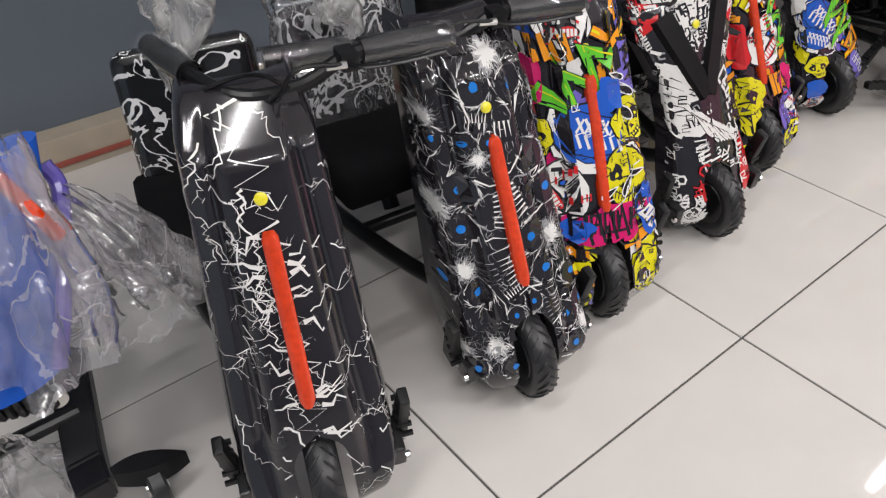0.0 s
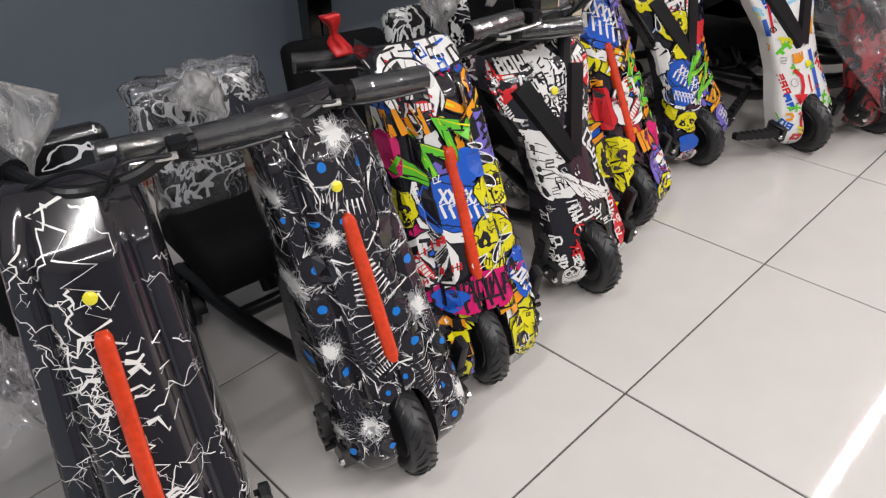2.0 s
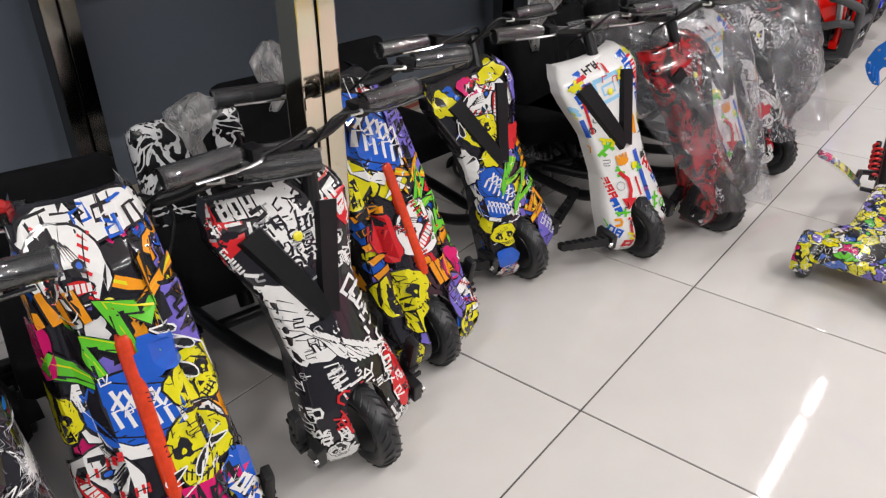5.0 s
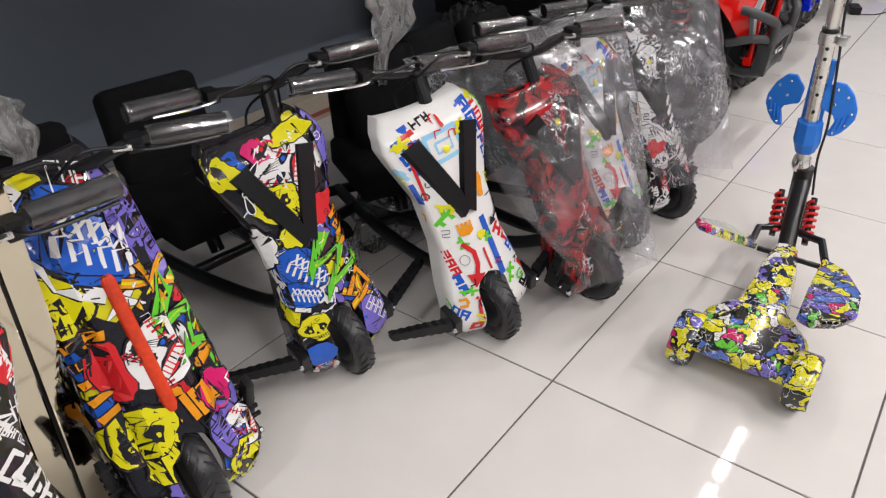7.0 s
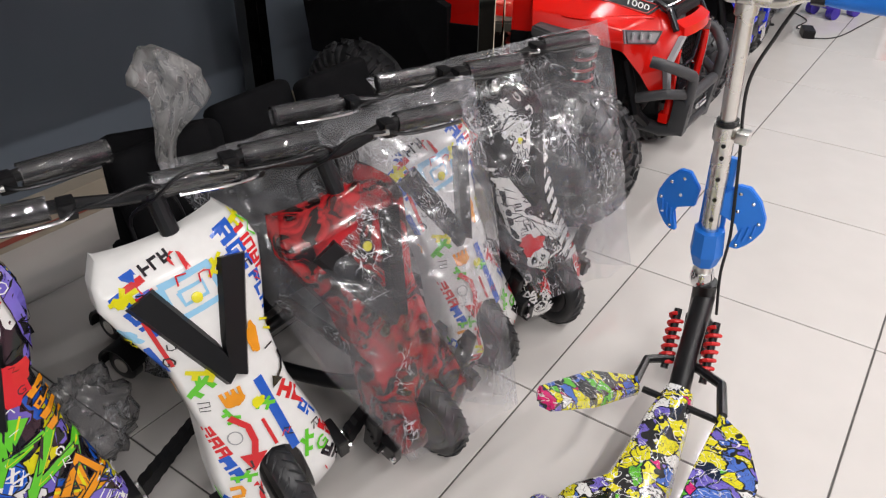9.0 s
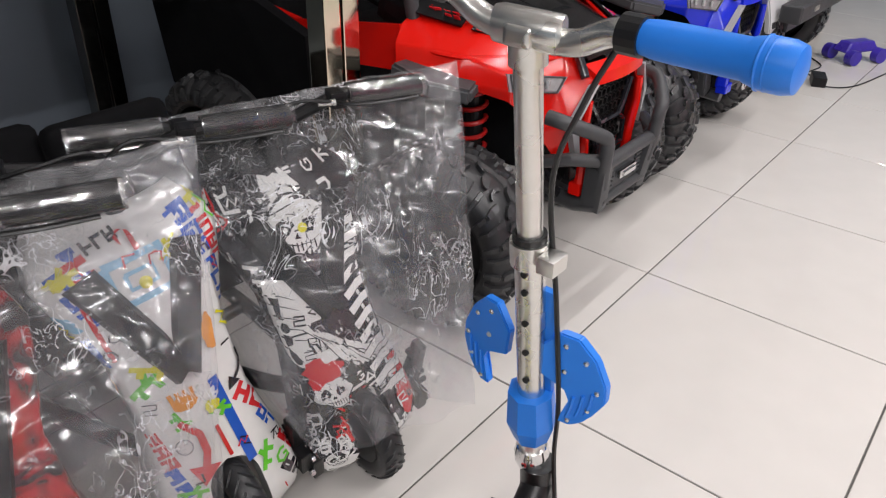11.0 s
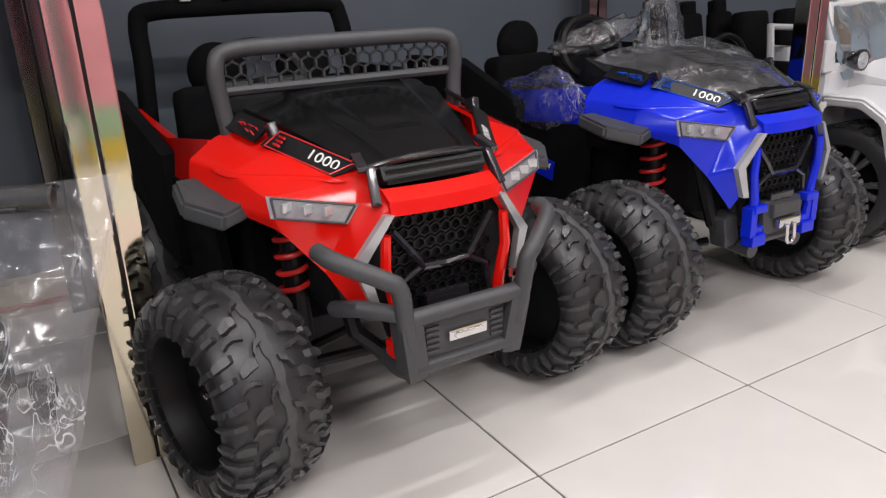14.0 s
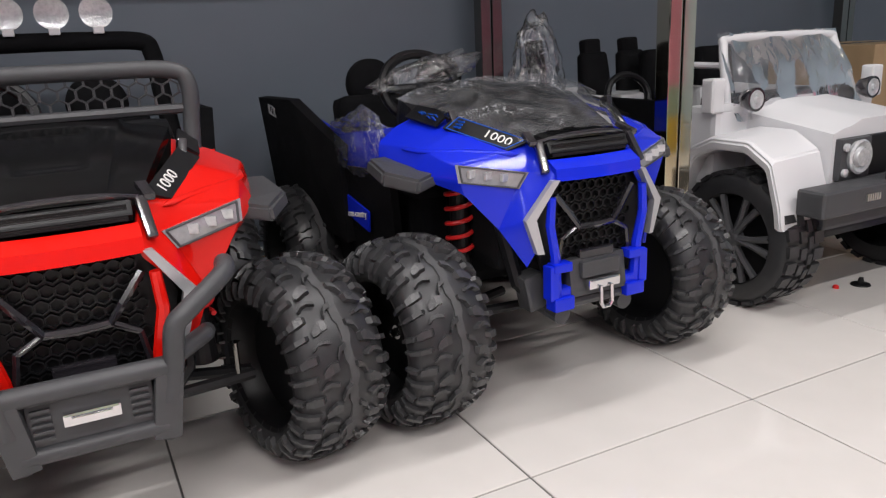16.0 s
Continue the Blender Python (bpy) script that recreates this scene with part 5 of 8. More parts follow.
# ---- ride-on buggies ----
def off_road_wheel(parent, at, side, steer, r=0.209, w=0.185):
    """A chunky moulded tyre with zigzag lugs, on a deep black rim; side is the outer side."""
    m = pose(*at, 0, 0, steer)
    bm = B()
    prof = [(-0.47, 0.60), (-0.515, 0.66), (-0.525, 0.74), (-0.50, 0.82), (-0.44, 0.885), (-0.34, 0.93), (-0.2, 0.955), (0, 0.963)]
    prof = prof + [(-a, k) for a, k in prof[-2::-1]]
    lathe(bm, [(a * w, k * r) for a, k in prof], n=72, m=m)
    ty = smooth(part("tyre", bm, RUBBER, parent), 60)

    def skin(f, lift):
        """Place on the tyre's round: f runs from the crown to the bead."""
        a = np.interp(f, [0, 0.35, 0.6, 0.75, 0.88, 1.0, 1.15, 1.3], [0, 0.2, 0.34, 0.44, 0.50, 0.525, 0.515, 0.47])
        k = np.interp(f, [0, 0.35, 0.6, 0.75, 0.88, 1.0, 1.15, 1.3], [0.963, 0.955, 0.93, 0.885, 0.82, 0.74, 0.66, 0.60])
        g = min(1.0, f / 1.0) * 1.35
        return a * w + lift * math.sin(g), k * r + lift * math.cos(g)

    lug = B()
    n = 16
    for k in range(n):
        for s in (-1, 1):
            t0 = 2 * math.pi * (k + (0.5 if s > 0 else 0)) / n
            blocks = (
                ((0.07, 0.00, 0.034), (0.18, 0.03, 0.030), (0.24, 0.10, 0.022)),
                ((0.26, 0.17, 0.050), (0.36, 0.17, 0.066), (0.46, 0.20, 0.058), (0.52, 0.22, 0.034)),
                ((0.30, 0.335, 0.020), (0.42, 0.31, 0.024), (0.52, 0.32, 0.026), (0.60, 0.36, 0.018)),
                ((0.58, 0.06, 0.044), (0.70, 0.07, 0.056), (0.80, 0.09, 0.044)),
                ((0.64, 0.235, 0.030), (0.78, 0.25, 0.036), (0.94, 0.27, 0.028), (1.08, 0.26, 0.020)),
                ((0.86, 0.095, 0.034), (0.98, 0.10, 0.040), (1.12, 0.115, 0.028)),
            )
            for block in blocks:
                rings = []
                for f, dt, hw in block:
                    hw *= 0.72
                    ring = []
                    for da, lift in ((-hw - 0.010, -0.004), (-hw, 0.0105), (hw, 0.0105), (hw + 0.010, -0.004)):
                        a, rr = skin(f, lift)
                        q = t0 + dt + da
                        ring.append(m @ Vector((s * a, rr * math.cos(q), rr * math.sin(q))))
                    rings.append(ring)
                ends = []
                for ring, d in ((rings[0], -1), (rings[-1], 1)):
                    f = block[0][0] - 0.03 if d < 0 else block[-1][0] + 0.03
                    a, rr = skin(f, -0.004)
                    hw, dt = (block[0] if d < 0 else block[-1])[2] * 0.8, (block[0] if d < 0 else block[-1])[1]
                    ends.append([m @ Vector((s * a, rr * math.cos(t0 + dt + da), rr * math.sin(t0 + dt + da))) for da in (-hw, -hw * 0.5, hw * 0.5, hw)])
                ring_loft(lug, [ends[0]] + rings + [ends[1]])
    # lugs take the lightened rubber so they stand out from the grooves
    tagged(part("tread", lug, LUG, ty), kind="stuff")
    band = B()
    rows = []
    for k in range(97):
        t = 2 * math.pi * k / 96
        wob = 0.03 * (1 if (k // 3) % 2 else -1)
        rows.append([m @ Vector((x_ + wob * 0.09, rr * r * math.cos(t), rr * r * math.sin(t))) for x_, rr in ((-0.011, 0.95), (-0.009, 0.978), (0.009, 0.978), (0.011, 0.95))])
    ring_loft(band, rows, False)
    part("mould_band", band, TREAD, ty, "dusty grey centre band")
    rim = B()
    lathe(rim, [(side * w * a, r * k) for a, k in ((0.47, 0.60), (0.50, 0.64), (0.42, 0.60), (0.16, 0.56), (0.14, 0.30), (0.18, 0.16), (0.18, 0.02))], n=48, m=m)
    lathe(rim, [(-side * w * a, r * k) for a, k in ((0.47, 0.60), (0.50, 0.64), (0.42, 0.60), (0.2, 0.56), (0.18, 0.02))], n=48, m=m)
    rm = smooth(part("rim", rim, PLASTIC, parent), 30)
    lathe(rim := B(), [(side * w * a, k) for a, k in ((0.17, 0.016), (0.20, 0.016), (0.20, 0.010), (0.27, 0.008), (0.28, 0.003))], n=16, m=m)
    part("axle_nut", rim, CHROME, rm, "chrome axle nut")
    return ty


def spring(parent, x, y, z0, z1, r, material, turns=5, name="suspension_spring"):
    pts = [(x + r * math.cos(2 * math.pi * turns * i / 90), y + r * math.sin(2 * math.pi * turns * i / 90), z0 + (z1 - z0) * i / 90) for i in range(91)]
    sp = smooth(part(name, tube(B(), pts, 0.0055, 8), material, parent))
    part("damper", tube(B(), [(x, y, z0 - 0.09), (x, y, z0), (x, y, z1 + 0.02)], [r * 0.95, r * 0.75, r * 0.75], 16), PLASTIC, sp)


def buggy(x, y, paint, word, label, bars, steer):
    u = thing("ride_on_buggy", pose(x, y, 0), label, "ride-on car", "ride-on buggies")
    for s in (-1, 1):
        off_road_wheel(u, (-0.362 if s < 0 else 0.385, 0.008 if s < 0 else 0.055, 0.208), s, steer)
        off_road_wheel(u, (s * 0.36, 0.78, 0.208), s, 0)
        spring(u, s * 0.20, 0.06, 0.33, 0.50, 0.030, SPRING_RED)
        arm = B()
        tube(arm, [(s * 0.08, -0.03, 0.22), (s * 0.28, 0.0, 0.215)], 0.012, 8)
        tube(arm, [(s * 0.08, 0.08, 0.22), (s * 0.28, 0.02, 0.215)], 0.012, 8)
        tube(arm, [(s * 0.17, -0.055, 0.46), (s * 0.15, -0.10, 0.30), (s * 0.09, -0.13, 0.24)], 0.016, 8)
        part("suspension_arm", arm, PLASTIC, u)
        part("king_pin", tube(B(), [(s * 0.245, -0.04, 0.24), (s * 0.245, -0.04, 0.30), (s * 0.245, -0.04, 0.302)], [0.005, 0.005, 0.010], 10), STEEL_DARK, u, "dark steel bolt")
    # painted front clip: faceted moulded panels
    P = {
        "hr": (-0.215, 0.20, 0.655), "fr": (-0.285, 0.20, 0.628), "fo": (-0.340, 0.17, 0.60), "fl": (-0.350, 0.16, 0.545),
        "mo": (-0.300, 0.02, 0.597), "mi": (-0.190, 0.02, 0.640), "ml": (-0.325, 0.02, 0.545),
        "a": (-0.278, -0.073, 0.572), "b": (-0.276, -0.082, 0.535), "c": (-0.160, -0.128, 0.515), "d": (-0.140, -0.135, 0.548),
        "h": (-0.125, -0.115, 0.592), "n": (-0.105, -0.185, 0.548), "n2": (-0.105, -0.175, 0.520),
        "s": (-0.168, -0.168, 0.455), "t": (-0.150, -0.172, 0.385), "k": (-0.112, -0.170, 0.300), "k2": (-0.135, -0.160, 0.285),
        "e": (-0.262, -0.074, 0.508), "g": (-0.196, -0.122, 0.440), "i": (-0.160, -0.155, 0.352),
    }
    for body, sgn in ((B(), 1), (B(), -1)):
        vs = {k: body.verts.new((sgn * q[0], q[1], q[2])) for k, q in P.items()}
        for face in (("hr", "fr", "mo", "mi"), ("fr", "fo", "mo"), ("fo", "fl", "ml", "mo"), ("mi", "mo", "a", "h"), ("mo", "ml", "b", "a"), ("h", "a", "d"), ("h", "d", "n"),
                 ("b", "e", "g", "c"), ("ml", "e", "b"), ("d", "c", "s", "n"), ("c", "g", "s"), ("g", "i", "t", "s"), ("n", "s", "n2")):
            body.faces.new([vs[k] for k in face])
        for k in [k for k in vs if not vs[k].link_faces]:
            body.verts.remove(vs[k])
        bmesh.ops.recalc_face_normals(body, faces=body.faces[:])
        bmesh.ops.bevel(body, geom=[e for e in body.edges if not e.is_boundary], offset=0.007, segments=3, affect="EDGES", profile=0.5)
        bmesh.ops.solidify(body, geom=body.faces[:], thickness=0.007)
        smooth(part("front_fender", body, paint, u), 35)
    ns = B()
    rows = []
    for i in range(17):
        f = -1 + i / 8
        cx, cy = f * 0.108, -0.188 - 0.012 * (1 - f * f)
        rows.append([Vector((cx, cy + 0.008, 0.530)), Vector((cx, cy - 0.004, 0.532)), Vector((cx, cy, 0.556)), Vector((cx, cy + 0.03, 0.572)), Vector((cx, cy + 0.04, 0.560))])
    ring_loft(ns, rows)
    smooth(part("nose_bar", ns, paint, u), 40)
    # legs beside the grille
    for s in (-1, 1):
        lg = B()
        tube(lg, [(s * 0.118, -0.186, 0.50), (s * 0.122, -0.185, 0.44), (s * 0.108, -0.183, 0.37), (s * 0.105, -0.180, 0.285)], [0.009, 0.010, 0.011, 0.013], 8)
        box(lg, (0.05, 0.03, 0.03), (s * 0.095, -0.175, 0.288), 0.005)
        part("grille_post", lg, paint, u)
    for s in (-1, 1):
        sv = B()
        path = [(0.112, -0.192, 0.535), (0.166, -0.180, 0.458), (0.146, -0.184, 0.385)]
        rows = []
        for q, wd in zip(path, (0.010, 0.016, 0.010)):
            rows.append([Vector((s * (q[0] - wd * 0.7), q[1] - 0.006, q[2])), Vector((s * (q[0] + wd * 0.7), q[1] - 0.002, q[2])), Vector((s * (q[0] + wd * 0.7), q[1] + 0.012, q[2])), Vector((s * (q[0] - wd * 0.7), q[1] + 0.012, q[2]))])
        ring_loft(sv, rows)
        part("silver_trim", sv, SILVER, u, "silver bent trim strip")
    # grille: dark recess, hex mesh, spider bars
    gr = B()
    panel(gr, [(-0.115, -0.150, 0.535), (0.115, -0.150, 0.535), (0.150, -0.145, 0.45), (0.110, -0.150, 0.300), (-0.110, -0.150, 0.300), (-0.150, -0.145, 0.45)], 0.01, False)
    gp = part("grille", gr, PLASTIC, u)
    hx = B()
    for i in range(-5, 6):
        for j in range(9):
            cx, cz = i * 0.021 + (0.0105 if j % 2 else 0), 0.33 + j * 0.0225
            if abs(cx) > 0.105:
                continue
            rings = []
            for rr, yy in ((0.0118, -0.156), (0.0118, -0.163), (0.0092, -0.163), (0.0092, -0.156)):
                rings.append([Vector((cx + rr * math.sin(k * math.pi / 3), yy, cz + rr * math.cos(k * math.pi / 3))) for k in range(6)])
            ring_loft(hx, rings, True, False)
    tagged(part("grille_mesh", hx, PLASTIC, gp), kind="stuff")
    sb = B()
    for s in (-1, 1):
        tube(sb, [(0, -0.176, 0.425), (s * 0.045, -0.178, 0.428), (s * 0.065, -0.178, 0.455), (s * 0.10, -0.172, 0.50)], 0.007, 6)
        tube(sb, [(s * 0.045, -0.174, 0.428), (s * 0.085, -0.174, 0.405), (s * 0.095, -0.172, 0.345)], 0.006, 6)
    tube(sb, [(-0.095, -0.172, 0.345), (0.095, -0.172, 0.345)], 0.007, 6)
    box(sb, (0.09, 0.014, 0.032), (0, -0.176, 0.36), 0.004)
    part("grille_bar", sb, GLOSS_BLACK, gp)
    # black bonnet with vent and chrome-like edge
    hd = B()
    rows = []
    for i in range(29):
        f = i / 28
        yy = -0.125 + 0.335 * f
        zz = 0.592 + 0.085 * f ** 0.8
        hw = 0.115 + 0.10 * f
        row = []
        for j in range(41):
            g = -1 + j / 20
            bulge = 0.020 * (1 - abs(g) ** 2.5) + 0.010 * max(0, min(1, (0.66 - abs(g)) / 0.05)) - 0.006 * max(0, min(1, (0.36 - abs(g)) / 0.05)) * (1 if 0.35 < f < 0.85 else 0)
            row.append(Vector((g * hw, yy - 0.012 * (1 - g * g) * (1 - f), zz + bulge * (0.5 + 0.5 * f))))
        row += [Vector((hw, yy, zz - 0.02)), Vector((-hw, yy, zz - 0.02))]
        rows.append(row)
    ring_loft(hd, rows)
    hood = smooth(part("bonnet", hd, HOOD, u), 30)
    vt = box(B(), (0.205, 0.03, 0.026), (0, -0.140, 0.588), 0.004, (-30, 0, 0))
    for i in range(7):
        box(vt, (0.19, 0.004, 0.003), (0, -0.157 + 0.001 * i, 0.578 + 0.0035 * i), 0.0)
    part("vent", vt, PLASTIC, hood)
    ce = B()
    tube(ce, spline([(-0.118, -0.128, 0.604), (-0.05, -0.150, 0.617), (0.05, -0.150, 0.617), (0.118, -0.128, 0.604)], 6), 0.005, 8)
    smooth(part("bonnet_edge", ce, GLOSS_BLACK, hood))
    for s in (-1, 1):
        cl = box(B(), (0.017, 0.014, 0.070), (s * 0.120, -0.155, 0.577), 0.005, (-32, 0, s * 12))
        box(cl, (0.018, 0.05, 0.012), (s * 0.127, -0.12, 0.613), 0.004, (20, 0, s * 10))
        part("corner_clip", cl, GLOSS_BLACK, u)
        part("latch", box(B(), (0.016, 0.03, 0.030), (s * 0.213, 0.055, 0.652), 0.004, (-20, s * 10, 0)), GLOSS_BLACK, u)
        rd = B()
        for dz, w0 in ((0.0, 0.008),):
            tube(rd, spline([(s * 0.318, 0.10 + dz, 0.592 + dz * 0.5), (s * 0.296, 0.015 + dz, 0.590 + dz), (s * 0.225, -0.055 + dz, 0.590 + dz), (s * 0.150, -0.116 + dz * 0.6, 0.584 + dz)], 6), [0.001] + [w0] * 17 + [0.001], 8, squash=0.7)
        smooth(part("fender_ridge", rd, paint, u), 60)
        # side decal strip
        dm = B()
        panel(dm, [(s * 0.122, -0.118, 0.608), (s * 0.205, 0.045, 0.655), (s * 0.240, 0.045, 0.632), (s * 0.166, -0.100, 0.590)], 0.005, False)
        panel(dm, [(s * 0.208, 0.07, 0.661), (s * 0.228, 0.19, 0.673), (s * 0.262, 0.19, 0.648), (s * 0.244, 0.07, 0.634)], 0.005, False)
        strip = part("decal_strip", dm, PLASTIC, u)
        o, xd = Vector((s * 0.1535, -0.065, 0.6105)), Vector((s * 0.083, 0.163, 0.050))
        ydir = Vector((-s * 0.035, 0, 0.028))
        nrm = xd.cross(ydir)
        if nrm.x * s < 0:
            nrm = -nrm
        nrm.normalize()
        o = Vector((s * 0.1655, -0.062, 0.6105)) + nrm * 0.0055
        m = plane_m(o, -xd if s > 0 else -xd, ydir) if s < 0 else plane_m(o, xd, ydir)
        text_mesh("1000", 0.029, m @ Matrix.Diagonal((1.22, 0.95, 1, 1)), INK["w"], strip, thick=0.0006, label="white model digits")
        edge = [Vector((s * 0.122, -0.118, 0.608)), Vector((s * 0.205, 0.045, 0.655)), Vector((s * 0.240, 0.045, 0.632)), Vector((s * 0.166, -0.100, 0.590))]
        mid_ = sum(edge, Vector()) / 4
        edge = [q.lerp(mid_, 0.10) + nrm * 0.0035 for q in edge]
        if s < 0:
            ln_ = B()
            for q in range(4):
                tube(ln_, [edge[q], edge[(q + 1) % 4]], 0.0012, 6)
            part("printed_line", ln_, INK["r"] if paint is RED else INK["b"], strip, "thin coloured border line")
            bars_m = B()
            for q in range(3):
                c = Vector((s * (0.206 + 0.007 * q), 0.022 - 0.004 * q, 0.643 - 0.005 * q)) + nrm * 0.004
                box(bars_m, (0.003, 0.03, 0.004), c, 0, (0, 0, 0))
            part("printed_bar", bars_m, INK["r"] if paint is RED else INK["b"], strip, "coloured printed bars")
            pr = B()
            for q in range(9):
                rr_ = random.Random(q + (3 if s > 0 else 0))
                c = Vector((s * (0.234 + rr_.uniform(-0.010, 0.010)), 0.085 + q * 0.011, 0.649 + q * 0.0011)) + nrm * 0.002
                box(pr, (0.002, rr_.uniform(0.008, 0.02), rr_.uniform(0.005, 0.018)), c, 0, (0, s * 32, rr_.uniform(-12, 12)))
            part("printed_splash", pr, INK["r"] if paint is RED else INK["b"], strip, "coloured splash print")
        # headlight
        hl = B()
        q = [Vector((s * abs(P[k][0]), P[k][1], P[k][2])) for k in "abcd"]
        panel(hl, [(v.x, v.y - 0.002, v.z) for v in q], 0.006, False)
        lamp = part("headlight", hl, LENS_BACK, u, "clear wedge headlight")
        cen = sum(q, Vector()) / 4
        rimb = B()
        for i in range(4):
            a_, b_ = q[i].lerp(cen, 0.10), q[(i + 1) % 4].lerp(cen, 0.10)
            tube(rimb, [a_ + Vector((0, -0.006, 0)), b_ + Vector((0, -0.006, 0))], 0.0022, 6)
        part("lens_rim", rimb, PLASTIC_GREY, lamp, "dark lens rim")
        for i in range(3):
            f = 0.20 + 0.24 * i
            tp, bt = q[0].lerp(q[3], f), q[1].lerp(q[2], f)
            c = tp.lerp(bt, 0.42) + Vector((0, -0.008, 0))
            part("led_cell", box(B(), (0.021, 0.008, 0.017), c, 0.003, (0, 0, -s * 22)), CLEAR_LENS, lamp, "square clear led cell")
        # black fender flare
        ff = B()
        top_ = [(0.285, 0.14, 0.575), (0.385, 0.15, 0.570), (0.395, 0.04, 0.555), (0.345, -0.035, 0.540), (0.29, -0.02, 0.553)]
        lo_ = [(a, b, c - 0.030) for a, b, c in top_]
        ring_loft(ff, [[Vector((s * a, b, c)) for a, b, c in lo_], [Vector((s * a * 0.985, b, c)) for a, b, c in top_]])
        bmesh.ops.bevel(ff, geom=ff.edges[:], offset=0.006, segments=2, affect="EDGES")
        part("fender_flare", ff, PLASTIC_GREY, u)
        # doors / sills and rear quarter
        dr = B()
        panel(dr, [(s * 0.285, 0.20, 0.625), (s * 0.30, 0.52, 0.585), (s * 0.31, 0.52, 0.50), (s * 0.305, 0.18, 0.53)], 0.02, False)
        panel(dr, [(s * 0.30, 0.52, 0.585), (s * 0.335, 0.72, 0.63), (s * 0.335, 0.72, 0.50), (s * 0.31, 0.52, 0.50)], 0.02, False)
        part("side_panel", dr, paint, u)
        qd = B()
        panel(qd, [(s * 0.305, 0.19, 0.53), (s * 0.32, 0.60, 0.50), (s * 0.30, 0.60, 0.22), (s * 0.27, 0.24, 0.22)], 0.02, False)
        panel(qd, [(s * 0.325, 0.46, 0.56), (s * 0.375, 0.70, 0.675), (s * 0.385, 1.02, 0.67), (s * 0.36, 1.0, 0.34), (s * 0.32, 0.46, 0.30)], 0.03, False)
        part("rear_quarter", qd, FABRIC, u)
    # tub, seats, steering wheel
    tub = box(B(), (0.50, 0.84, 0.24), (0, 0.58, 0.34), 0.03)
    box(tub, (0.36, 0.34, 0.20), (0, 0.10, 0.42), 0.03)
    part("tub", tub, FABRIC, u)
    for s in (-1, 1):
        st = box(B(), (0.250, 0.12, 0.33), (s * 0.128, 0.72, 0.505), 0.05, (-10, 0, 0), 4, 0.88)
        bob = smooth(part("seat_back", st, FABRIC, u), 60)
        hr_ = lathe(B(), [(-0.04, 0.01), (-0.035, 0.045), (-0.015, 0.074), (0.015, 0.074), (0.035, 0.054), (0.04, 0.01)], (s * 0.118, 0.760, 0.700), "y", 24)
        smooth(part("headrest", hr_, FABRIC, bob), 60)
    smooth(part("seat_cushion", box(B(), (0.46, 0.30, 0.10), (0, 0.60, 0.47), 0.04, (0, 0, 0), 3), FABRIC, u), 60)
    dash = box(B(), (0.46, 0.10, 0.09), (0, 0.28, 0.635), 0.03, (20, 0, 0))
    part("dashboard", dash, PLASTIC, u)
    sw = B()
    pts = [(0.105 * math.cos(t) - 0.12, 0.40 + 0.03 * math.sin(t), 0.70 + 0.085 * math.sin(t)) for t in np.linspace(0, 2 * math.pi, 33)]
    tube(sw, pts, 0.013, 8, False)
    tube(sw, [(-0.12, 0.30, 0.64), (-0.12, 0.395, 0.70)], 0.018, 10)
    tube(sw, [(-0.225, 0.40, 0.70), (-0.015, 0.40, 0.70)], 0.012, 8)
    smooth(part("steering_wheel", sw, PLASTIC, u))
    # bumper
    if bars:
        bb = B()
        for s in (-1, 1):
            tube(bb, spline([(s * 0.226, -0.150, 0.485), (s * 0.215, -0.190, 0.478), (s * 0.150, -0.238, 0.445), (s * 0.128, -0.245, 0.425), (s * 0.120, -0.242, 0.37), (s * 0.108, -0.235, 0.31)], 5), 0.0160, 12)
            box(bb, (0.042, 0.05, 0.115), (s * 0.104, -0.222, 0.305), 0.008, (6, s * 8, 0))
            tube(bb, [(s * 0.100, -0.232, 0.262), (s * 0.098, -0.17, 0.245), (s * 0.098, -0.10, 0.25)], 0.020, 12)
            tube(bb, [(s * 0.12, -0.235, 0.375), (s * 0.175, -0.19, 0.385), (s * 0.19, -0.11, 0.36)], 0.015, 10)
        tube(bb, [(-0.115, -0.238, 0.365), (0.115, -0.238, 0.365)], 0.016, 12)
        tube(bb, [(-0.10, -0.232, 0.268), (0.10, -0.232, 0.268)], 0.013, 12)
        bump = smooth(part("bull_bar", bb, PLASTIC_GREY, u), 40)
        wb = box(B(), (0.17, 0.022, 0.072), (0, -0.222, 0.315), 0.004)
        for s in (-1, 1):
            for k in range(5):
                box(wb, (0.026, 0.006, 0.005), (s * 0.066, -0.235, 0.293 + 0.011 * k), 0.0)
        part("winch_plate", wb, PLASTIC_GREY, bump)
        wn = box(B(), (0.078, 0.014, 0.020), (0, -0.240, 0.318), 0.004)
        box(wn, (0.055, 0.006, 0.010), (0, -0.249, 0.318), 0.001)
        part("winch_fairlead", wn, CHROME, bump, "chrome winch fairlead")
    else:
        bb = box(B(), (0.15, 0.05, 0.085), (0, -0.165, 0.315), 0.012, (-8, 0, 0))
        box(bb, (0.10, 0.02, 0.035), (0, -0.19, 0.335), 0.006)
        tube(bb, [(-0.10, -0.17, 0.262), (0.10, -0.17, 0.262)], 0.014, 10)
        for s in (-1, 1):
            box(bb, (0.05, 0.05, 0.08), (s * 0.125, -0.115, 0.285), 0.008, (0, s * 12, 0))
            tube(bb, [(s * 0.085, -0.175, 0.235), (s * 0.085, -0.10, 0.24)], 0.020, 12)
        bump = part("bumper", bb, PLASTIC_GREY, u)
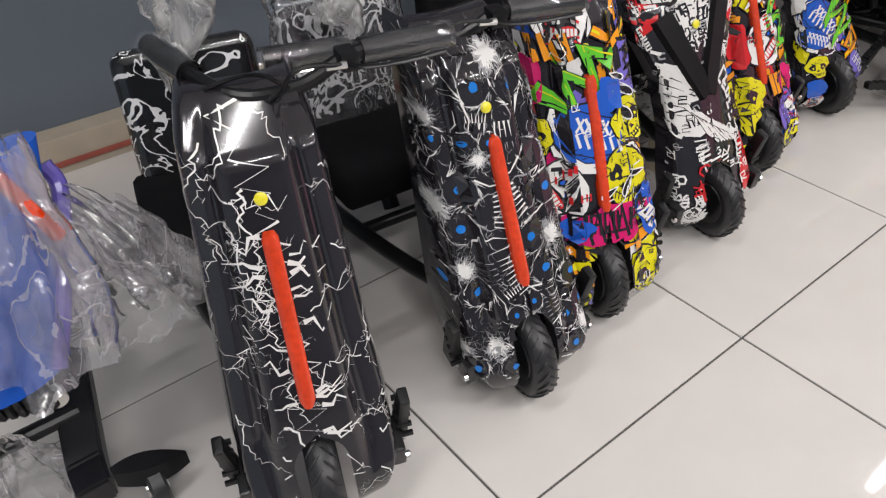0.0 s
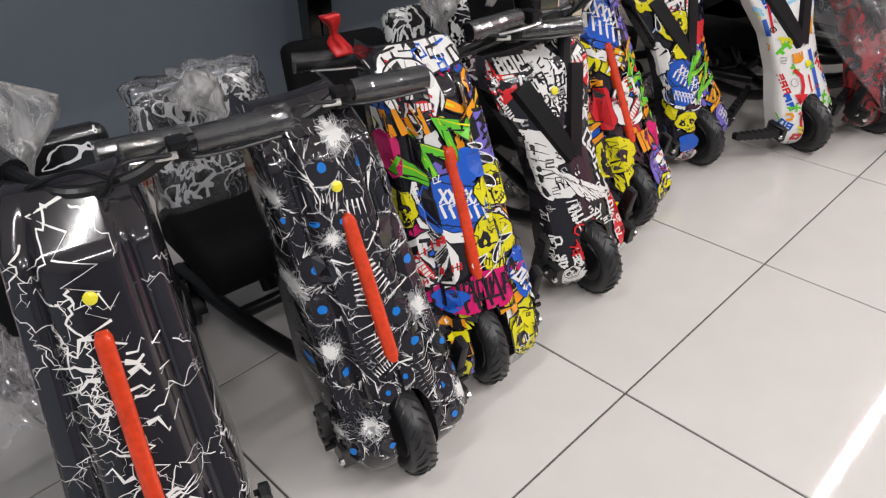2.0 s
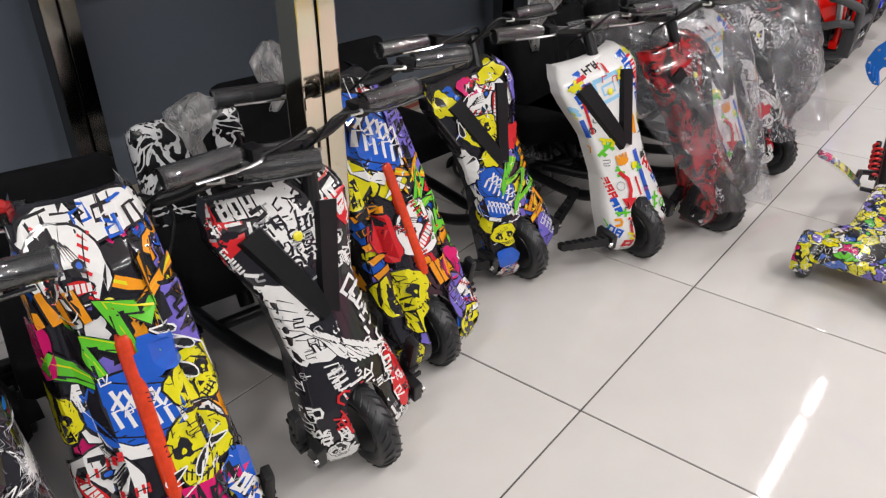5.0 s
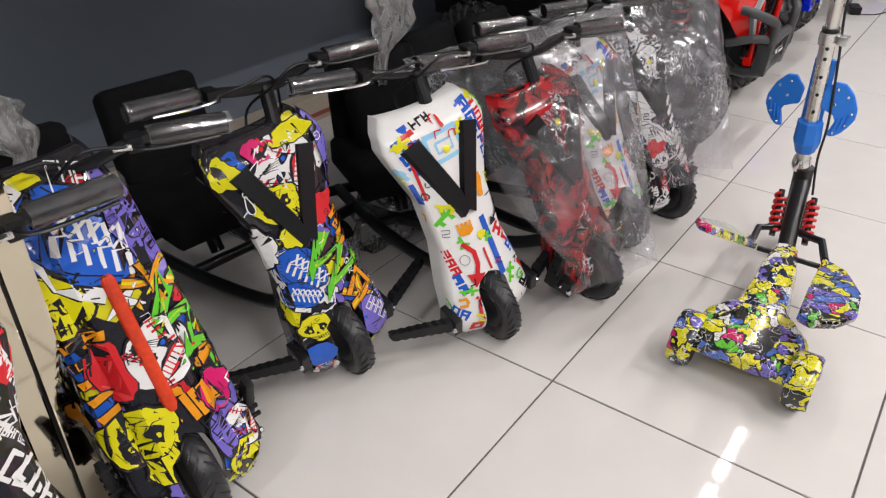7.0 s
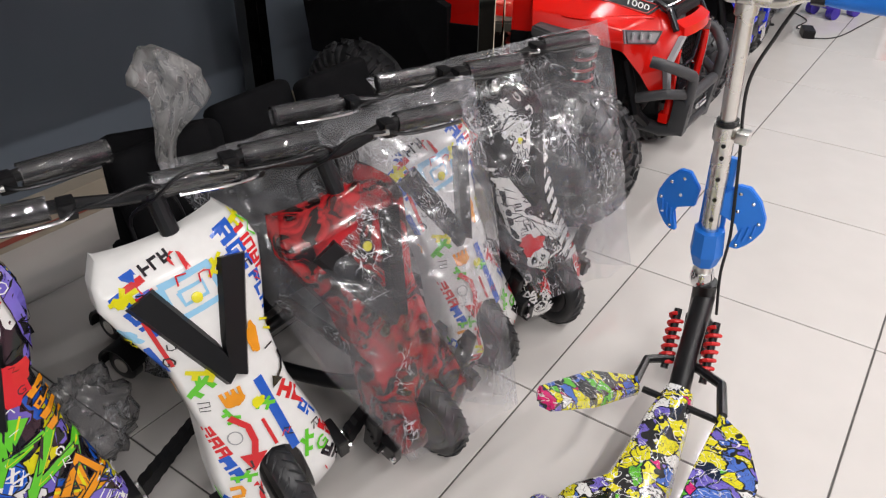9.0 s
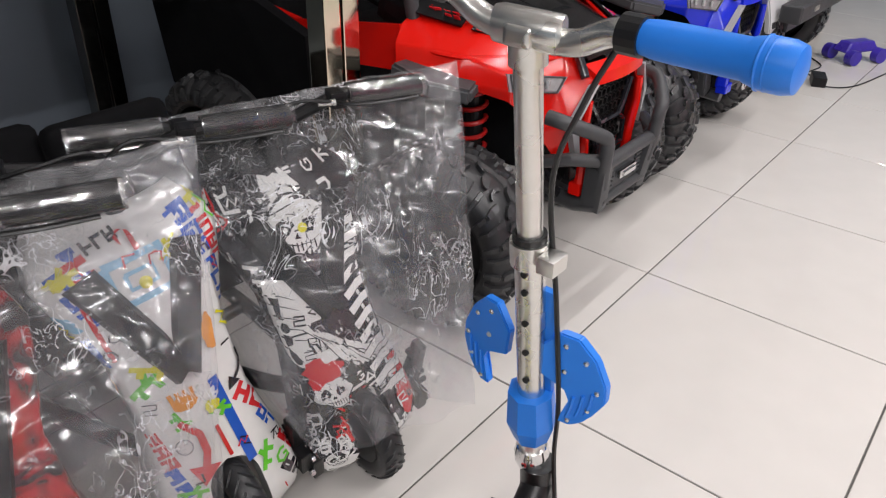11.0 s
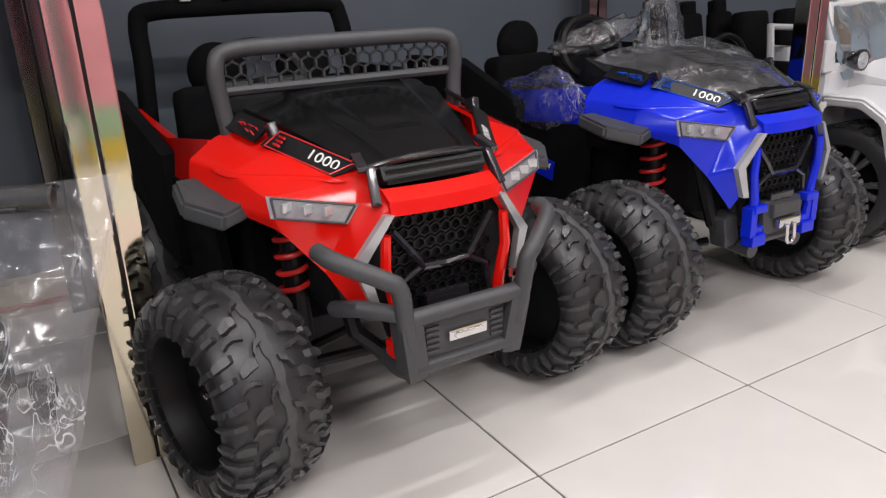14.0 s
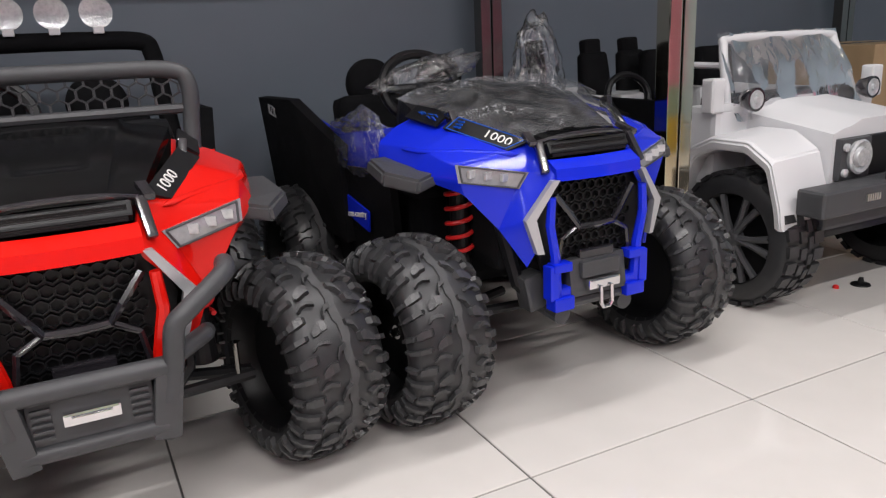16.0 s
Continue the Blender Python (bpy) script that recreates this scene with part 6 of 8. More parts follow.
        for s in (-1, 1):
            bl = B()
            box(bl, (0.045, 0.03, 0.020), (s * 0.098, -0.185, 0.350), 0.004)
            box(bl, (0.022, 0.03, 0.075), (s * 0.118, -0.182, 0.318), 0.004)
            box(bl, (0.05, 0.035, 0.03), (s * 0.095, -0.182, 0.270), 0.004)
            part("bumper_insert", bl, paint, bump)
        wn = box(B(), (0.082, 0.012, 0.022), (0, -0.206, 0.305), 0.004)
        tube(wn, [(-0.014, -0.215, 0.300), (-0.014, -0.217, 0.262), (-0.008, -0.217, 0.253), (0.008, -0.217, 0.253), (0.014, -0.217, 0.262), (0.014, -0.215, 0.300)], 0.0045, 8)
        part("tow_shackle", wn, CHROME, bump, "chrome tow shackle")
    if bars:
        # mesh rack over the bonnet
        rk = B()
        tube(rk, spline([(-0.250, 0.19, 0.60), (-0.258, 0.20, 0.68), (-0.262, 0.20, 0.755), (-0.235, 0.205, 0.785), (-0.12, 0.205, 0.790), (0.12, 0.205, 0.790), (0.235, 0.205, 0.785), (0.262, 0.20, 0.755), (0.258, 0.20, 0.68), (0.250, 0.19, 0.60)], 6), 0.0165, 12)
        tube(rk, [(-0.255, 0.205, 0.712), (0.255, 0.205, 0.712)], 0.010, 8)
        rack = smooth(part("light_rack", rk, PLASTIC_GREY, u))
        hm = B()
        R_ = 0.0165
        for j in range(3):
            for i in range(-8, 9):
                cx, cz = i * 0.0305 + (0.01525 if j % 2 else 0), 0.727 + j * 0.0235
                if abs(cx) > 0.245:
                    continue
                rings = []
                for rr, yy in ((1.0, 0.200), (1.0, 0.209), (0.86, 0.209), (0.86, 0.200)):
                    rings.append([Vector((cx + rr * R_ * 1.05 * math.sin(k * math.pi / 3), yy, cz + rr * R_ * math.cos(k * math.pi / 3))) for k in range(6)])
                rings.append(rings[0])
                ring_loft(hm, rings, True, False)
        tagged(part("hex_mesh", hm, PLASTIC_GREY, rack), kind="stuff")
        rb = B()
        tube(rb, spline([(-0.30, 0.80, 0.55), (-0.285, 0.83, 0.72), (-0.278, 0.86, 0.82), (-0.25, 0.865, 0.852), (-0.1, 0.865, 0.858), (0.1, 0.865, 0.858), (0.25, 0.865, 0.852), (0.278, 0.86, 0.82), (0.285, 0.83, 0.72), (0.30, 0.80, 0.55)], 6), 0.024, 12)
        roll = smooth(part("roll_bar", rb, FABRIC, u))
        for i in range(4):
            cx = -0.155 + 0.103 * i
            lm = B()
            lathe(lm, [(0.02, 0.005), (0.02, 0.036), (-0.008, 0.041), (-0.014, 0.040), (-0.012, 0.035), (-0.010, 0.002)], (cx, 0.855, 0.928), "y", 28)
            lo = smooth(part("roof_lamp", lm, CLEAR_LENS, roll, "round clear roof lamp"), 40)
            part("lamp_foot", box(B(), (0.026, 0.02, 0.018), (cx, 0.845, 0.884), 0.003), WHITE, lo)
    else:
        film = B()
        rows = []
        for i in range(25):
            f = i / 24
            row = []
            for j in range(37):
                g = -1 + j / 18
                yy, hw = -0.11 + 0.33 * f, 0.125 + 0.115 * f
                zz = 0.598 + 0.085 * f ** 0.8 + 0.030 * (1 - abs(g) ** 2.5) * (0.5 + 0.5 * f) + 0.012
                nz = noise.noise(Vector((g * 3, f * 4, 1))) * 0.008 + noise.noise(Vector((g * 11, f * 12, 5))) * 0.002
                row.append(Vector((g * hw * (1.12 + 0.1 * noise.noise(Vector((f * 6, g, 2)))), yy, zz + nz - 0.03 * max(0, abs(g) - 0.86))))
            rows.append(row)
        ring_loft(film, rows, False)
        smooth(part("bonnet_film", film, FILM, u, "loose clear film over the bonnet"), 180)
        wr = B()
        bmesh.ops.create_icosphere(wr, subdivisions=5, radius=1)
        for v in wr.verts:
            q = v.co.copy()
            q *= 1 + 0.22 * noise.noise(q * 3) + 0.08 * noise.noise(q * 9)
            v.co = Vector((-0.10 + q.x * 0.15, 0.40 + q.y * 0.06, 0.735 + q.z * 0.038 + q.x * 0.03))
        smooth(part("wheel_film", wr, FILM, u, "clear film bunched round the steering wheel"), 180)
        wr = B()
        bmesh.ops.create_icosphere(wr, subdivisions=5, radius=1)
        for v in wr.verts:
            q = v.co.copy()
            q *= 1 + 0.3 * noise.noise(q * 2.2 + Vector((5, 0, 0))) + 0.1 * noise.noise(q * 8)
            v.co = Vector((-0.305 + q.x * 0.045, 0.38 + q.y * 0.19, 0.570 + q.z * 0.080 * (1 + 0.5 * noise.noise(q * 1.5))))
        smooth(part("side_film", wr, FILM, u, "clear film over the door sill"), 180)
        text_mesh("RZR", 0.045, plane_m((-0.402, 0.86, 0.635), (0.0, -0.2, -0.02), (-0.05, 0, 1)), INK["s"], u, label="grey model letters")
        part("sill_plate", box(B(), (0.006, 0.17, 0.055), (-0.322, 0.40, 0.395), 0.002, (8, 0, 0)), paint, u)
        text_mesh("Cross-country", 0.026, plane_m((-0.3265, 0.40, 0.390), (0.0, -0.2, 0.03), (-0.03, 0, 1)), INK["w"], u, label="white script on the sill")
    return u


buggy(4.012, 0.80, RED, "1000", "red ride-on buggy with black bonnet, bull bar and mesh rack", True, 14)
buggy(5.013, 0.848, BLUE, "1000", "blue ride-on buggy with film-wrapped bonnet and steering wheel", False, 8)


# ---- white ride-on jeep ----
def jeep(x, y):
    u = thing("ride_on_jeep", pose(x, y, 0), "white ride-on jeep with film-wrapped windscreen and round headlights", "ride-on car")
    hood = B()
    rows = []
    for i in range(9):
        f = i / 8
        yy = -0.17 + 0.31 * f
        row = []
        for j in range(13):
            g = -1 + j / 6
            row.append(Vector((g * 0.235, yy, 0.512 + 0.045 * f + 0.022 * (1 - g ** 4) + (0.012 if abs(g) < 0.6 else 0))))
        row += [Vector((0.235, yy, 0.36)), Vector((-0.235, yy, 0.36))]
        rows.append(row)
    ring_loft(hood, rows)
    smooth(part("bonnet", hood, WHITE, u), 35)
    for s in (-1, 1):
        fd = B()
        rows = []
        arc = [(0.27, 0.25), (0.235, 0.34), (0.17, 0.465), (0.08, 0.505), (-0.05, 0.505), (-0.135, 0.455), (-0.175, 0.33), (-0.185, 0.27)]
        for yy, zz in arc:
            cy, cz = 0.045, 0.22
            k = 0.86
            yi, zi = cy + (yy - cy) * k, cz + (zz - cz) * k
            rows.append([Vector((s * 0.235, yy, zz + 0.012)), Vector((s * 0.43, yy, zz)), Vector((s * 0.44, yy, zz - 0.012)), Vector((s * 0.43, yi, zi)), Vector((s * 0.235, yi, zi))])
        ring_loft(fd, rows)
        bmesh.ops.bevel(fd, geom=fd.edges[:], offset=0.006, segments=2, affect="EDGES")
        smooth(part("fender", fd, WHITE, u), 35)
        part("sill", box(B(), (0.06, 0.45, 0.05), (s * 0.37, 0.47, 0.27), 0.012), WHITE, u)
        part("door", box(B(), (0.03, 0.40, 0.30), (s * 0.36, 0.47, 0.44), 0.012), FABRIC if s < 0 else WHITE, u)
        part("mirror", box(B(), (0.055, 0.05, 0.105), (s * 0.375, 0.14, 0.615), 0.014, seg=3), WHITE, u)
        part("mirror_arm", box(B(), (0.06, 0.03, 0.03), (s * 0.33, 0.14, 0.575), 0.008), WHITE, u)
        part("body_side", box(B(), (0.15, 0.13, 0.24), (s * 0.30, 0.19, 0.46), 0.02), WHITE, u)
        # wheels
        m = (s * 0.352, 0.0, 0.205)
        w, r = 0.15, 0.205
        ty = smooth(part("tyre", lathe(B(), [(a * w, k * r) for a, k in ((-0.5, 0.68), (-0.5, 0.86), (-0.42, 0.95), (-0.2, 0.965), (0.2, 0.965), (0.42, 0.95), (0.5, 0.86), (0.5, 0.68))], m, n=56), RUBBER, u), 35)
        tr = B()
        for k in range(26):
            t = 2 * math.pi * k / 26
            for a, wd, dt in ((-0.34, 0.26, 0.0), (0.34, 0.26, 0.1), (-0.07, 0.16, 0.06), (0.12, 0.12, 0.16)):
                q = t + dt
                c = (m[0] + a * w, m[1] + 0.975 * r * math.cos(q), m[2] + 0.975 * r * math.sin(q))
                box(tr, (wd * w, 0.033, 0.012), c, 0, (math.degrees(q) - 90, 0, 0))
        tagged(part("tread", tr, RUBBER, ty), kind="stuff")
        rim = B()
        lathe(rim, [(s * w * a, r * k) for a, k in ((0.46, 0.66), (0.5, 0.70), (0.4, 0.64), (0.05, 0.60), (0.05, 0.03))], m, n=40)
        rm = smooth(part("rim", rim, PLASTIC, u), 30)
        sp = B()
        for k in range(6):
            t = 2 * math.pi * k / 6
            for dt in (-0.12, 0.12):
                pts = [(m[0] + s * w * 0.42, m[1] + rr * math.cos(t + dt * dd), m[2] + rr * math.sin(t + dt * dd)) for rr, dd in ((0.02, 0.3), (0.07, 1.0), (0.135, 1.5))]
                tube(sp, pts, [0.012, 0.010, 0.012], 6)
        lathe(sp, [(s * w * 0.30, 0.03), (s * w * 0.47, 0.028), (s * w * 0.5, 0.018), (s * w * 0.5, 0.002)], m, n=20)
        part("spoke", sp, PLASTIC_GREY, rm)
        # headlights and spot lamps
        hb = part("headlight_housing", box(B(), (0.135, 0.03, 0.12), (s * 0.155, -0.175, 0.438), 0.012), PLASTIC_GREY, u)
        hl = B()
        lathe(hl, [(0.02, 0.005), (0.0, 0.048), (-0.012, 0.050), (-0.016, 0.044), (-0.010, 0.030), (-0.020, 0.026), (-0.022, 0.003)], (s * 0.148, -0.188, 0.443), "y", 32)
        smooth(part("headlight", hl, CLEAR_LENS, hb, "round clear headlight"), 40)
        for dz in (-0.045, 0.045):
            part("marker_lamp", lathe(B(), [(0.0, 0.012), (-0.008, 0.012), (-0.012, 0.002)], (s * 0.205, -0.19, 0.438 + dz * 0.8), "y", 14), CLEAR_LENS, hb)
        lp = B()
        lathe(lp, [(0.05, 0.006), (0.035, 0.025), (0.0, 0.036), (-0.012, 0.036), (-0.012, 0.030)], (s * 0.275, 0.075, 0.600), "y", 28)
        sl = smooth(part("spot_lamp", lp, GLOSS_BLACK, u), 40)
        ll = B()
        lathe(ll, [(-0.008, 0.030), (-0.013, 0.028), (-0.011, 0.012), (-0.018, 0.010), (-0.018, 0.001)], (s * 0.275, 0.075, 0.600), "y", 24)
        part("lens", ll, CLEAR_LENS, sl, "clear lens")
    part("grille", box(B(), (0.20, 0.03, 0.12), (0, -0.165, 0.438), 0.008), PLASTIC, u)
    bp = box(B(), (0.80, 0.09, 0.075), (0, -0.235, 0.345), 0.016, (0, 0, 0), 3)
    for s in (-1, 1):
        tube(bp, spline([(s * 0.10, -0.26, 0.37), (s * 0.10, -0.27, 0.47), (s * 0.06, -0.27, 0.50), (0, -0.27, 0.505)], 5), 0.016, 10)
    box(bp, (0.6, 0.10, 0.10), (0, -0.16, 0.30), 0.01)
    bo = part("bumper", bp, PLASTIC_GREY, u)
    for s in (-1, 1):
        for k in range(6):
            part("vent_bar", box(B(), (0.006, 0.006, 0.020), (s * 0.20 + k * 0.010 - 0.025, -0.282, 0.348), 0.001), ALU, bo, "light vent bar")
    part("chassis", box(B(), (0.44, 1.1, 0.16), (0, 0.40, 0.28), 0.02), PLASTIC, u)
    part("rear_body", box(B(), (0.66, 0.5, 0.30), (0, 0.86, 0.45), 0.03), WHITE, u)
    # windscreen frame in film
    ws = B()
    tube(ws, spline([(-0.285, 0.16, 0.53), (-0.275, 0.19, 0.66), (-0.262, 0.215, 0.755), (-0.235, 0.222, 0.776), (0, 0.222, 0.780), (0.235, 0.222, 0.776), (0.262, 0.215, 0.755), (0.275, 0.19, 0.66), (0.285, 0.16, 0.53)], 6), 0.014, 10)
    wf = smooth(part("windscreen_frame", ws, WHITE, u))
    fm = B()
    rows = []
    for i in range(31):
        f = i / 30
        row = []
        for j in range(41):
            g = -1 + j / 20
            yy = 0.11 + 0.115 * f
            bulge = 0.03 * (1 - g * g) * math.sin(f * math.pi)
            nz = 0.012 * noise.noise(Vector((g * 3, f * 3, 9))) + 0.003 * noise.noise(Vector((g * 9, f * 9, 3)))
            row.append(Vector((g * (0.30 - 0.02 * f), yy - bulge + nz, 0.535 + 0.26 * f + 0.014 * noise.noise(Vector((g * 5, f * 2, 4))))))
        rows.append(row)
    ring_loft(fm, rows, False)
    smooth(part("windscreen_film", fm, FILM, wf, "crumpled clear film over the windscreen"), 180)
    part("dashboard", box(B(), (0.50, 0.10, 0.10), (0, 0.27, 0.55), 0.03), PLASTIC, u)
    for s in (-1, 1):
        smooth(part("seat_back", box(B(), (0.20, 0.08, 0.30), (s * 0.13, 0.62, 0.60), 0.035, (-8, 0, 0), 3, 0.85), FABRIC, u), 60)
    text_mesh("60", 0.05, plane_m((-0.376, 0.36, 0.33), (0, -1, 0), (0, 0, 1)), INK["w"], u, label="white door digits")
    return u


jeep(6.186, 0.975)


def back_car(x, y):
    """A black and white toy car parked behind, partly hidden."""
    u = thing("ride_on_car", pose(x, y, 0), "black and white ride-on car with tall black seats by the wall", "ride-on car")
    part("body", box(B(), (0.52, 0.62, 0.22), (0, 0.0, 0.36), 0.05, seg=3), PLASTIC, u)
    for s in (-1, 1):
        st = smooth(part("seat_back", box(B(), (0.15, 0.07, 0.26), (s * 0.09, 0.10, 0.62), 0.035, (-8, 0, 0), 3, 0.8), FABRIC, u), 60)
        part("headrest", box(B(), (0.075, 0.05, 0.06), (s * 0.09, 0.13, 0.765), 0.02, (-8, 0, 0), 3), FABRIC, st)
        part("side_pod", box(B(), (0.07, 0.20, 0.10), (s * 0.24, -0.05, 0.56), 0.02, (0, 0, 0), 2, 0.8), WHITE, u)
        for yy in (-0.2, 0.22):
            part("wheel", lathe(B(), [(-0.04, 0.05), (-0.04, 0.12), (-0.03, 0.135), (0.03, 0.135), (0.04, 0.12), (0.04, 0.05)], (s * 0.27, yy, 0.134), n=32), RUBBER, u)
    fr = B()
    tube(fr, [(-0.02, -0.24, 0.48), (0.0, -0.20, 0.70), (0.26, -0.20, 0.68), (0.27, -0.24, 0.48)], 0.015, 8)
    part("windscreen_frame", fr, WHITE, u)
    sw = B()
    tube(sw, [(-0.1 + 0.09 * math.cos(t), -0.10 + 0.02 * math.sin(t), 0.60 + 0.07 * math.sin(t)) for t in np.linspace(0, 6.283, 25)], 0.012, 8, False)
    part("steering_wheel", sw, PLASTIC, u)
    return u


back_car(5.93, 1.62)
wr = B()
tube(wr, spline([(0, 0, 0.0), (0.0, 0.0, 0.28), (0.01, 0.0, 0.60), (-0.01, 0.0, 0.80)], 6), [0.055] * 8 + [0.05] * 6 + [0.03] * 5, 16)
sb = thing("wrapped_roll", pose(5.43, 1.50, 0.0), "black upright part bundled in crumpled clear plastic film", "packaging")
part("core", wr, FABRIC, sb)
fl = B()
bmesh.ops.create_icosphere(fl, subdivisions=5, radius=1)
for v in fl.verts:
    q = v.co.copy()
    k = 1 + 0.3 * noise.noise(q * 2.5 + Vector((9, 0, 0))) + 0.1 * noise.noise(q * 9)
    wd = 0.075 + 0.075 * max(0.0, -q.z)
    v.co = Vector((q.x * wd * k, q.y * wd * 0.8 * k, 0.72 + q.z * 0.15 * k))
smooth(part("wrap", fl, FILM, sb, "crumpled clear film"), 180)


# ---- three-wheel kick scooter ----
def graffiti_cells():
    """Printed patchwork: bold flat colour fields with black outlines."""
    m = mat("graffiti_patch_print", (0.5, 0.5, 0.1), 0.2, coat=0.8)
    nt = m.node_tree
    b = nt.nodes["Principled BSDF"]
    tc = nt.nodes.new("ShaderNodeTexCoord")
    wp = nt.nodes.new("ShaderNodeTexNoise")
    wp.inputs["Scale"].default_value = 22
    nt.links.new(tc.outputs["Object"], wp.inputs["Vector"])
    ad = nt.nodes.new("ShaderNodeMixRGB")
    ad.blend_type = "ADD"
    ad.inputs[0].default_value = 0.075
    nt.links.new(tc.outputs["Object"], ad.inputs[1])
    nt.links.new(wp.outputs["Color"], ad.inputs[2])
    v1 = nt.nodes.new("ShaderNodeTexVoronoi")
    v1.inputs["Scale"].default_value = 30
    v2 = nt.nodes.new("ShaderNodeTexVoronoi")
    v2.feature = "DISTANCE_TO_EDGE"
    v2.inputs["Scale"].default_value = 30
    for v in (v1, v2):
        nt.links.new(ad.outputs[0], v.inputs["Vector"])
    r = nt.nodes.new("ShaderNodeValToRGB")
    r.color_ramp.interpolation = "CONSTANT"
    cols = [(0.0, (0.72, 0.66, 0.01)), (0.26, (0.01, 0.01, 0.01)), (0.40, (0.17, 0.13, 0.52)), (0.52, (0.72, 0.66, 0.01)), (0.64, (0.78, 0.77, 0.75)), (0.72, (0.07, 0.16, 0.55)), (0.83, (0.62, 0.01, 0.14)), (0.93, (0.12, 0.5, 0.03))]
    r.color_ramp.elements[0].color = (*cols[0][1], 1)
    r.color_ramp.elements[1].position, r.color_ramp.elements[1].color = cols[1][0], (*cols[1][1], 1)
    for p, c in cols[2:]:
        e = r.color_ramp.elements.new(p)
        e.color = (*c, 1)
    sep = nt.nodes.new("ShaderNodeSeparateColor")
    nt.links.new(v1.outputs["Color"], sep.inputs[0])
    nt.links.new(sep.outputs[0], r.inputs[0])
    gt = nt.nodes.new("ShaderNodeMath")
    gt.operation = "GREATER_THAN"
    gt.inputs[1].default_value = 0.055
    nt.links.new(v2.outputs["Distance"], gt.inputs[0])
    wv = nt.nodes.new("ShaderNodeTexNoise")
    wv.inputs["Scale"].default_value, wv.inputs["Distortion"].default_value = 46, 2.2
    nt.links.new(tc.outputs["Object"], wv.inputs["Vector"])
    ln = nt.nodes.new("ShaderNodeMath")
    ln.operation = "COMPARE"
    ln.inputs[1].default_value, ln.inputs[2].default_value = 0.5, 0.012
    nt.links.new(wv.outputs["Fac"], ln.inputs[0])
    sb_ = nt.nodes.new("ShaderNodeMath")
    sb_.operation, sb_.use_clamp = "SUBTRACT", True
    nt.links.new(gt.outputs[0], sb_.inputs[0])
    nt.links.new(ln.outputs[0], sb_.inputs[1])
    mx = nt.nodes.new("ShaderNodeMix")
    mx.data_type = "RGBA"
    mx.inputs[6].default_value = (0.008, 0.008, 0.009, 1)
    nt.links.new(sb_.outputs[0], mx.inputs[0])
    nt.links.new(r.outputs[0], mx.inputs[7])
    wl = nt.nodes.new("ShaderNodeTexNoise")
    wl.inputs["Scale"].default_value, wl.inputs["Distortion"].default_value = 19, 1.8
    nt.links.new(tc.outputs["Object"], wl.inputs["Vector"])
    wc = nt.nodes.new("ShaderNodeMath")
    wc.operation = "COMPARE"
    wc.inputs[1].default_value, wc.inputs[2].default_value = 0.47, 0.009
    nt.links.new(wl.outputs["Fac"], wc.inputs[0])
    mw = nt.nodes.new("ShaderNodeMix")
    mw.data_type = "RGBA"
    mw.inputs[7].default_value = (0.74, 0.73, 0.71, 1)
    nt.links.new(wc.outputs[0], mw.inputs[0])
    nt.links.new(mx.outputs[2], mw.inputs[6])
    nt.links.new(mw.outputs[2], b.inputs["Base Color"])
    return m


GRAF = graffiti_cells()


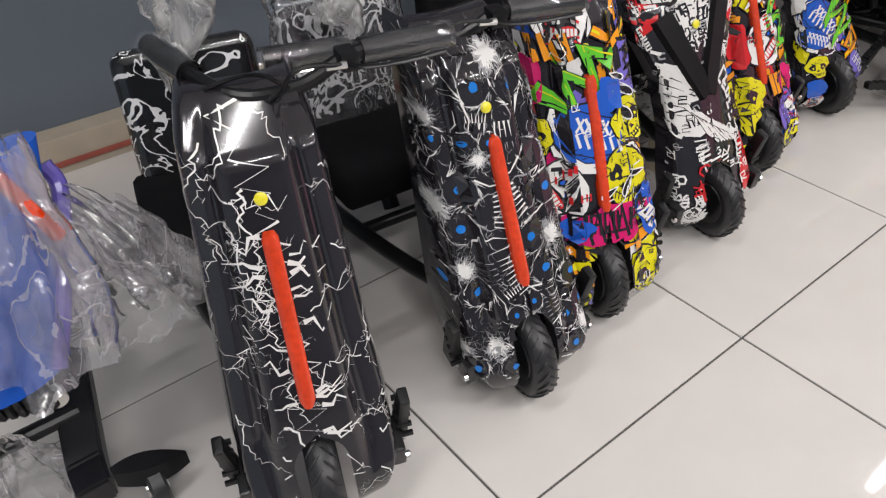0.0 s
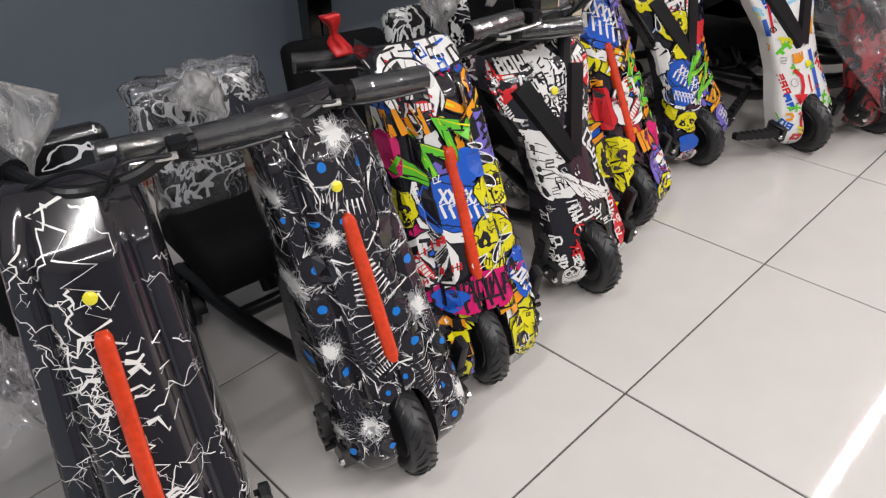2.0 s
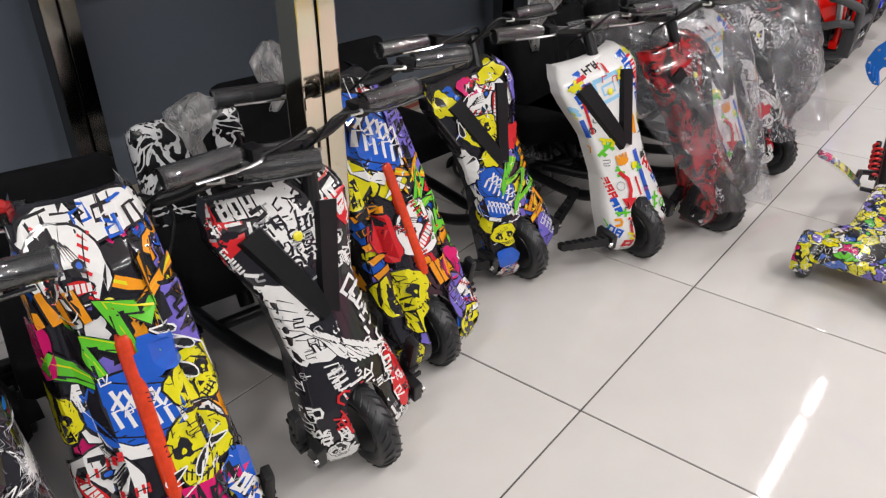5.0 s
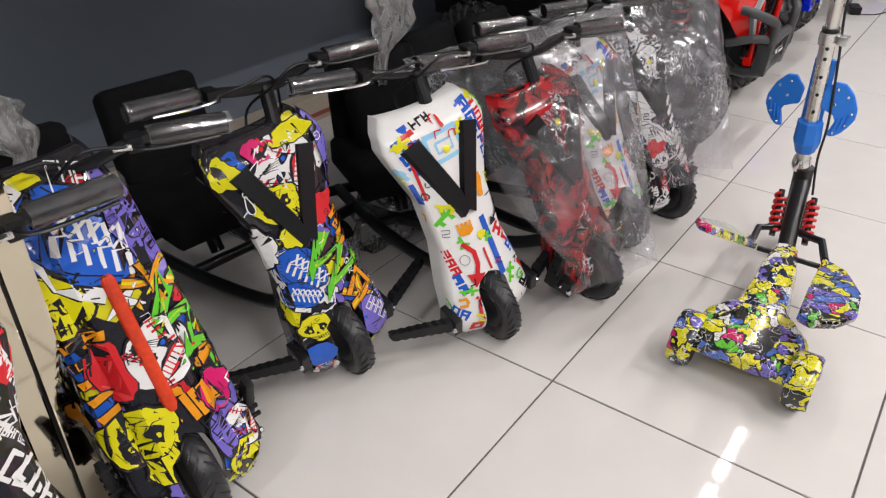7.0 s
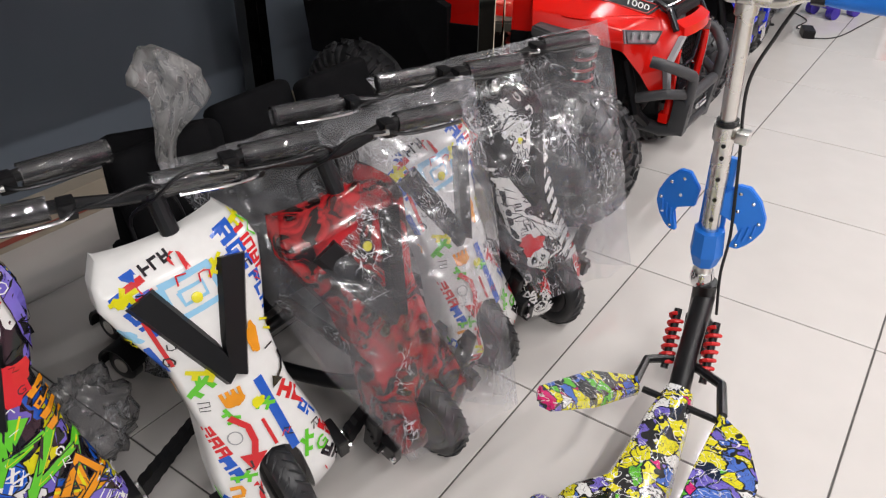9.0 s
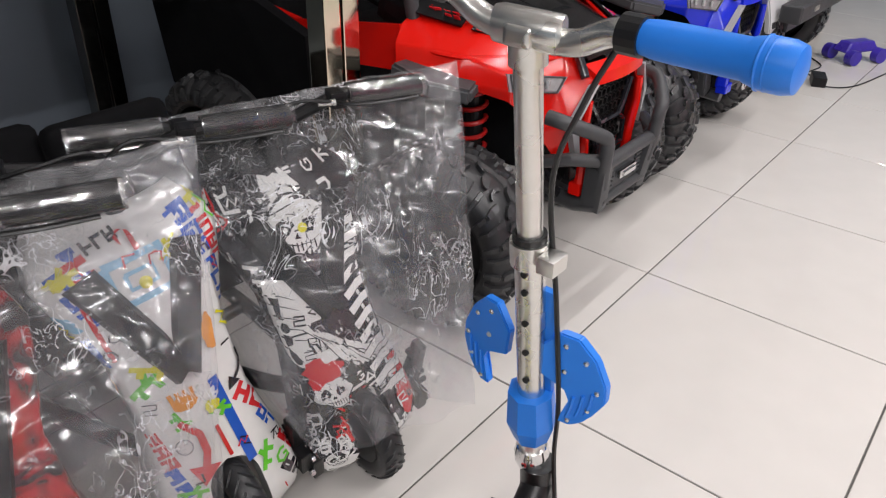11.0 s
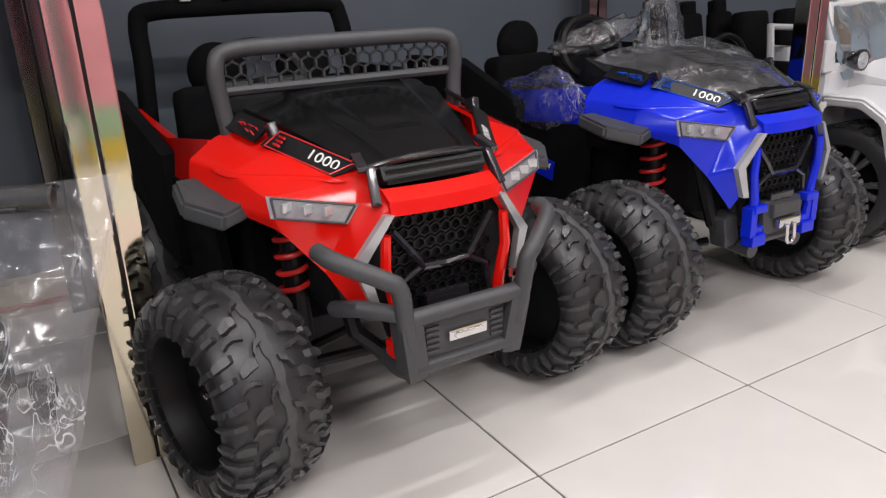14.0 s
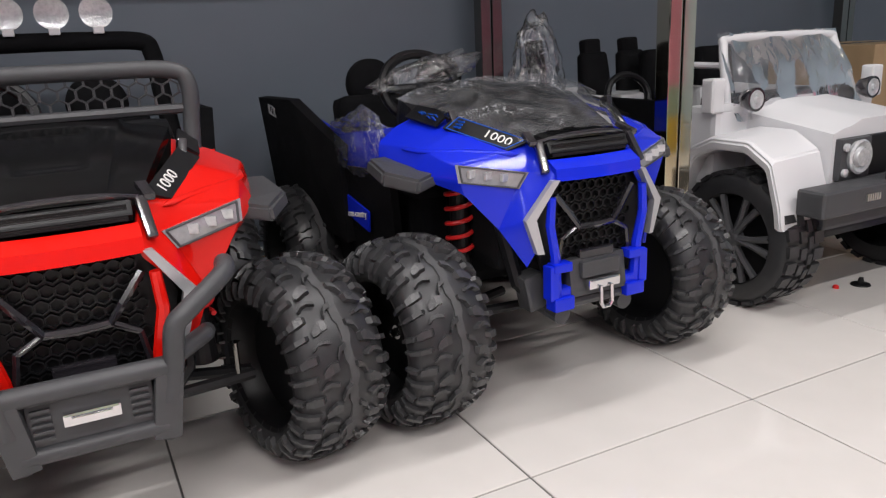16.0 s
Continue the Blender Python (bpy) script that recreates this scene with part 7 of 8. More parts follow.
def kick_scooter():
    k = thing("kick_scooter", pose(2.95, 0.21, 0), "three-wheel kick scooter with graffiti deck, silver stem and blue wings", "scooter")

    def L(x, y, z):
        return Vector((x - 2.95, y - 0.21, z))
    # deck: neck and cross beam over the rear wheels
    dk = B()
    rows = []
    for x_, hw, z0, z1 in ((2.98, 0.030, 0.075, 0.135), (2.90, 0.042, 0.07, 0.130), (2.80, 0.050, 0.062, 0.120), (2.72, 0.058, 0.058, 0.115), (2.685, 0.095, 0.058, 0.112), (2.66, 0.112, 0.058, 0.110), (2.60, 0.120, 0.058, 0.105), (2.55, 0.120, 0.058, 0.098), (2.530, 0.115, 0.062, 0.085)):
        cy = 0.175 + (x_ - 2.55) * 0.08
        rows.append([L(x_, cy - hw, z0), L(x_, cy + hw, z0), L(x_, cy + hw, (z0 + z1) / 2 + 0.01), L(x_, cy + hw * 0.8, z1), L(x_, cy, z1 + 0.006), L(x_, cy - hw * 0.8, z1), L(x_, cy - hw, (z0 + z1) / 2 + 0.01)])
    ring_loft(dk, rows)
    bmesh.ops.bevel(dk, geom=dk.edges[:], offset=0.004, segments=2, affect="EDGES")
    deck = smooth(part("deck", dk, GRAF, k), 40)
    for s, yy in ((-1, 0.055), (1, 0.298)):
        fd = B()
        rows = []
        for t in np.linspace(-0.35, math.pi + 0.35, 16):
            c = L(2.565, yy, 0.062)
            rows.append([c + Vector((math.cos(t) * r_, dy, math.sin(t) * r_)) for r_, dy in ((0.062, -0.026), (0.067, -0.018), (0.067, 0.018), (0.062, 0.026), (0.054, 0.024), (0.054, -0.024))])
        ring_loft(fd, rows)
        smooth(part("wheel_fender", fd, GRAF, deck), 40)
        c = L(2.565, yy, 0.045)
        wm = B()
        lathe(wm, [(-0.016, 0.012), (-0.016, 0.038), (-0.010, 0.0445), (0.010, 0.0445), (0.016, 0.038), (0.016, 0.012)], c, "y", 28)
        smooth(part("rear_wheel", wm, RUBBER, k), 40)
    c = L(3.20, 0.245, 0.06)
    smooth(part("front_wheel", lathe(B(), [(-0.014, 0.012), (-0.014, 0.052), (-0.009, 0.0595), (0.009, 0.0595), (0.014, 0.052), (0.014, 0.012)], c, "y", 32), RUBBER, k), 40)
    fk = B()
    for s in (-1, 1):
        tube(fk, [L(3.20, 0.245 + s * 0.022, 0.06), L(3.18, 0.245 + s * 0.022, 0.16), L(3.17, 0.245, 0.19)], 0.008, 8)
    tube(fk, [L(2.96, 0.207, 0.10), L(3.05, 0.225, 0.16), L(3.165, 0.243, 0.235)], [0.022, 0.021, 0.022], 14)
    tube(fk, [L(3.172, 0.245, 0.16), L(3.160, 0.246, 0.27)], 0.024, 16)
    smooth(part("folding_column", fk, FRAME, k))
    for s in (-1, 1):
        pts, r_ = [], 0.013
        a, b = L(3.03, 0.22 + s * 0.040, 0.135), L(3.105, 0.235 + s * 0.040, 0.205)
        ax = (b - a).normalized()
        n1 = ax.cross(Vector((0, 1, 0))).normalized()
        n2 = ax.cross(n1)
        pts = [a.lerp(b, i / 60) + r_ * (math.cos(i * 0.63) * n1 + math.sin(i * 0.63) * n2) for i in range(61)]
        sp = part("spring", tube(B(), pts, 0.0042, 7), SPRING_RED, k, "red coil spring")
        part("damper", tube(B(), [a - ax * 0.012, b + ax * 0.012], 0.008, 10), FRAME, sp)
    # stem
    d = (L(3.095, 0.273, 0.85) - L(3.165, 0.256, 0.27)).normalized()
    foot = L(3.162, 0.256, 0.265)

    def up(z):
        return foot + d * ((z - 0.265) / d.z)
    lower = smooth(part("lower_stem", tube(B(), [up(0.26), up(0.61)], 0.0175, 20), ALU, k), 50)
    for z in (0.43, 0.475, 0.52, 0.565, 0.59):
        c = up(z) + Vector((-0.0165, -0.004, 0))
        part("pin_hole", lathe(B(), [(-0.003, 0.0005), (-0.003, 0.0042), (0.004, 0.0042)], c, "x", 10), FRAME, lower, "dark pin hole")
    smooth(part("upper_stem", tube(B(), [up(0.60), up(0.86)], 0.0145, 20), ALU, k), 50)
    cl = B()
    tube(cl, [up(0.598), up(0.628)], 0.0225, 20)
    box(cl, (0.03, 0.022, 0.020), up(0.612) + Vector((-0.006, -0.032, 0)), 0.003)
    clamp = smooth(part("clamp_collar", cl, ALU, k), 40)
    part("bush", tube(B(), [up(0.626), up(0.636)], 0.0195, 20), FRAME, clamp, "black bush")
    cr = tube(B(), [up(0.262), up(0.272), up(0.284), up(0.296)], [0.021, 0.024, 0.024, 0.021], 18)
    smooth(part("head_ring", cr, CHROME, k), 40)
    # handlebar: tee head and two swept bars
    top = up(0.852)
    hd = B()
    tube(hd, [up(0.825), up(0.856)], 0.019, 18)
    tube(hd, [top + Vector((0.002, -0.036, 0.006)), top + Vector((0.0, -0.030, 0.006)), top + Vector((0.0, 0.030, 0.006)), top + Vector((-0.002, 0.036, 0.006))], [0.017, 0.0185, 0.0185, 0.017], 20)
    box(hd, (0.016, 0.030, 0.020), top + Vector((-0.014, 0, 0.002)), 0.006, seg=3)
    head = smooth(part("tee_head", hd, ALU, k), 40)
    lathe(hb_ := B(), [(0.0, 0.0055), (0.004, 0.0055), (0.005, 0.002)], top + Vector((-0.004, 0, 0.016)), "z", 12)
    part("bolt", hb_, CHROME, head)
    for s in (-1, 1):
        dr = Vector((-0.04, s * 1.0, 0)).normalized() if s < 0 else Vector((-0.04, 1.0, 0.12)).normalized()
        a = top + dr * 0.03
        bend = [a, a + dr * 0.025 + Vector((0, 0, 0.004)), a + dr * 0.055 + Vector((0, 0, 0.018)), a + dr * 0.085 + Vector((0, 0, 0.020))]
        br = smooth(part("handlebar", tube(B(), spline(bend, 6), 0.0125, 16), ALU, k))
        g0 = bend[-1]
        part("grip_collar", tube(B(), [g0 - dr * 0.02, g0], 0.0175, 16), FRAME, br, "black collar")
        gp = B()
        tube(gp, [g0, g0 + dr * 0.012, g0 + dr * 0.03, g0 + dr * 0.085, g0 + dr * 0.088, g0 + dr * 0.10, g0 + dr * 0.115, g0 + dr * 0.124, g0 + dr * 0.127], [0.0145, 0.016, 0.0165, 0.0165, 0.018, 0.0205, 0.0205, 0.018, 0.010], 24)
        smooth(part("grip", gp, BLUE_TOY, br, "bright blue ribbed rubber grip"), 40)
        for i in range(4):
            c0 = g0 + dr * (0.096 + 0.006 * i)
            smooth(part("grip_ring", tube(B(), [c0, c0 + dr * 0.0008, c0 + dr * 0.0022, c0 + dr * 0.003], [0.0200, 0.0213 - 0.0005 * i, 0.0213 - 0.0005 * i, 0.0200], 24), BLUE_TOY, br), 60)
    lv = B()
    lever0 = top + Vector((0.02, -0.085, 0.008))
    tube(lv, spline([lever0, lever0 + Vector((0.03, 0.0, 0.0)), lever0 + Vector((0.05, -0.05, 0.0)), lever0 + Vector((0.055, -0.13, -0.004))], 5), 0.0065, 10, squash=0.6)
    smooth(part("brake_lever", lv, FRAME, k))
    part("brake_cable", tube(B(), spline([lever0 + Vector((0.02, 0.01, -0.005)), top + Vector((0.03, -0.05, -0.06)), up(0.70) + Vector((0.012, -0.020, 0)), up(0.55) + Vector((0.008, -0.030, 0)), up(0.40) + Vector((0.0, -0.040, 0)), up(0.30) + Vector((0.0, -0.035, 0)), L(3.16, 0.21, 0.20)], 8), 0.0032, 8), FRAME, k)
    # blue wing panels on a moulded bracket
    bk = B()
    tube(bk, [up(0.315), up(0.345), up(0.40)], [0.024, 0.033, 0.030], 8)
    box(bk, (0.010, 0.050, 0.20), up(0.46) + Vector((0.014, 0.0, 0)), 0.004, (0, -7, 0))
    brk = part("wing_bracket", bk, BLUE_TOY, k, "bright blue plastic bracket")
    for s in (-1, 1):
        out = [(0.022, 0.50), (0.050, 0.528), (0.075, 0.525), (0.100, 0.500), (0.117, 0.465), (0.118, 0.440), (0.105, 0.418), (0.092, 0.402), (0.076, 0.392), (0.058, 0.394), (0.066, 0.408), (0.074, 0.432), (0.066, 0.448), (0.045, 0.458), (0.026, 0.462)]
        wm = B()
        base_ = up(0.437)
        pts = [base_ + Vector((-0.004 + 0.25 * a, 0.012 + s * a * 0.90, z - 0.46)) for a, z in out]
        ring_loft(wm, [[p + Vector((0.007, 0, 0)) for p in pts], [p - Vector((0.007, 0, 0)) for p in pts]])
        bmesh.ops.bevel(wm, geom=[e for e in wm.edges if e.calc_length() > 0.012], offset=0.002, segments=2, affect="EDGES")
        wg = part("wing", wm, BLUE_TOY, brk, "bright blue wing-shaped panel")
        for a, z in ((0.06, 0.512), (0.088, 0.495), (0.062, 0.475), (0.107, 0.455), (0.098, 0.425), (0.074, 0.402)):
            c = base_ + Vector((-0.012 + 0.25 * a, 0.012 + s * a * 0.90, z - 0.46))
            part("rivet", lathe(B(), [(0.003, 0.0035), (-0.001, 0.0035), (-0.0025, 0.001)], c, "x", 8), ALU, wg)
        gv = B()
        for i in range(3):
            a0, z0 = 0.078 + 0.012 * i, 0.44 + 0.006 * i
            tube(gv, [base_ + Vector((-0.012 + 0.25 * a, 0.012 + s * a * 0.90, z - 0.46)) for a, z in ((a0, z0), (a0 - 0.002, z0 - 0.018), (a0 - 0.006, z0 - 0.034))], 0.0022, 6)
        part("feather_rib", gv, BLUE_TOY, wg)
    # two printed fold-out pads on arms
    for pts, n_ in (([L(2.945, 0.285, 0.140), L(2.80, 0.335, 0.235), L(2.62, 0.350, 0.325), L(2.595, 0.335, 0.330), L(2.60, 0.310, 0.325), L(2.72, 0.285, 0.255), L(2.90, 0.265, 0.150)], Vector((0.42, 0.1, 0.9))),
                    ([L(2.93, 0.120, 0.150), L(2.89, 0.060, 0.155), L(2.78, 0.015, 0.175), L(2.66, 0.005, 0.190), L(2.60, 0.028, 0.200), L(2.575, 0.075, 0.195), L(2.60, 0.105, 0.185), L(2.75, 0.115, 0.165)], Vector((-0.1, -0.1, 1)))):
        pm = B()
        n_ = n_.normalized()
        ring_loft(pm, [[p - n_ * 0.010 for p in pts], [p + n_ * 0.010 for p in pts]])
        bmesh.ops.bevel(pm, geom=pm.edges[:], offset=0.005, segments=2, affect="EDGES")
        pad = smooth(part("foot_pad", pm, GRAF, k), 40)
    am = B()
    tube(am, [L(3.04, 0.25, 0.145), L(3.0, 0.29, 0.15), L(2.93, 0.285, 0.145)], 0.009, 8)
    tube(am, [L(3.04, 0.20, 0.145), L(3.0, 0.14, 0.16), L(2.93, 0.115, 0.150)], 0.010, 8)
    tube(am, [L(2.94, 0.27, 0.125), L(2.94, 0.12, 0.125)], 0.007, 8)
    part("pad_arm", am, FRAME, k)
    return k


kick_scooter()


# ---- clear bags over the scooters ----
def poly_bag(x, y, top_l, top_r, hem_r, hem_l, seed, label):
    """A flat clear bag hung over the bars: two sheets sealed along straight sides, open below."""
    b = thing("poly_bag", pose(x, y, 0), label, "plastic bag", "clear bags")
    tl, tr, hr, hl = (Vector(q) for q in (top_l, top_r, hem_r, hem_l))
    nu, nv = 96, 110
    for name, bulge, sd in (("front_sheet", -1, 0), ("back_sheet", 1, 31)):
        bm = B()
        grid = []
        for i in range(nv + 1):
            f = i / nv
            row = []
            for j in range(nu + 1):
                u = j / nu
                q = hl.lerp(hr, u).lerp(tl.lerp(tr, u), f)
                side = 1 - abs(2 * u - 1) ** 3
                if bulge < 0:
                    q.y -= 0.15 * math.sin(math.pi * min(1, 0.04 + 0.96 * f) ** 1.9) ** 0.75 * math.sin(math.pi * u ** 0.62) ** 0.8
                    q.x += 0.02 * math.sin(math.pi * f) * (u - 0.5)
                else:
                    q.y += (0.03 + 0.06 * (1 - f)) * side * min(1, (1 - f) * 5)
                c = Vector((q.x * 6 + q.z * 3, q.z * 11, seed + sd))
                fold = abs(noise.noise(c)) + 0.5 * abs(noise.noise(c * 2.3))
                tuck = abs(noise.noise(Vector((u * 9 + f * 7, f * 5 - u * 3, seed + sd))))
                inner = min(1, 8 * min(u, 1 - u) + 0.15)
                crinkle = abs(noise.noise(Vector((q.x * 30 + q.z * 18, q.z * 44, seed + sd)))) + 0.6 * abs(noise.noise(Vector((q.x * 62, q.z * 70 - q.x * 25, seed + sd))))
                q.y += (0.018 * fold - 0.008) * inner - 0.016 * tuck * f * inner + 0.004 * crinkle * (0.12 + 0.88 * max(0, (f - 0.45) / 0.55)) * inner
                q.z += 0.012 * noise.noise(Vector((u * 5, seed, sd))) * (1 - f) + 0.006 * noise.noise(Vector((u * 9, seed + 4, 0))) * f
                q.x += 0.008 * noise.noise(Vector((f * 4, seed + 9, 0))) + 0.004 * noise.noise(q * 20)
                row.append(bm.verts.new(q))
            grid.append(row)
        for a, c in zip(grid, grid[1:]):
            for j in range(nu):
                bm.faces.new((a[j], a[j + 1], c[j + 1], c[j]))
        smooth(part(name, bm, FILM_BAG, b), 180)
    return b


poly_bag(2.672, 0.553, (-0.20, 0.47, 0.585), (0.36, 0.20, 0.640), (0.12, -0.085, 0.085), (-0.15, -0.02, 0.125), 3, "crumpled clear plastic bag over the red scooter")
poly_bag(3.182, 0.558, (-0.19, 0.44, 0.590), (0.335, 0.125, 0.655), (0.12, -0.105, 0.15), (-0.15, -0.01, 0.17), 8, "crumpled clear plastic bag over the striped scooter")


# ---- blue scooter seen from behind, in its bag ----
def rear_scooter():
    k = thing("drift_scooter", pose(0, 0, 0), "blue bagged drift scooter with orange strip and black frame", "scooter", "row of drift scooters")
    bm = B()
    rows = []
    for a, b, hw in (((0.125, 1.22, 0.225), (0, 0, 0), 0.030), ((0.075, 1.06, 0.12), 0, 0.030), ((0.045, 0.95, 0.065), 0, 0.028), ((0.040, 0.90, 0.055), 0, 0.026)):
        rows.append([Vector(a) + Vector(q) for q in ((-hw, 0, -0.02), (hw, 0, -0.02), (hw, 0.005, 0.022), (-hw, 0.005, 0.022))])
    ring_loft(bm, rows)
    bmesh.ops.bevel(bm, geom=bm.edges[:], offset=0.004, segments=2, affect="EDGES")
    part("rear_frame", bm, FRAME, k)
    part("cross_tube", tube(B(), [(-0.12, 1.03, 0.115), (0.07, 1.03, 0.115)], 0.014, 12), FRAME, k)
    sp = [(-0.03 + 0.075 * i / 70, 1.04 - 0.03 * i / 70 + 0.02 * math.cos(i * 0.5), 0.19 + 0.02 * math.sin(i * 0.5)) for i in range(71)]
    s_ = smooth(part("spring", tube(B(), sp, 0.007, 8), FRAME, k))
    part("spring_eye", lathe(B(), [(-0.012, 0.004), (-0.012, 0.014), (0.012, 0.014), (0.012, 0.004)], (0.052, 1.005, 0.185), "y", 16), ALU, s_)
    smooth(part("caster", lathe(B(), [(-0.013, 0.010), (-0.013, 0.034), (-0.009, 0.0385), (0.009, 0.0385), (0.013, 0.034), (0.013, 0.010)], (0.118, 0.885, 0.0388), n=24), RUBBER, k))
    part("caster_hub", lathe(B(), [(-0.016, 0.003), (-0.016, 0.016), (0.016, 0.016), (0.016, 0.003)], (0.118, 0.885, 0.0388), n=18), ALU, k)
    fm = B()
    rings = []
    for i in range(9):
        f = i / 8
        c = Vector((0.07 + 0.105 * f, 0.905 - 0.02 * f, 0.078 - 0.02 * f * f))
        hw = 0.030 * math.sin(math.pi * (0.12 + 0.86 * f)) + 0.002
        rings.append([c + Vector((0, -hw, -0.012)), c + Vector((0, -hw * 0.6, 0.012)), c + Vector((0, hw * 0.6, 0.012)), c + Vector((0, hw, -0.012))])
    ring_loft(fm, rings)
    smooth(part("caster_fender", fm, PLASTIC, k), 30)
    # blue body seen through film
    bd = B()
    rows = []
    for i in range(13):
        f = i / 12
        c = Vector((0.02 + 0.11 * f, 0.98 + 0.10 * f, 0.27 + 0.28 * f))
        r_ = 0.075 - 0.035 * f
        rows.append([c + Vector((r_ * math.cos(t), 0.6 * r_ * math.sin(t), 0.15 * r_ * math.cos(t))) for t in np.linspace(0, 2 * math.pi, 20)[:-1]])
    ring_loft(bd, rows)
    body = smooth(part("fairing", bd, INK["b"], k, "blue printed fairing"), 50)
    part("light_strip", tube(B(), [(0.095, 1.02, 0.565), (0.122, 0.985, 0.50), (0.138, 0.985, 0.455)], 0.010, 10), LED_RED, body, "orange-red light strip")
    part("edge_trim", tube(B(), spline([(0.165, 1.10, 0.50), (0.17, 1.08, 0.46), (0.12, 1.0, 0.37), (0.07, 0.95, 0.28)], 5), 0.012, 10), INK["p"], body, "violet edge trim")
    # loose bag: pleated sheets hanging from gathered tops
    for top_, low_, r0, r1, sd in (((0.145, 1.06, 0.475), (0.215, 1.01, 0.265), 0.035, 0.105, 2), ((0.10, 1.03, 0.58), (0.06, 0.96, 0.30), 0.045, 0.10, 5), ((-0.05, 1.0, 0.15), (-0.04, 0.98, 0.03), 0.03, 0.075, 7), ((0.20, 1.05, 0.44), (0.27, 0.99, 0.30), 0.03, 0.06, 11)):
        fm = B()
        rows = []
        for i in range(29):
            f = i / 28
            c = Vector(top_).lerp(Vector(low_), f)
            r_ = r0 + (r1 - r0) * f ** 0.8
            row = []
            for j in range(96):
                t = 2 * math.pi * j / 96
                g = 1 + (0.10 + 0.10 * f) * math.sin(7 * t + sd + 2 * f) + 0.10 * math.sin(13 * t - sd) + 0.35 * noise.noise(Vector((math.cos(t) * 1.6, math.sin(t) * 1.6, f * 3 + sd))) + 0.12 * noise.noise(Vector((math.cos(t) * 5, math.sin(t) * 5, f * 9 + sd)))
                row.append(c + Vector((r_ * g * math.cos(t), 0.75 * r_ * g * math.sin(t), 0.05 * f * noise.noise(Vector((math.cos(t) * 2, math.sin(t) * 2, sd))))))
            rows.append(row)
        ring_loft(fm, rows, True, False)
        smooth(part("wrap", fm, MILKY, k, "crumpled clear plastic bag"), 180)
    return k


rear_scooter()


# ---- small things on the floor and at the far end ----
dc = thing("plastic_cap", pose(6.231, 0.86, 0), "black disc cap with a short peg lying on the tiles", "cap")
d_ = B()
lathe(d_, [(0.0, 0.004), (0.0, 0.030), (0.004, 0.028), (0.006, 0.010), (0.024, 0.007), (0.025, 0.002)], (0, 0, 0), "z", 28)
part("disc", d_, PLASTIC, dc)
rdot = thing("bottle_cap", pose(6.141, 0.882, 0), "small red plastic cap lying on the tiles", "cap")
part("cap", lathe(B(), [(0.0, 0.002), (0.0, 0.010), (0.008, 0.009), (0.011, 0.004), (0.011, 0.001)], (0, 0, 0), "z", 20), SPRING_RED, rdot)
ad = thing("power_adaptor", pose(6.13, 0.64, 0, 0, 0, 20), "black power adaptor with cable lying on the floor", "adaptor")
part("case", box(B(), (0.12, 0.06, 0.042), (0, 0, 0.021), 0.006), PLASTIC, ad)
part("cable", tube(B(), spline([(-0.055, -0.01, 0.006), (-0.03, -0.10, 0.004), (0.05, -0.18, 0.004), (0.25, -0.30, 0.004), (0.6, -0.5, 0.004)], 8), 0.003, 6), PLASTIC, ad)
part("cable", tube(B(), spline([(0.06, 0.0, 0.010), (0.15, 0.03, 0.004), (0.30, -0.04, 0.004), (0.45, 0.0, 0.004)], 8), 0.003, 6), PLASTIC, ad)
rc = thing("toy_car", pose(6.66, 0.62, 0, 0, 0, -30), "small purple-blue remote-control toy car on the floor", "toy car")
part("body", box(B(), (0.22, 0.10, 0.05), (0, 0, 0.075), 0.018, (0, 0, 0), 3, 0.7), PURPLE_RC, rc)
for a in (-0.085, 0.085):
    for b in (-0.07, 0.07):
        part("wheel", lathe(B(), [(-0.02, 0.01), (-0.02, 0.036), (0.02, 0.036), (0.02, 0.01)], (a, b, 0.0365), "y", 20), PURPLE_RC, rc)
cb = thing("cardboard_box", pose(7.25, 1.62, 0), "closed brown cardboard box standing by the wall", "box")
part("carton", box(B(), (0.60, 0.50, 0.72), (0, 0, 0.36), 0.004), CARD, cb)
part("tape", box(B(), (0.605, 0.05, 0.002), (0, 0, 0.7215)), FILM, cb, "clear packing tape")
rb = thing("printed_box", pose(6.95, 0.30, 0, 0, 0, 12), "white printed carton with red squares standing on the floor", "box")
part("carton", box(B(), (0.20, 0.14, 0.30), (0, 0, 0.15), 0.003), WHITE, rb)
pq = B()
for i in range(3):
    for j in range(2):
        box(pq, (0.003, 0.035, 0.04), (-0.1015, -0.035 + 0.06 * j, 0.08 + 0.08 * i))
        box(pq, (0.04, 0.003, 0.04), (-0.045 + 0.07 * j, -0.0715, 0.08 + 0.08 * i))
part("red_square", pq, INK["r"], rb, "red printed squares")

bw = thing("red_film_bow", pose(0.955, 1.085, 0.60) @ Matrix.Scale(0.62, 4), "crumpled red plastic film tied round the brake lever", "packaging")
bm = B()
rows = []
for i in range(19):
    f = i / 18
    r_ = float(np.interp(f, [0, 0.3, 0.5, 0.62, 1.0], [0.030, 0.026, 0.009, 0.012, 0.030]))
    row = []
    for k in range(20):
        t = 2 * math.pi * k / 20
        g = 1 + 0.35 * math.sin(4 * t + 5 * f) + 0.4 * noise.noise(Vector((math.cos(t) * 2, math.sin(t) * 2, f * 5)))
        row.append(Vector((0.03 - 0.05 * f + r_ * g * math.cos(t), 0.015 * math.sin(5 * f) + 0.5 * r_ * g * math.sin(t), -0.02 + 0.13 * f)))
    rows.append(row)
ring_loft(bm, rows)
smooth(part("ribbon", bm, SPRING_RED, bw), 180)


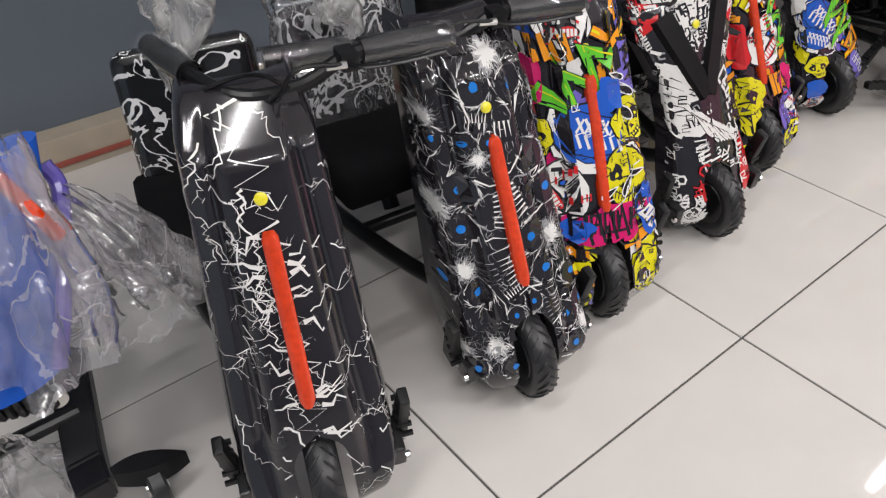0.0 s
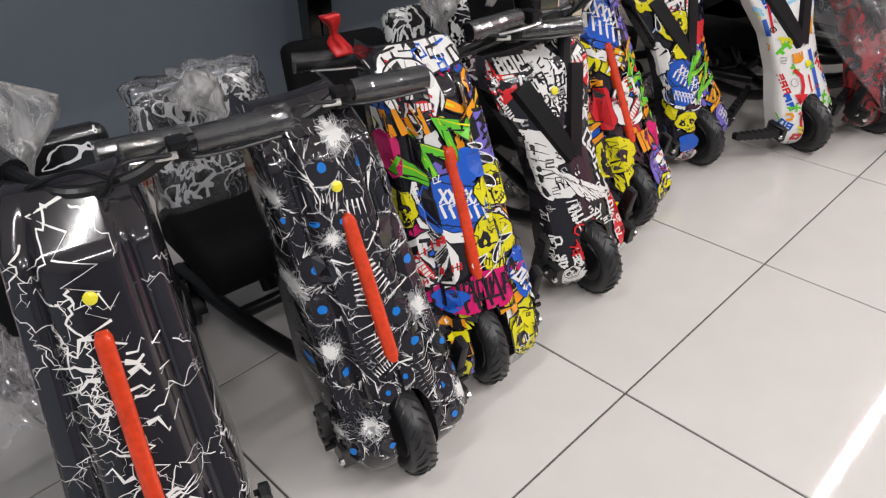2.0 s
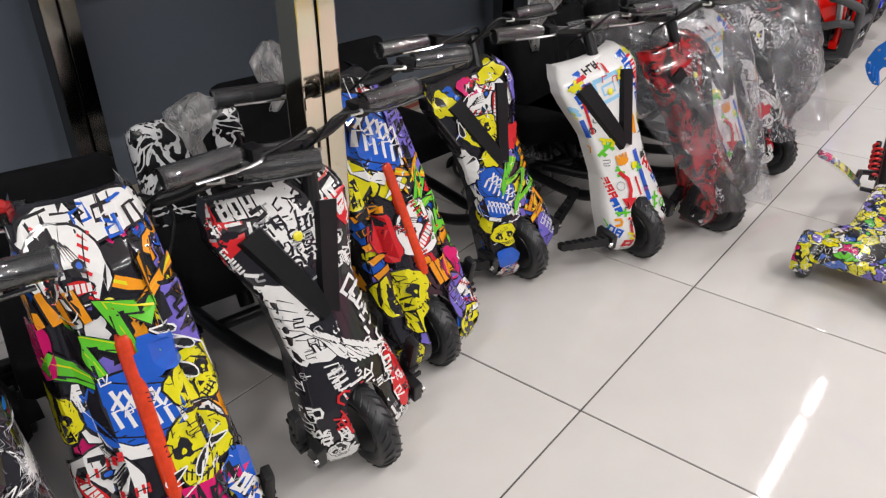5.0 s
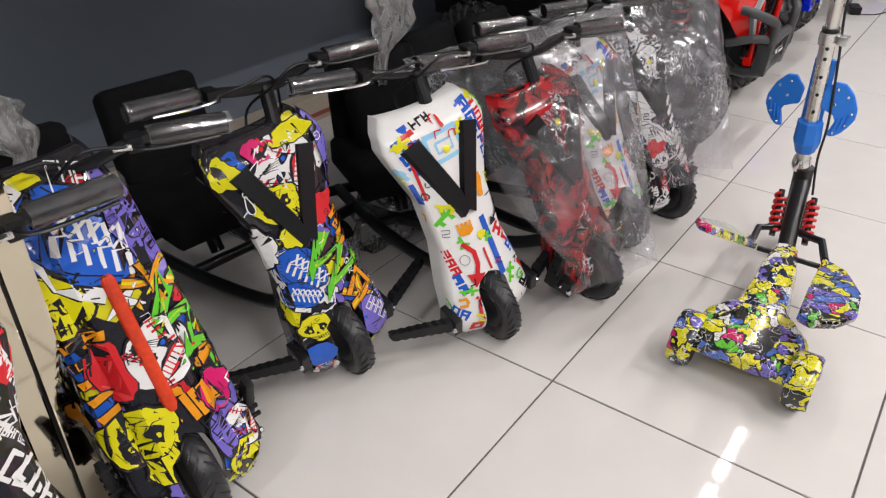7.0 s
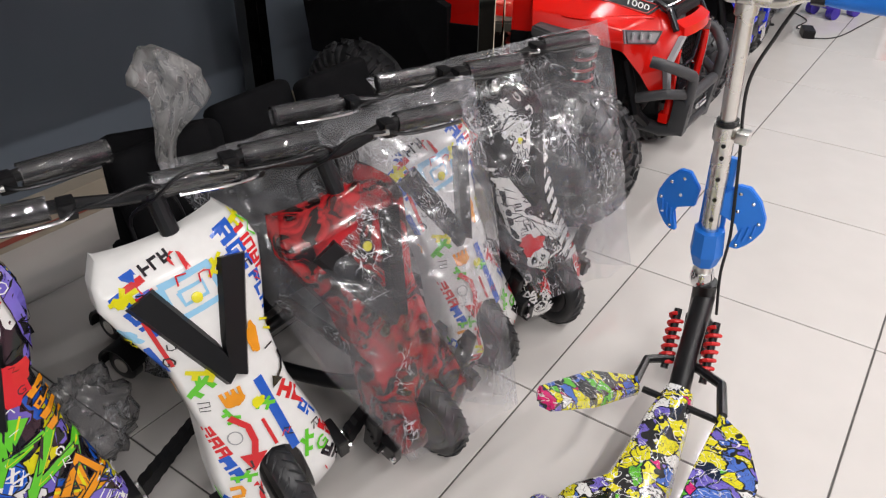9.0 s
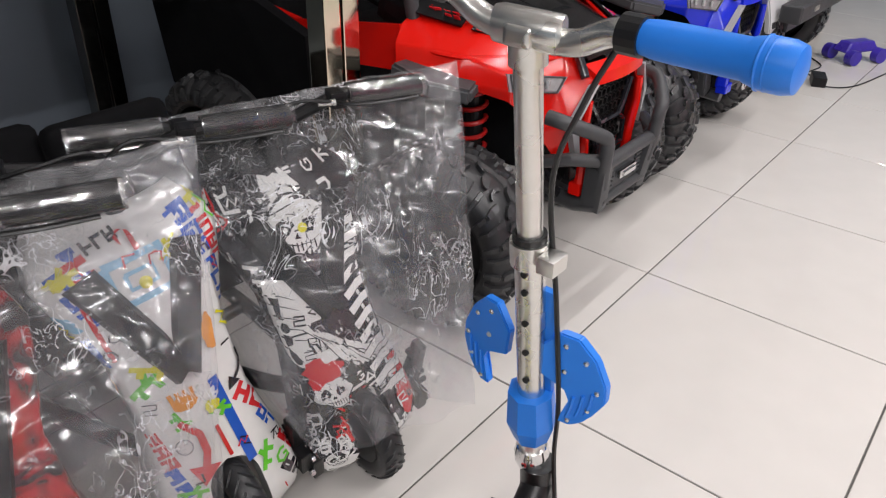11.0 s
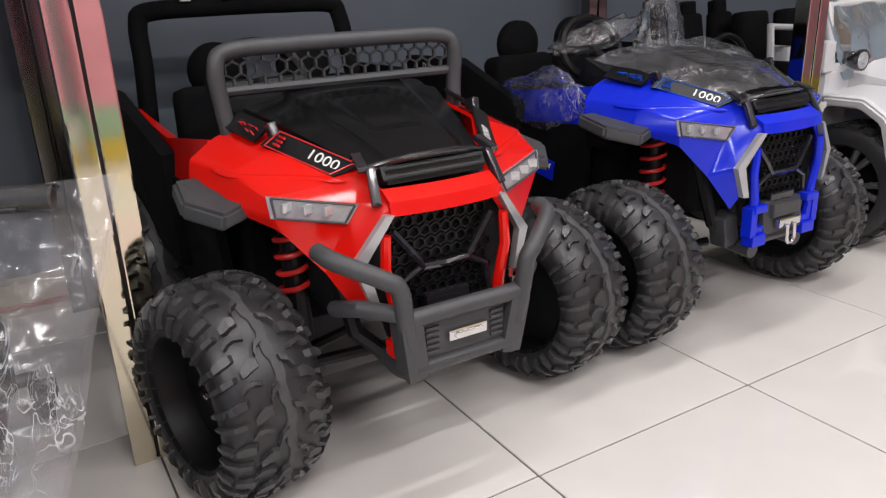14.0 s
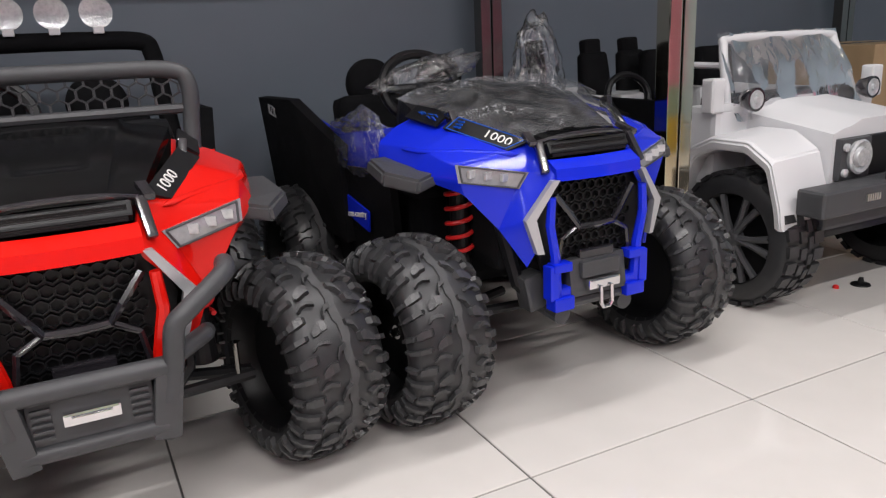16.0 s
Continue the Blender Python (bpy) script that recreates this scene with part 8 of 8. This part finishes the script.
# ---- stacked toy cartons across the aisle, seen in the polished posts ----
CARTON_INKS = {"pink": mat("pink_carton_print", (0.80, 0.34, 0.46), 0.5, vary=0.3, scale=12), "mint": mat("mint_carton_print", (0.35, 0.55, 0.42), 0.5, vary=0.25, scale=12), "yellow": mat("yellow_carton_print", (0.72, 0.55, 0.06), 0.5, vary=0.2, scale=12)}
for cx, cy, w_, hs in ((2.7, -2.4, 0.62, (("yellow", 0.14), ("mint", 0.20), ("pink", 0.62))), (3.4, -2.4, 0.60, (("yellow", 0.12), ("mint", 0.22), ("pink", 0.66))), (4.1, -2.45, 0.62, (("yellow", 0.14), ("mint", 0.18), ("pink", 0.60))),
                       (4.9, -2.4, 0.64, (("mint", 0.16), ("pink", 0.70))), (5.7, -2.4, 0.60, (("yellow", 0.12), ("pink", 0.72))), (6.5, -2.4, 0.60, (("mint", 0.3), ("pink", 0.5))), (7.5, -1.5, 0.60, (("yellow", 0.25), ("mint", 0.2), ("pink", 0.75))), (8.3, -1.0, 0.60, (("yellow", 0.2), ("pink", 0.9)))):
    z_ = 0.0
    for ink, h_ in hs:
        cbx = thing("toy_carton", pose(cx, cy, z_), ink + " printed toy carton in a stack across the aisle", "box", "stacked toy cartons")
        part("carton", box(B(), (w_, 0.4, h_ - 0.004), (0, 0, h_ / 2), 0.004), CARTON_INKS[ink], cbx)
        z_ += h_


def film_scrap(x, y, z, r, seed):
    b = thing("film_scrap", pose(x, y, z), "crumpled scrap of clear packing film on the floor behind", "packaging", "film scraps")
    fm = B()
    bmesh.ops.create_icosphere(fm, subdivisions=4, radius=1)
    for v in fm.verts:
        q = v.co.copy()
        k = 1 + 0.5 * noise.noise(q * 2.2 + Vector((seed, 0, 0))) + 0.2 * noise.noise(q * 6)
        v.co = Vector((q.x * r * k, q.y * r * 0.8 * k, max(-r + 0.002, q.z * r * 1.2 * k)))
    smooth(part("film", fm, FILM, b), 180)


film_scrap(2.27, 1.12, 0.085, 0.085, 3)
film_scrap(1.86, 1.20, 0.075, 0.075, 6)
film_scrap(2.56, 1.18, 0.085, 0.085, 9)
film_scrap(1.62, 1.14, 0.07, 0.07, 12)


# ---- floor tiles ----
floor = tagged(part("floor", box(B(), (X1 - X0, WALL_Y - Y0, 0.1), ((X0 + X1) / 2, (Y0 + WALL_Y) / 2, -0.0535)), GROUT), "glossy pale porcelain tiles with dark grout joints", kind="structure")
tile_bm = box(B(), (0.5958, 0.5958, 0.012), (0, 0, -0.006), 0.0012, seg=1)
tile_me = bpy.data.meshes.new("tile")
tile_bm.to_mesh(tile_me)
tile_bm.free()
tile_me.materials.append(TILE)
tr_ = random.Random(3)
for i in range(-8, 14):
    for j in range(-9, 3):
        cx, cy = 1.13 + 0.6 * i - 0.3, 0.505 + 0.6 * j + 0.3
        if not (X0 - 0.25 < cx < X1 + 0.25 and Y0 - 0.25 < cy < WALL_Y + 0.2):
            continue
        t = new("tile", tile_me)
        t.location = (cx, cy, tr_.uniform(-0.0004, 0.0))
        t.parent = floor
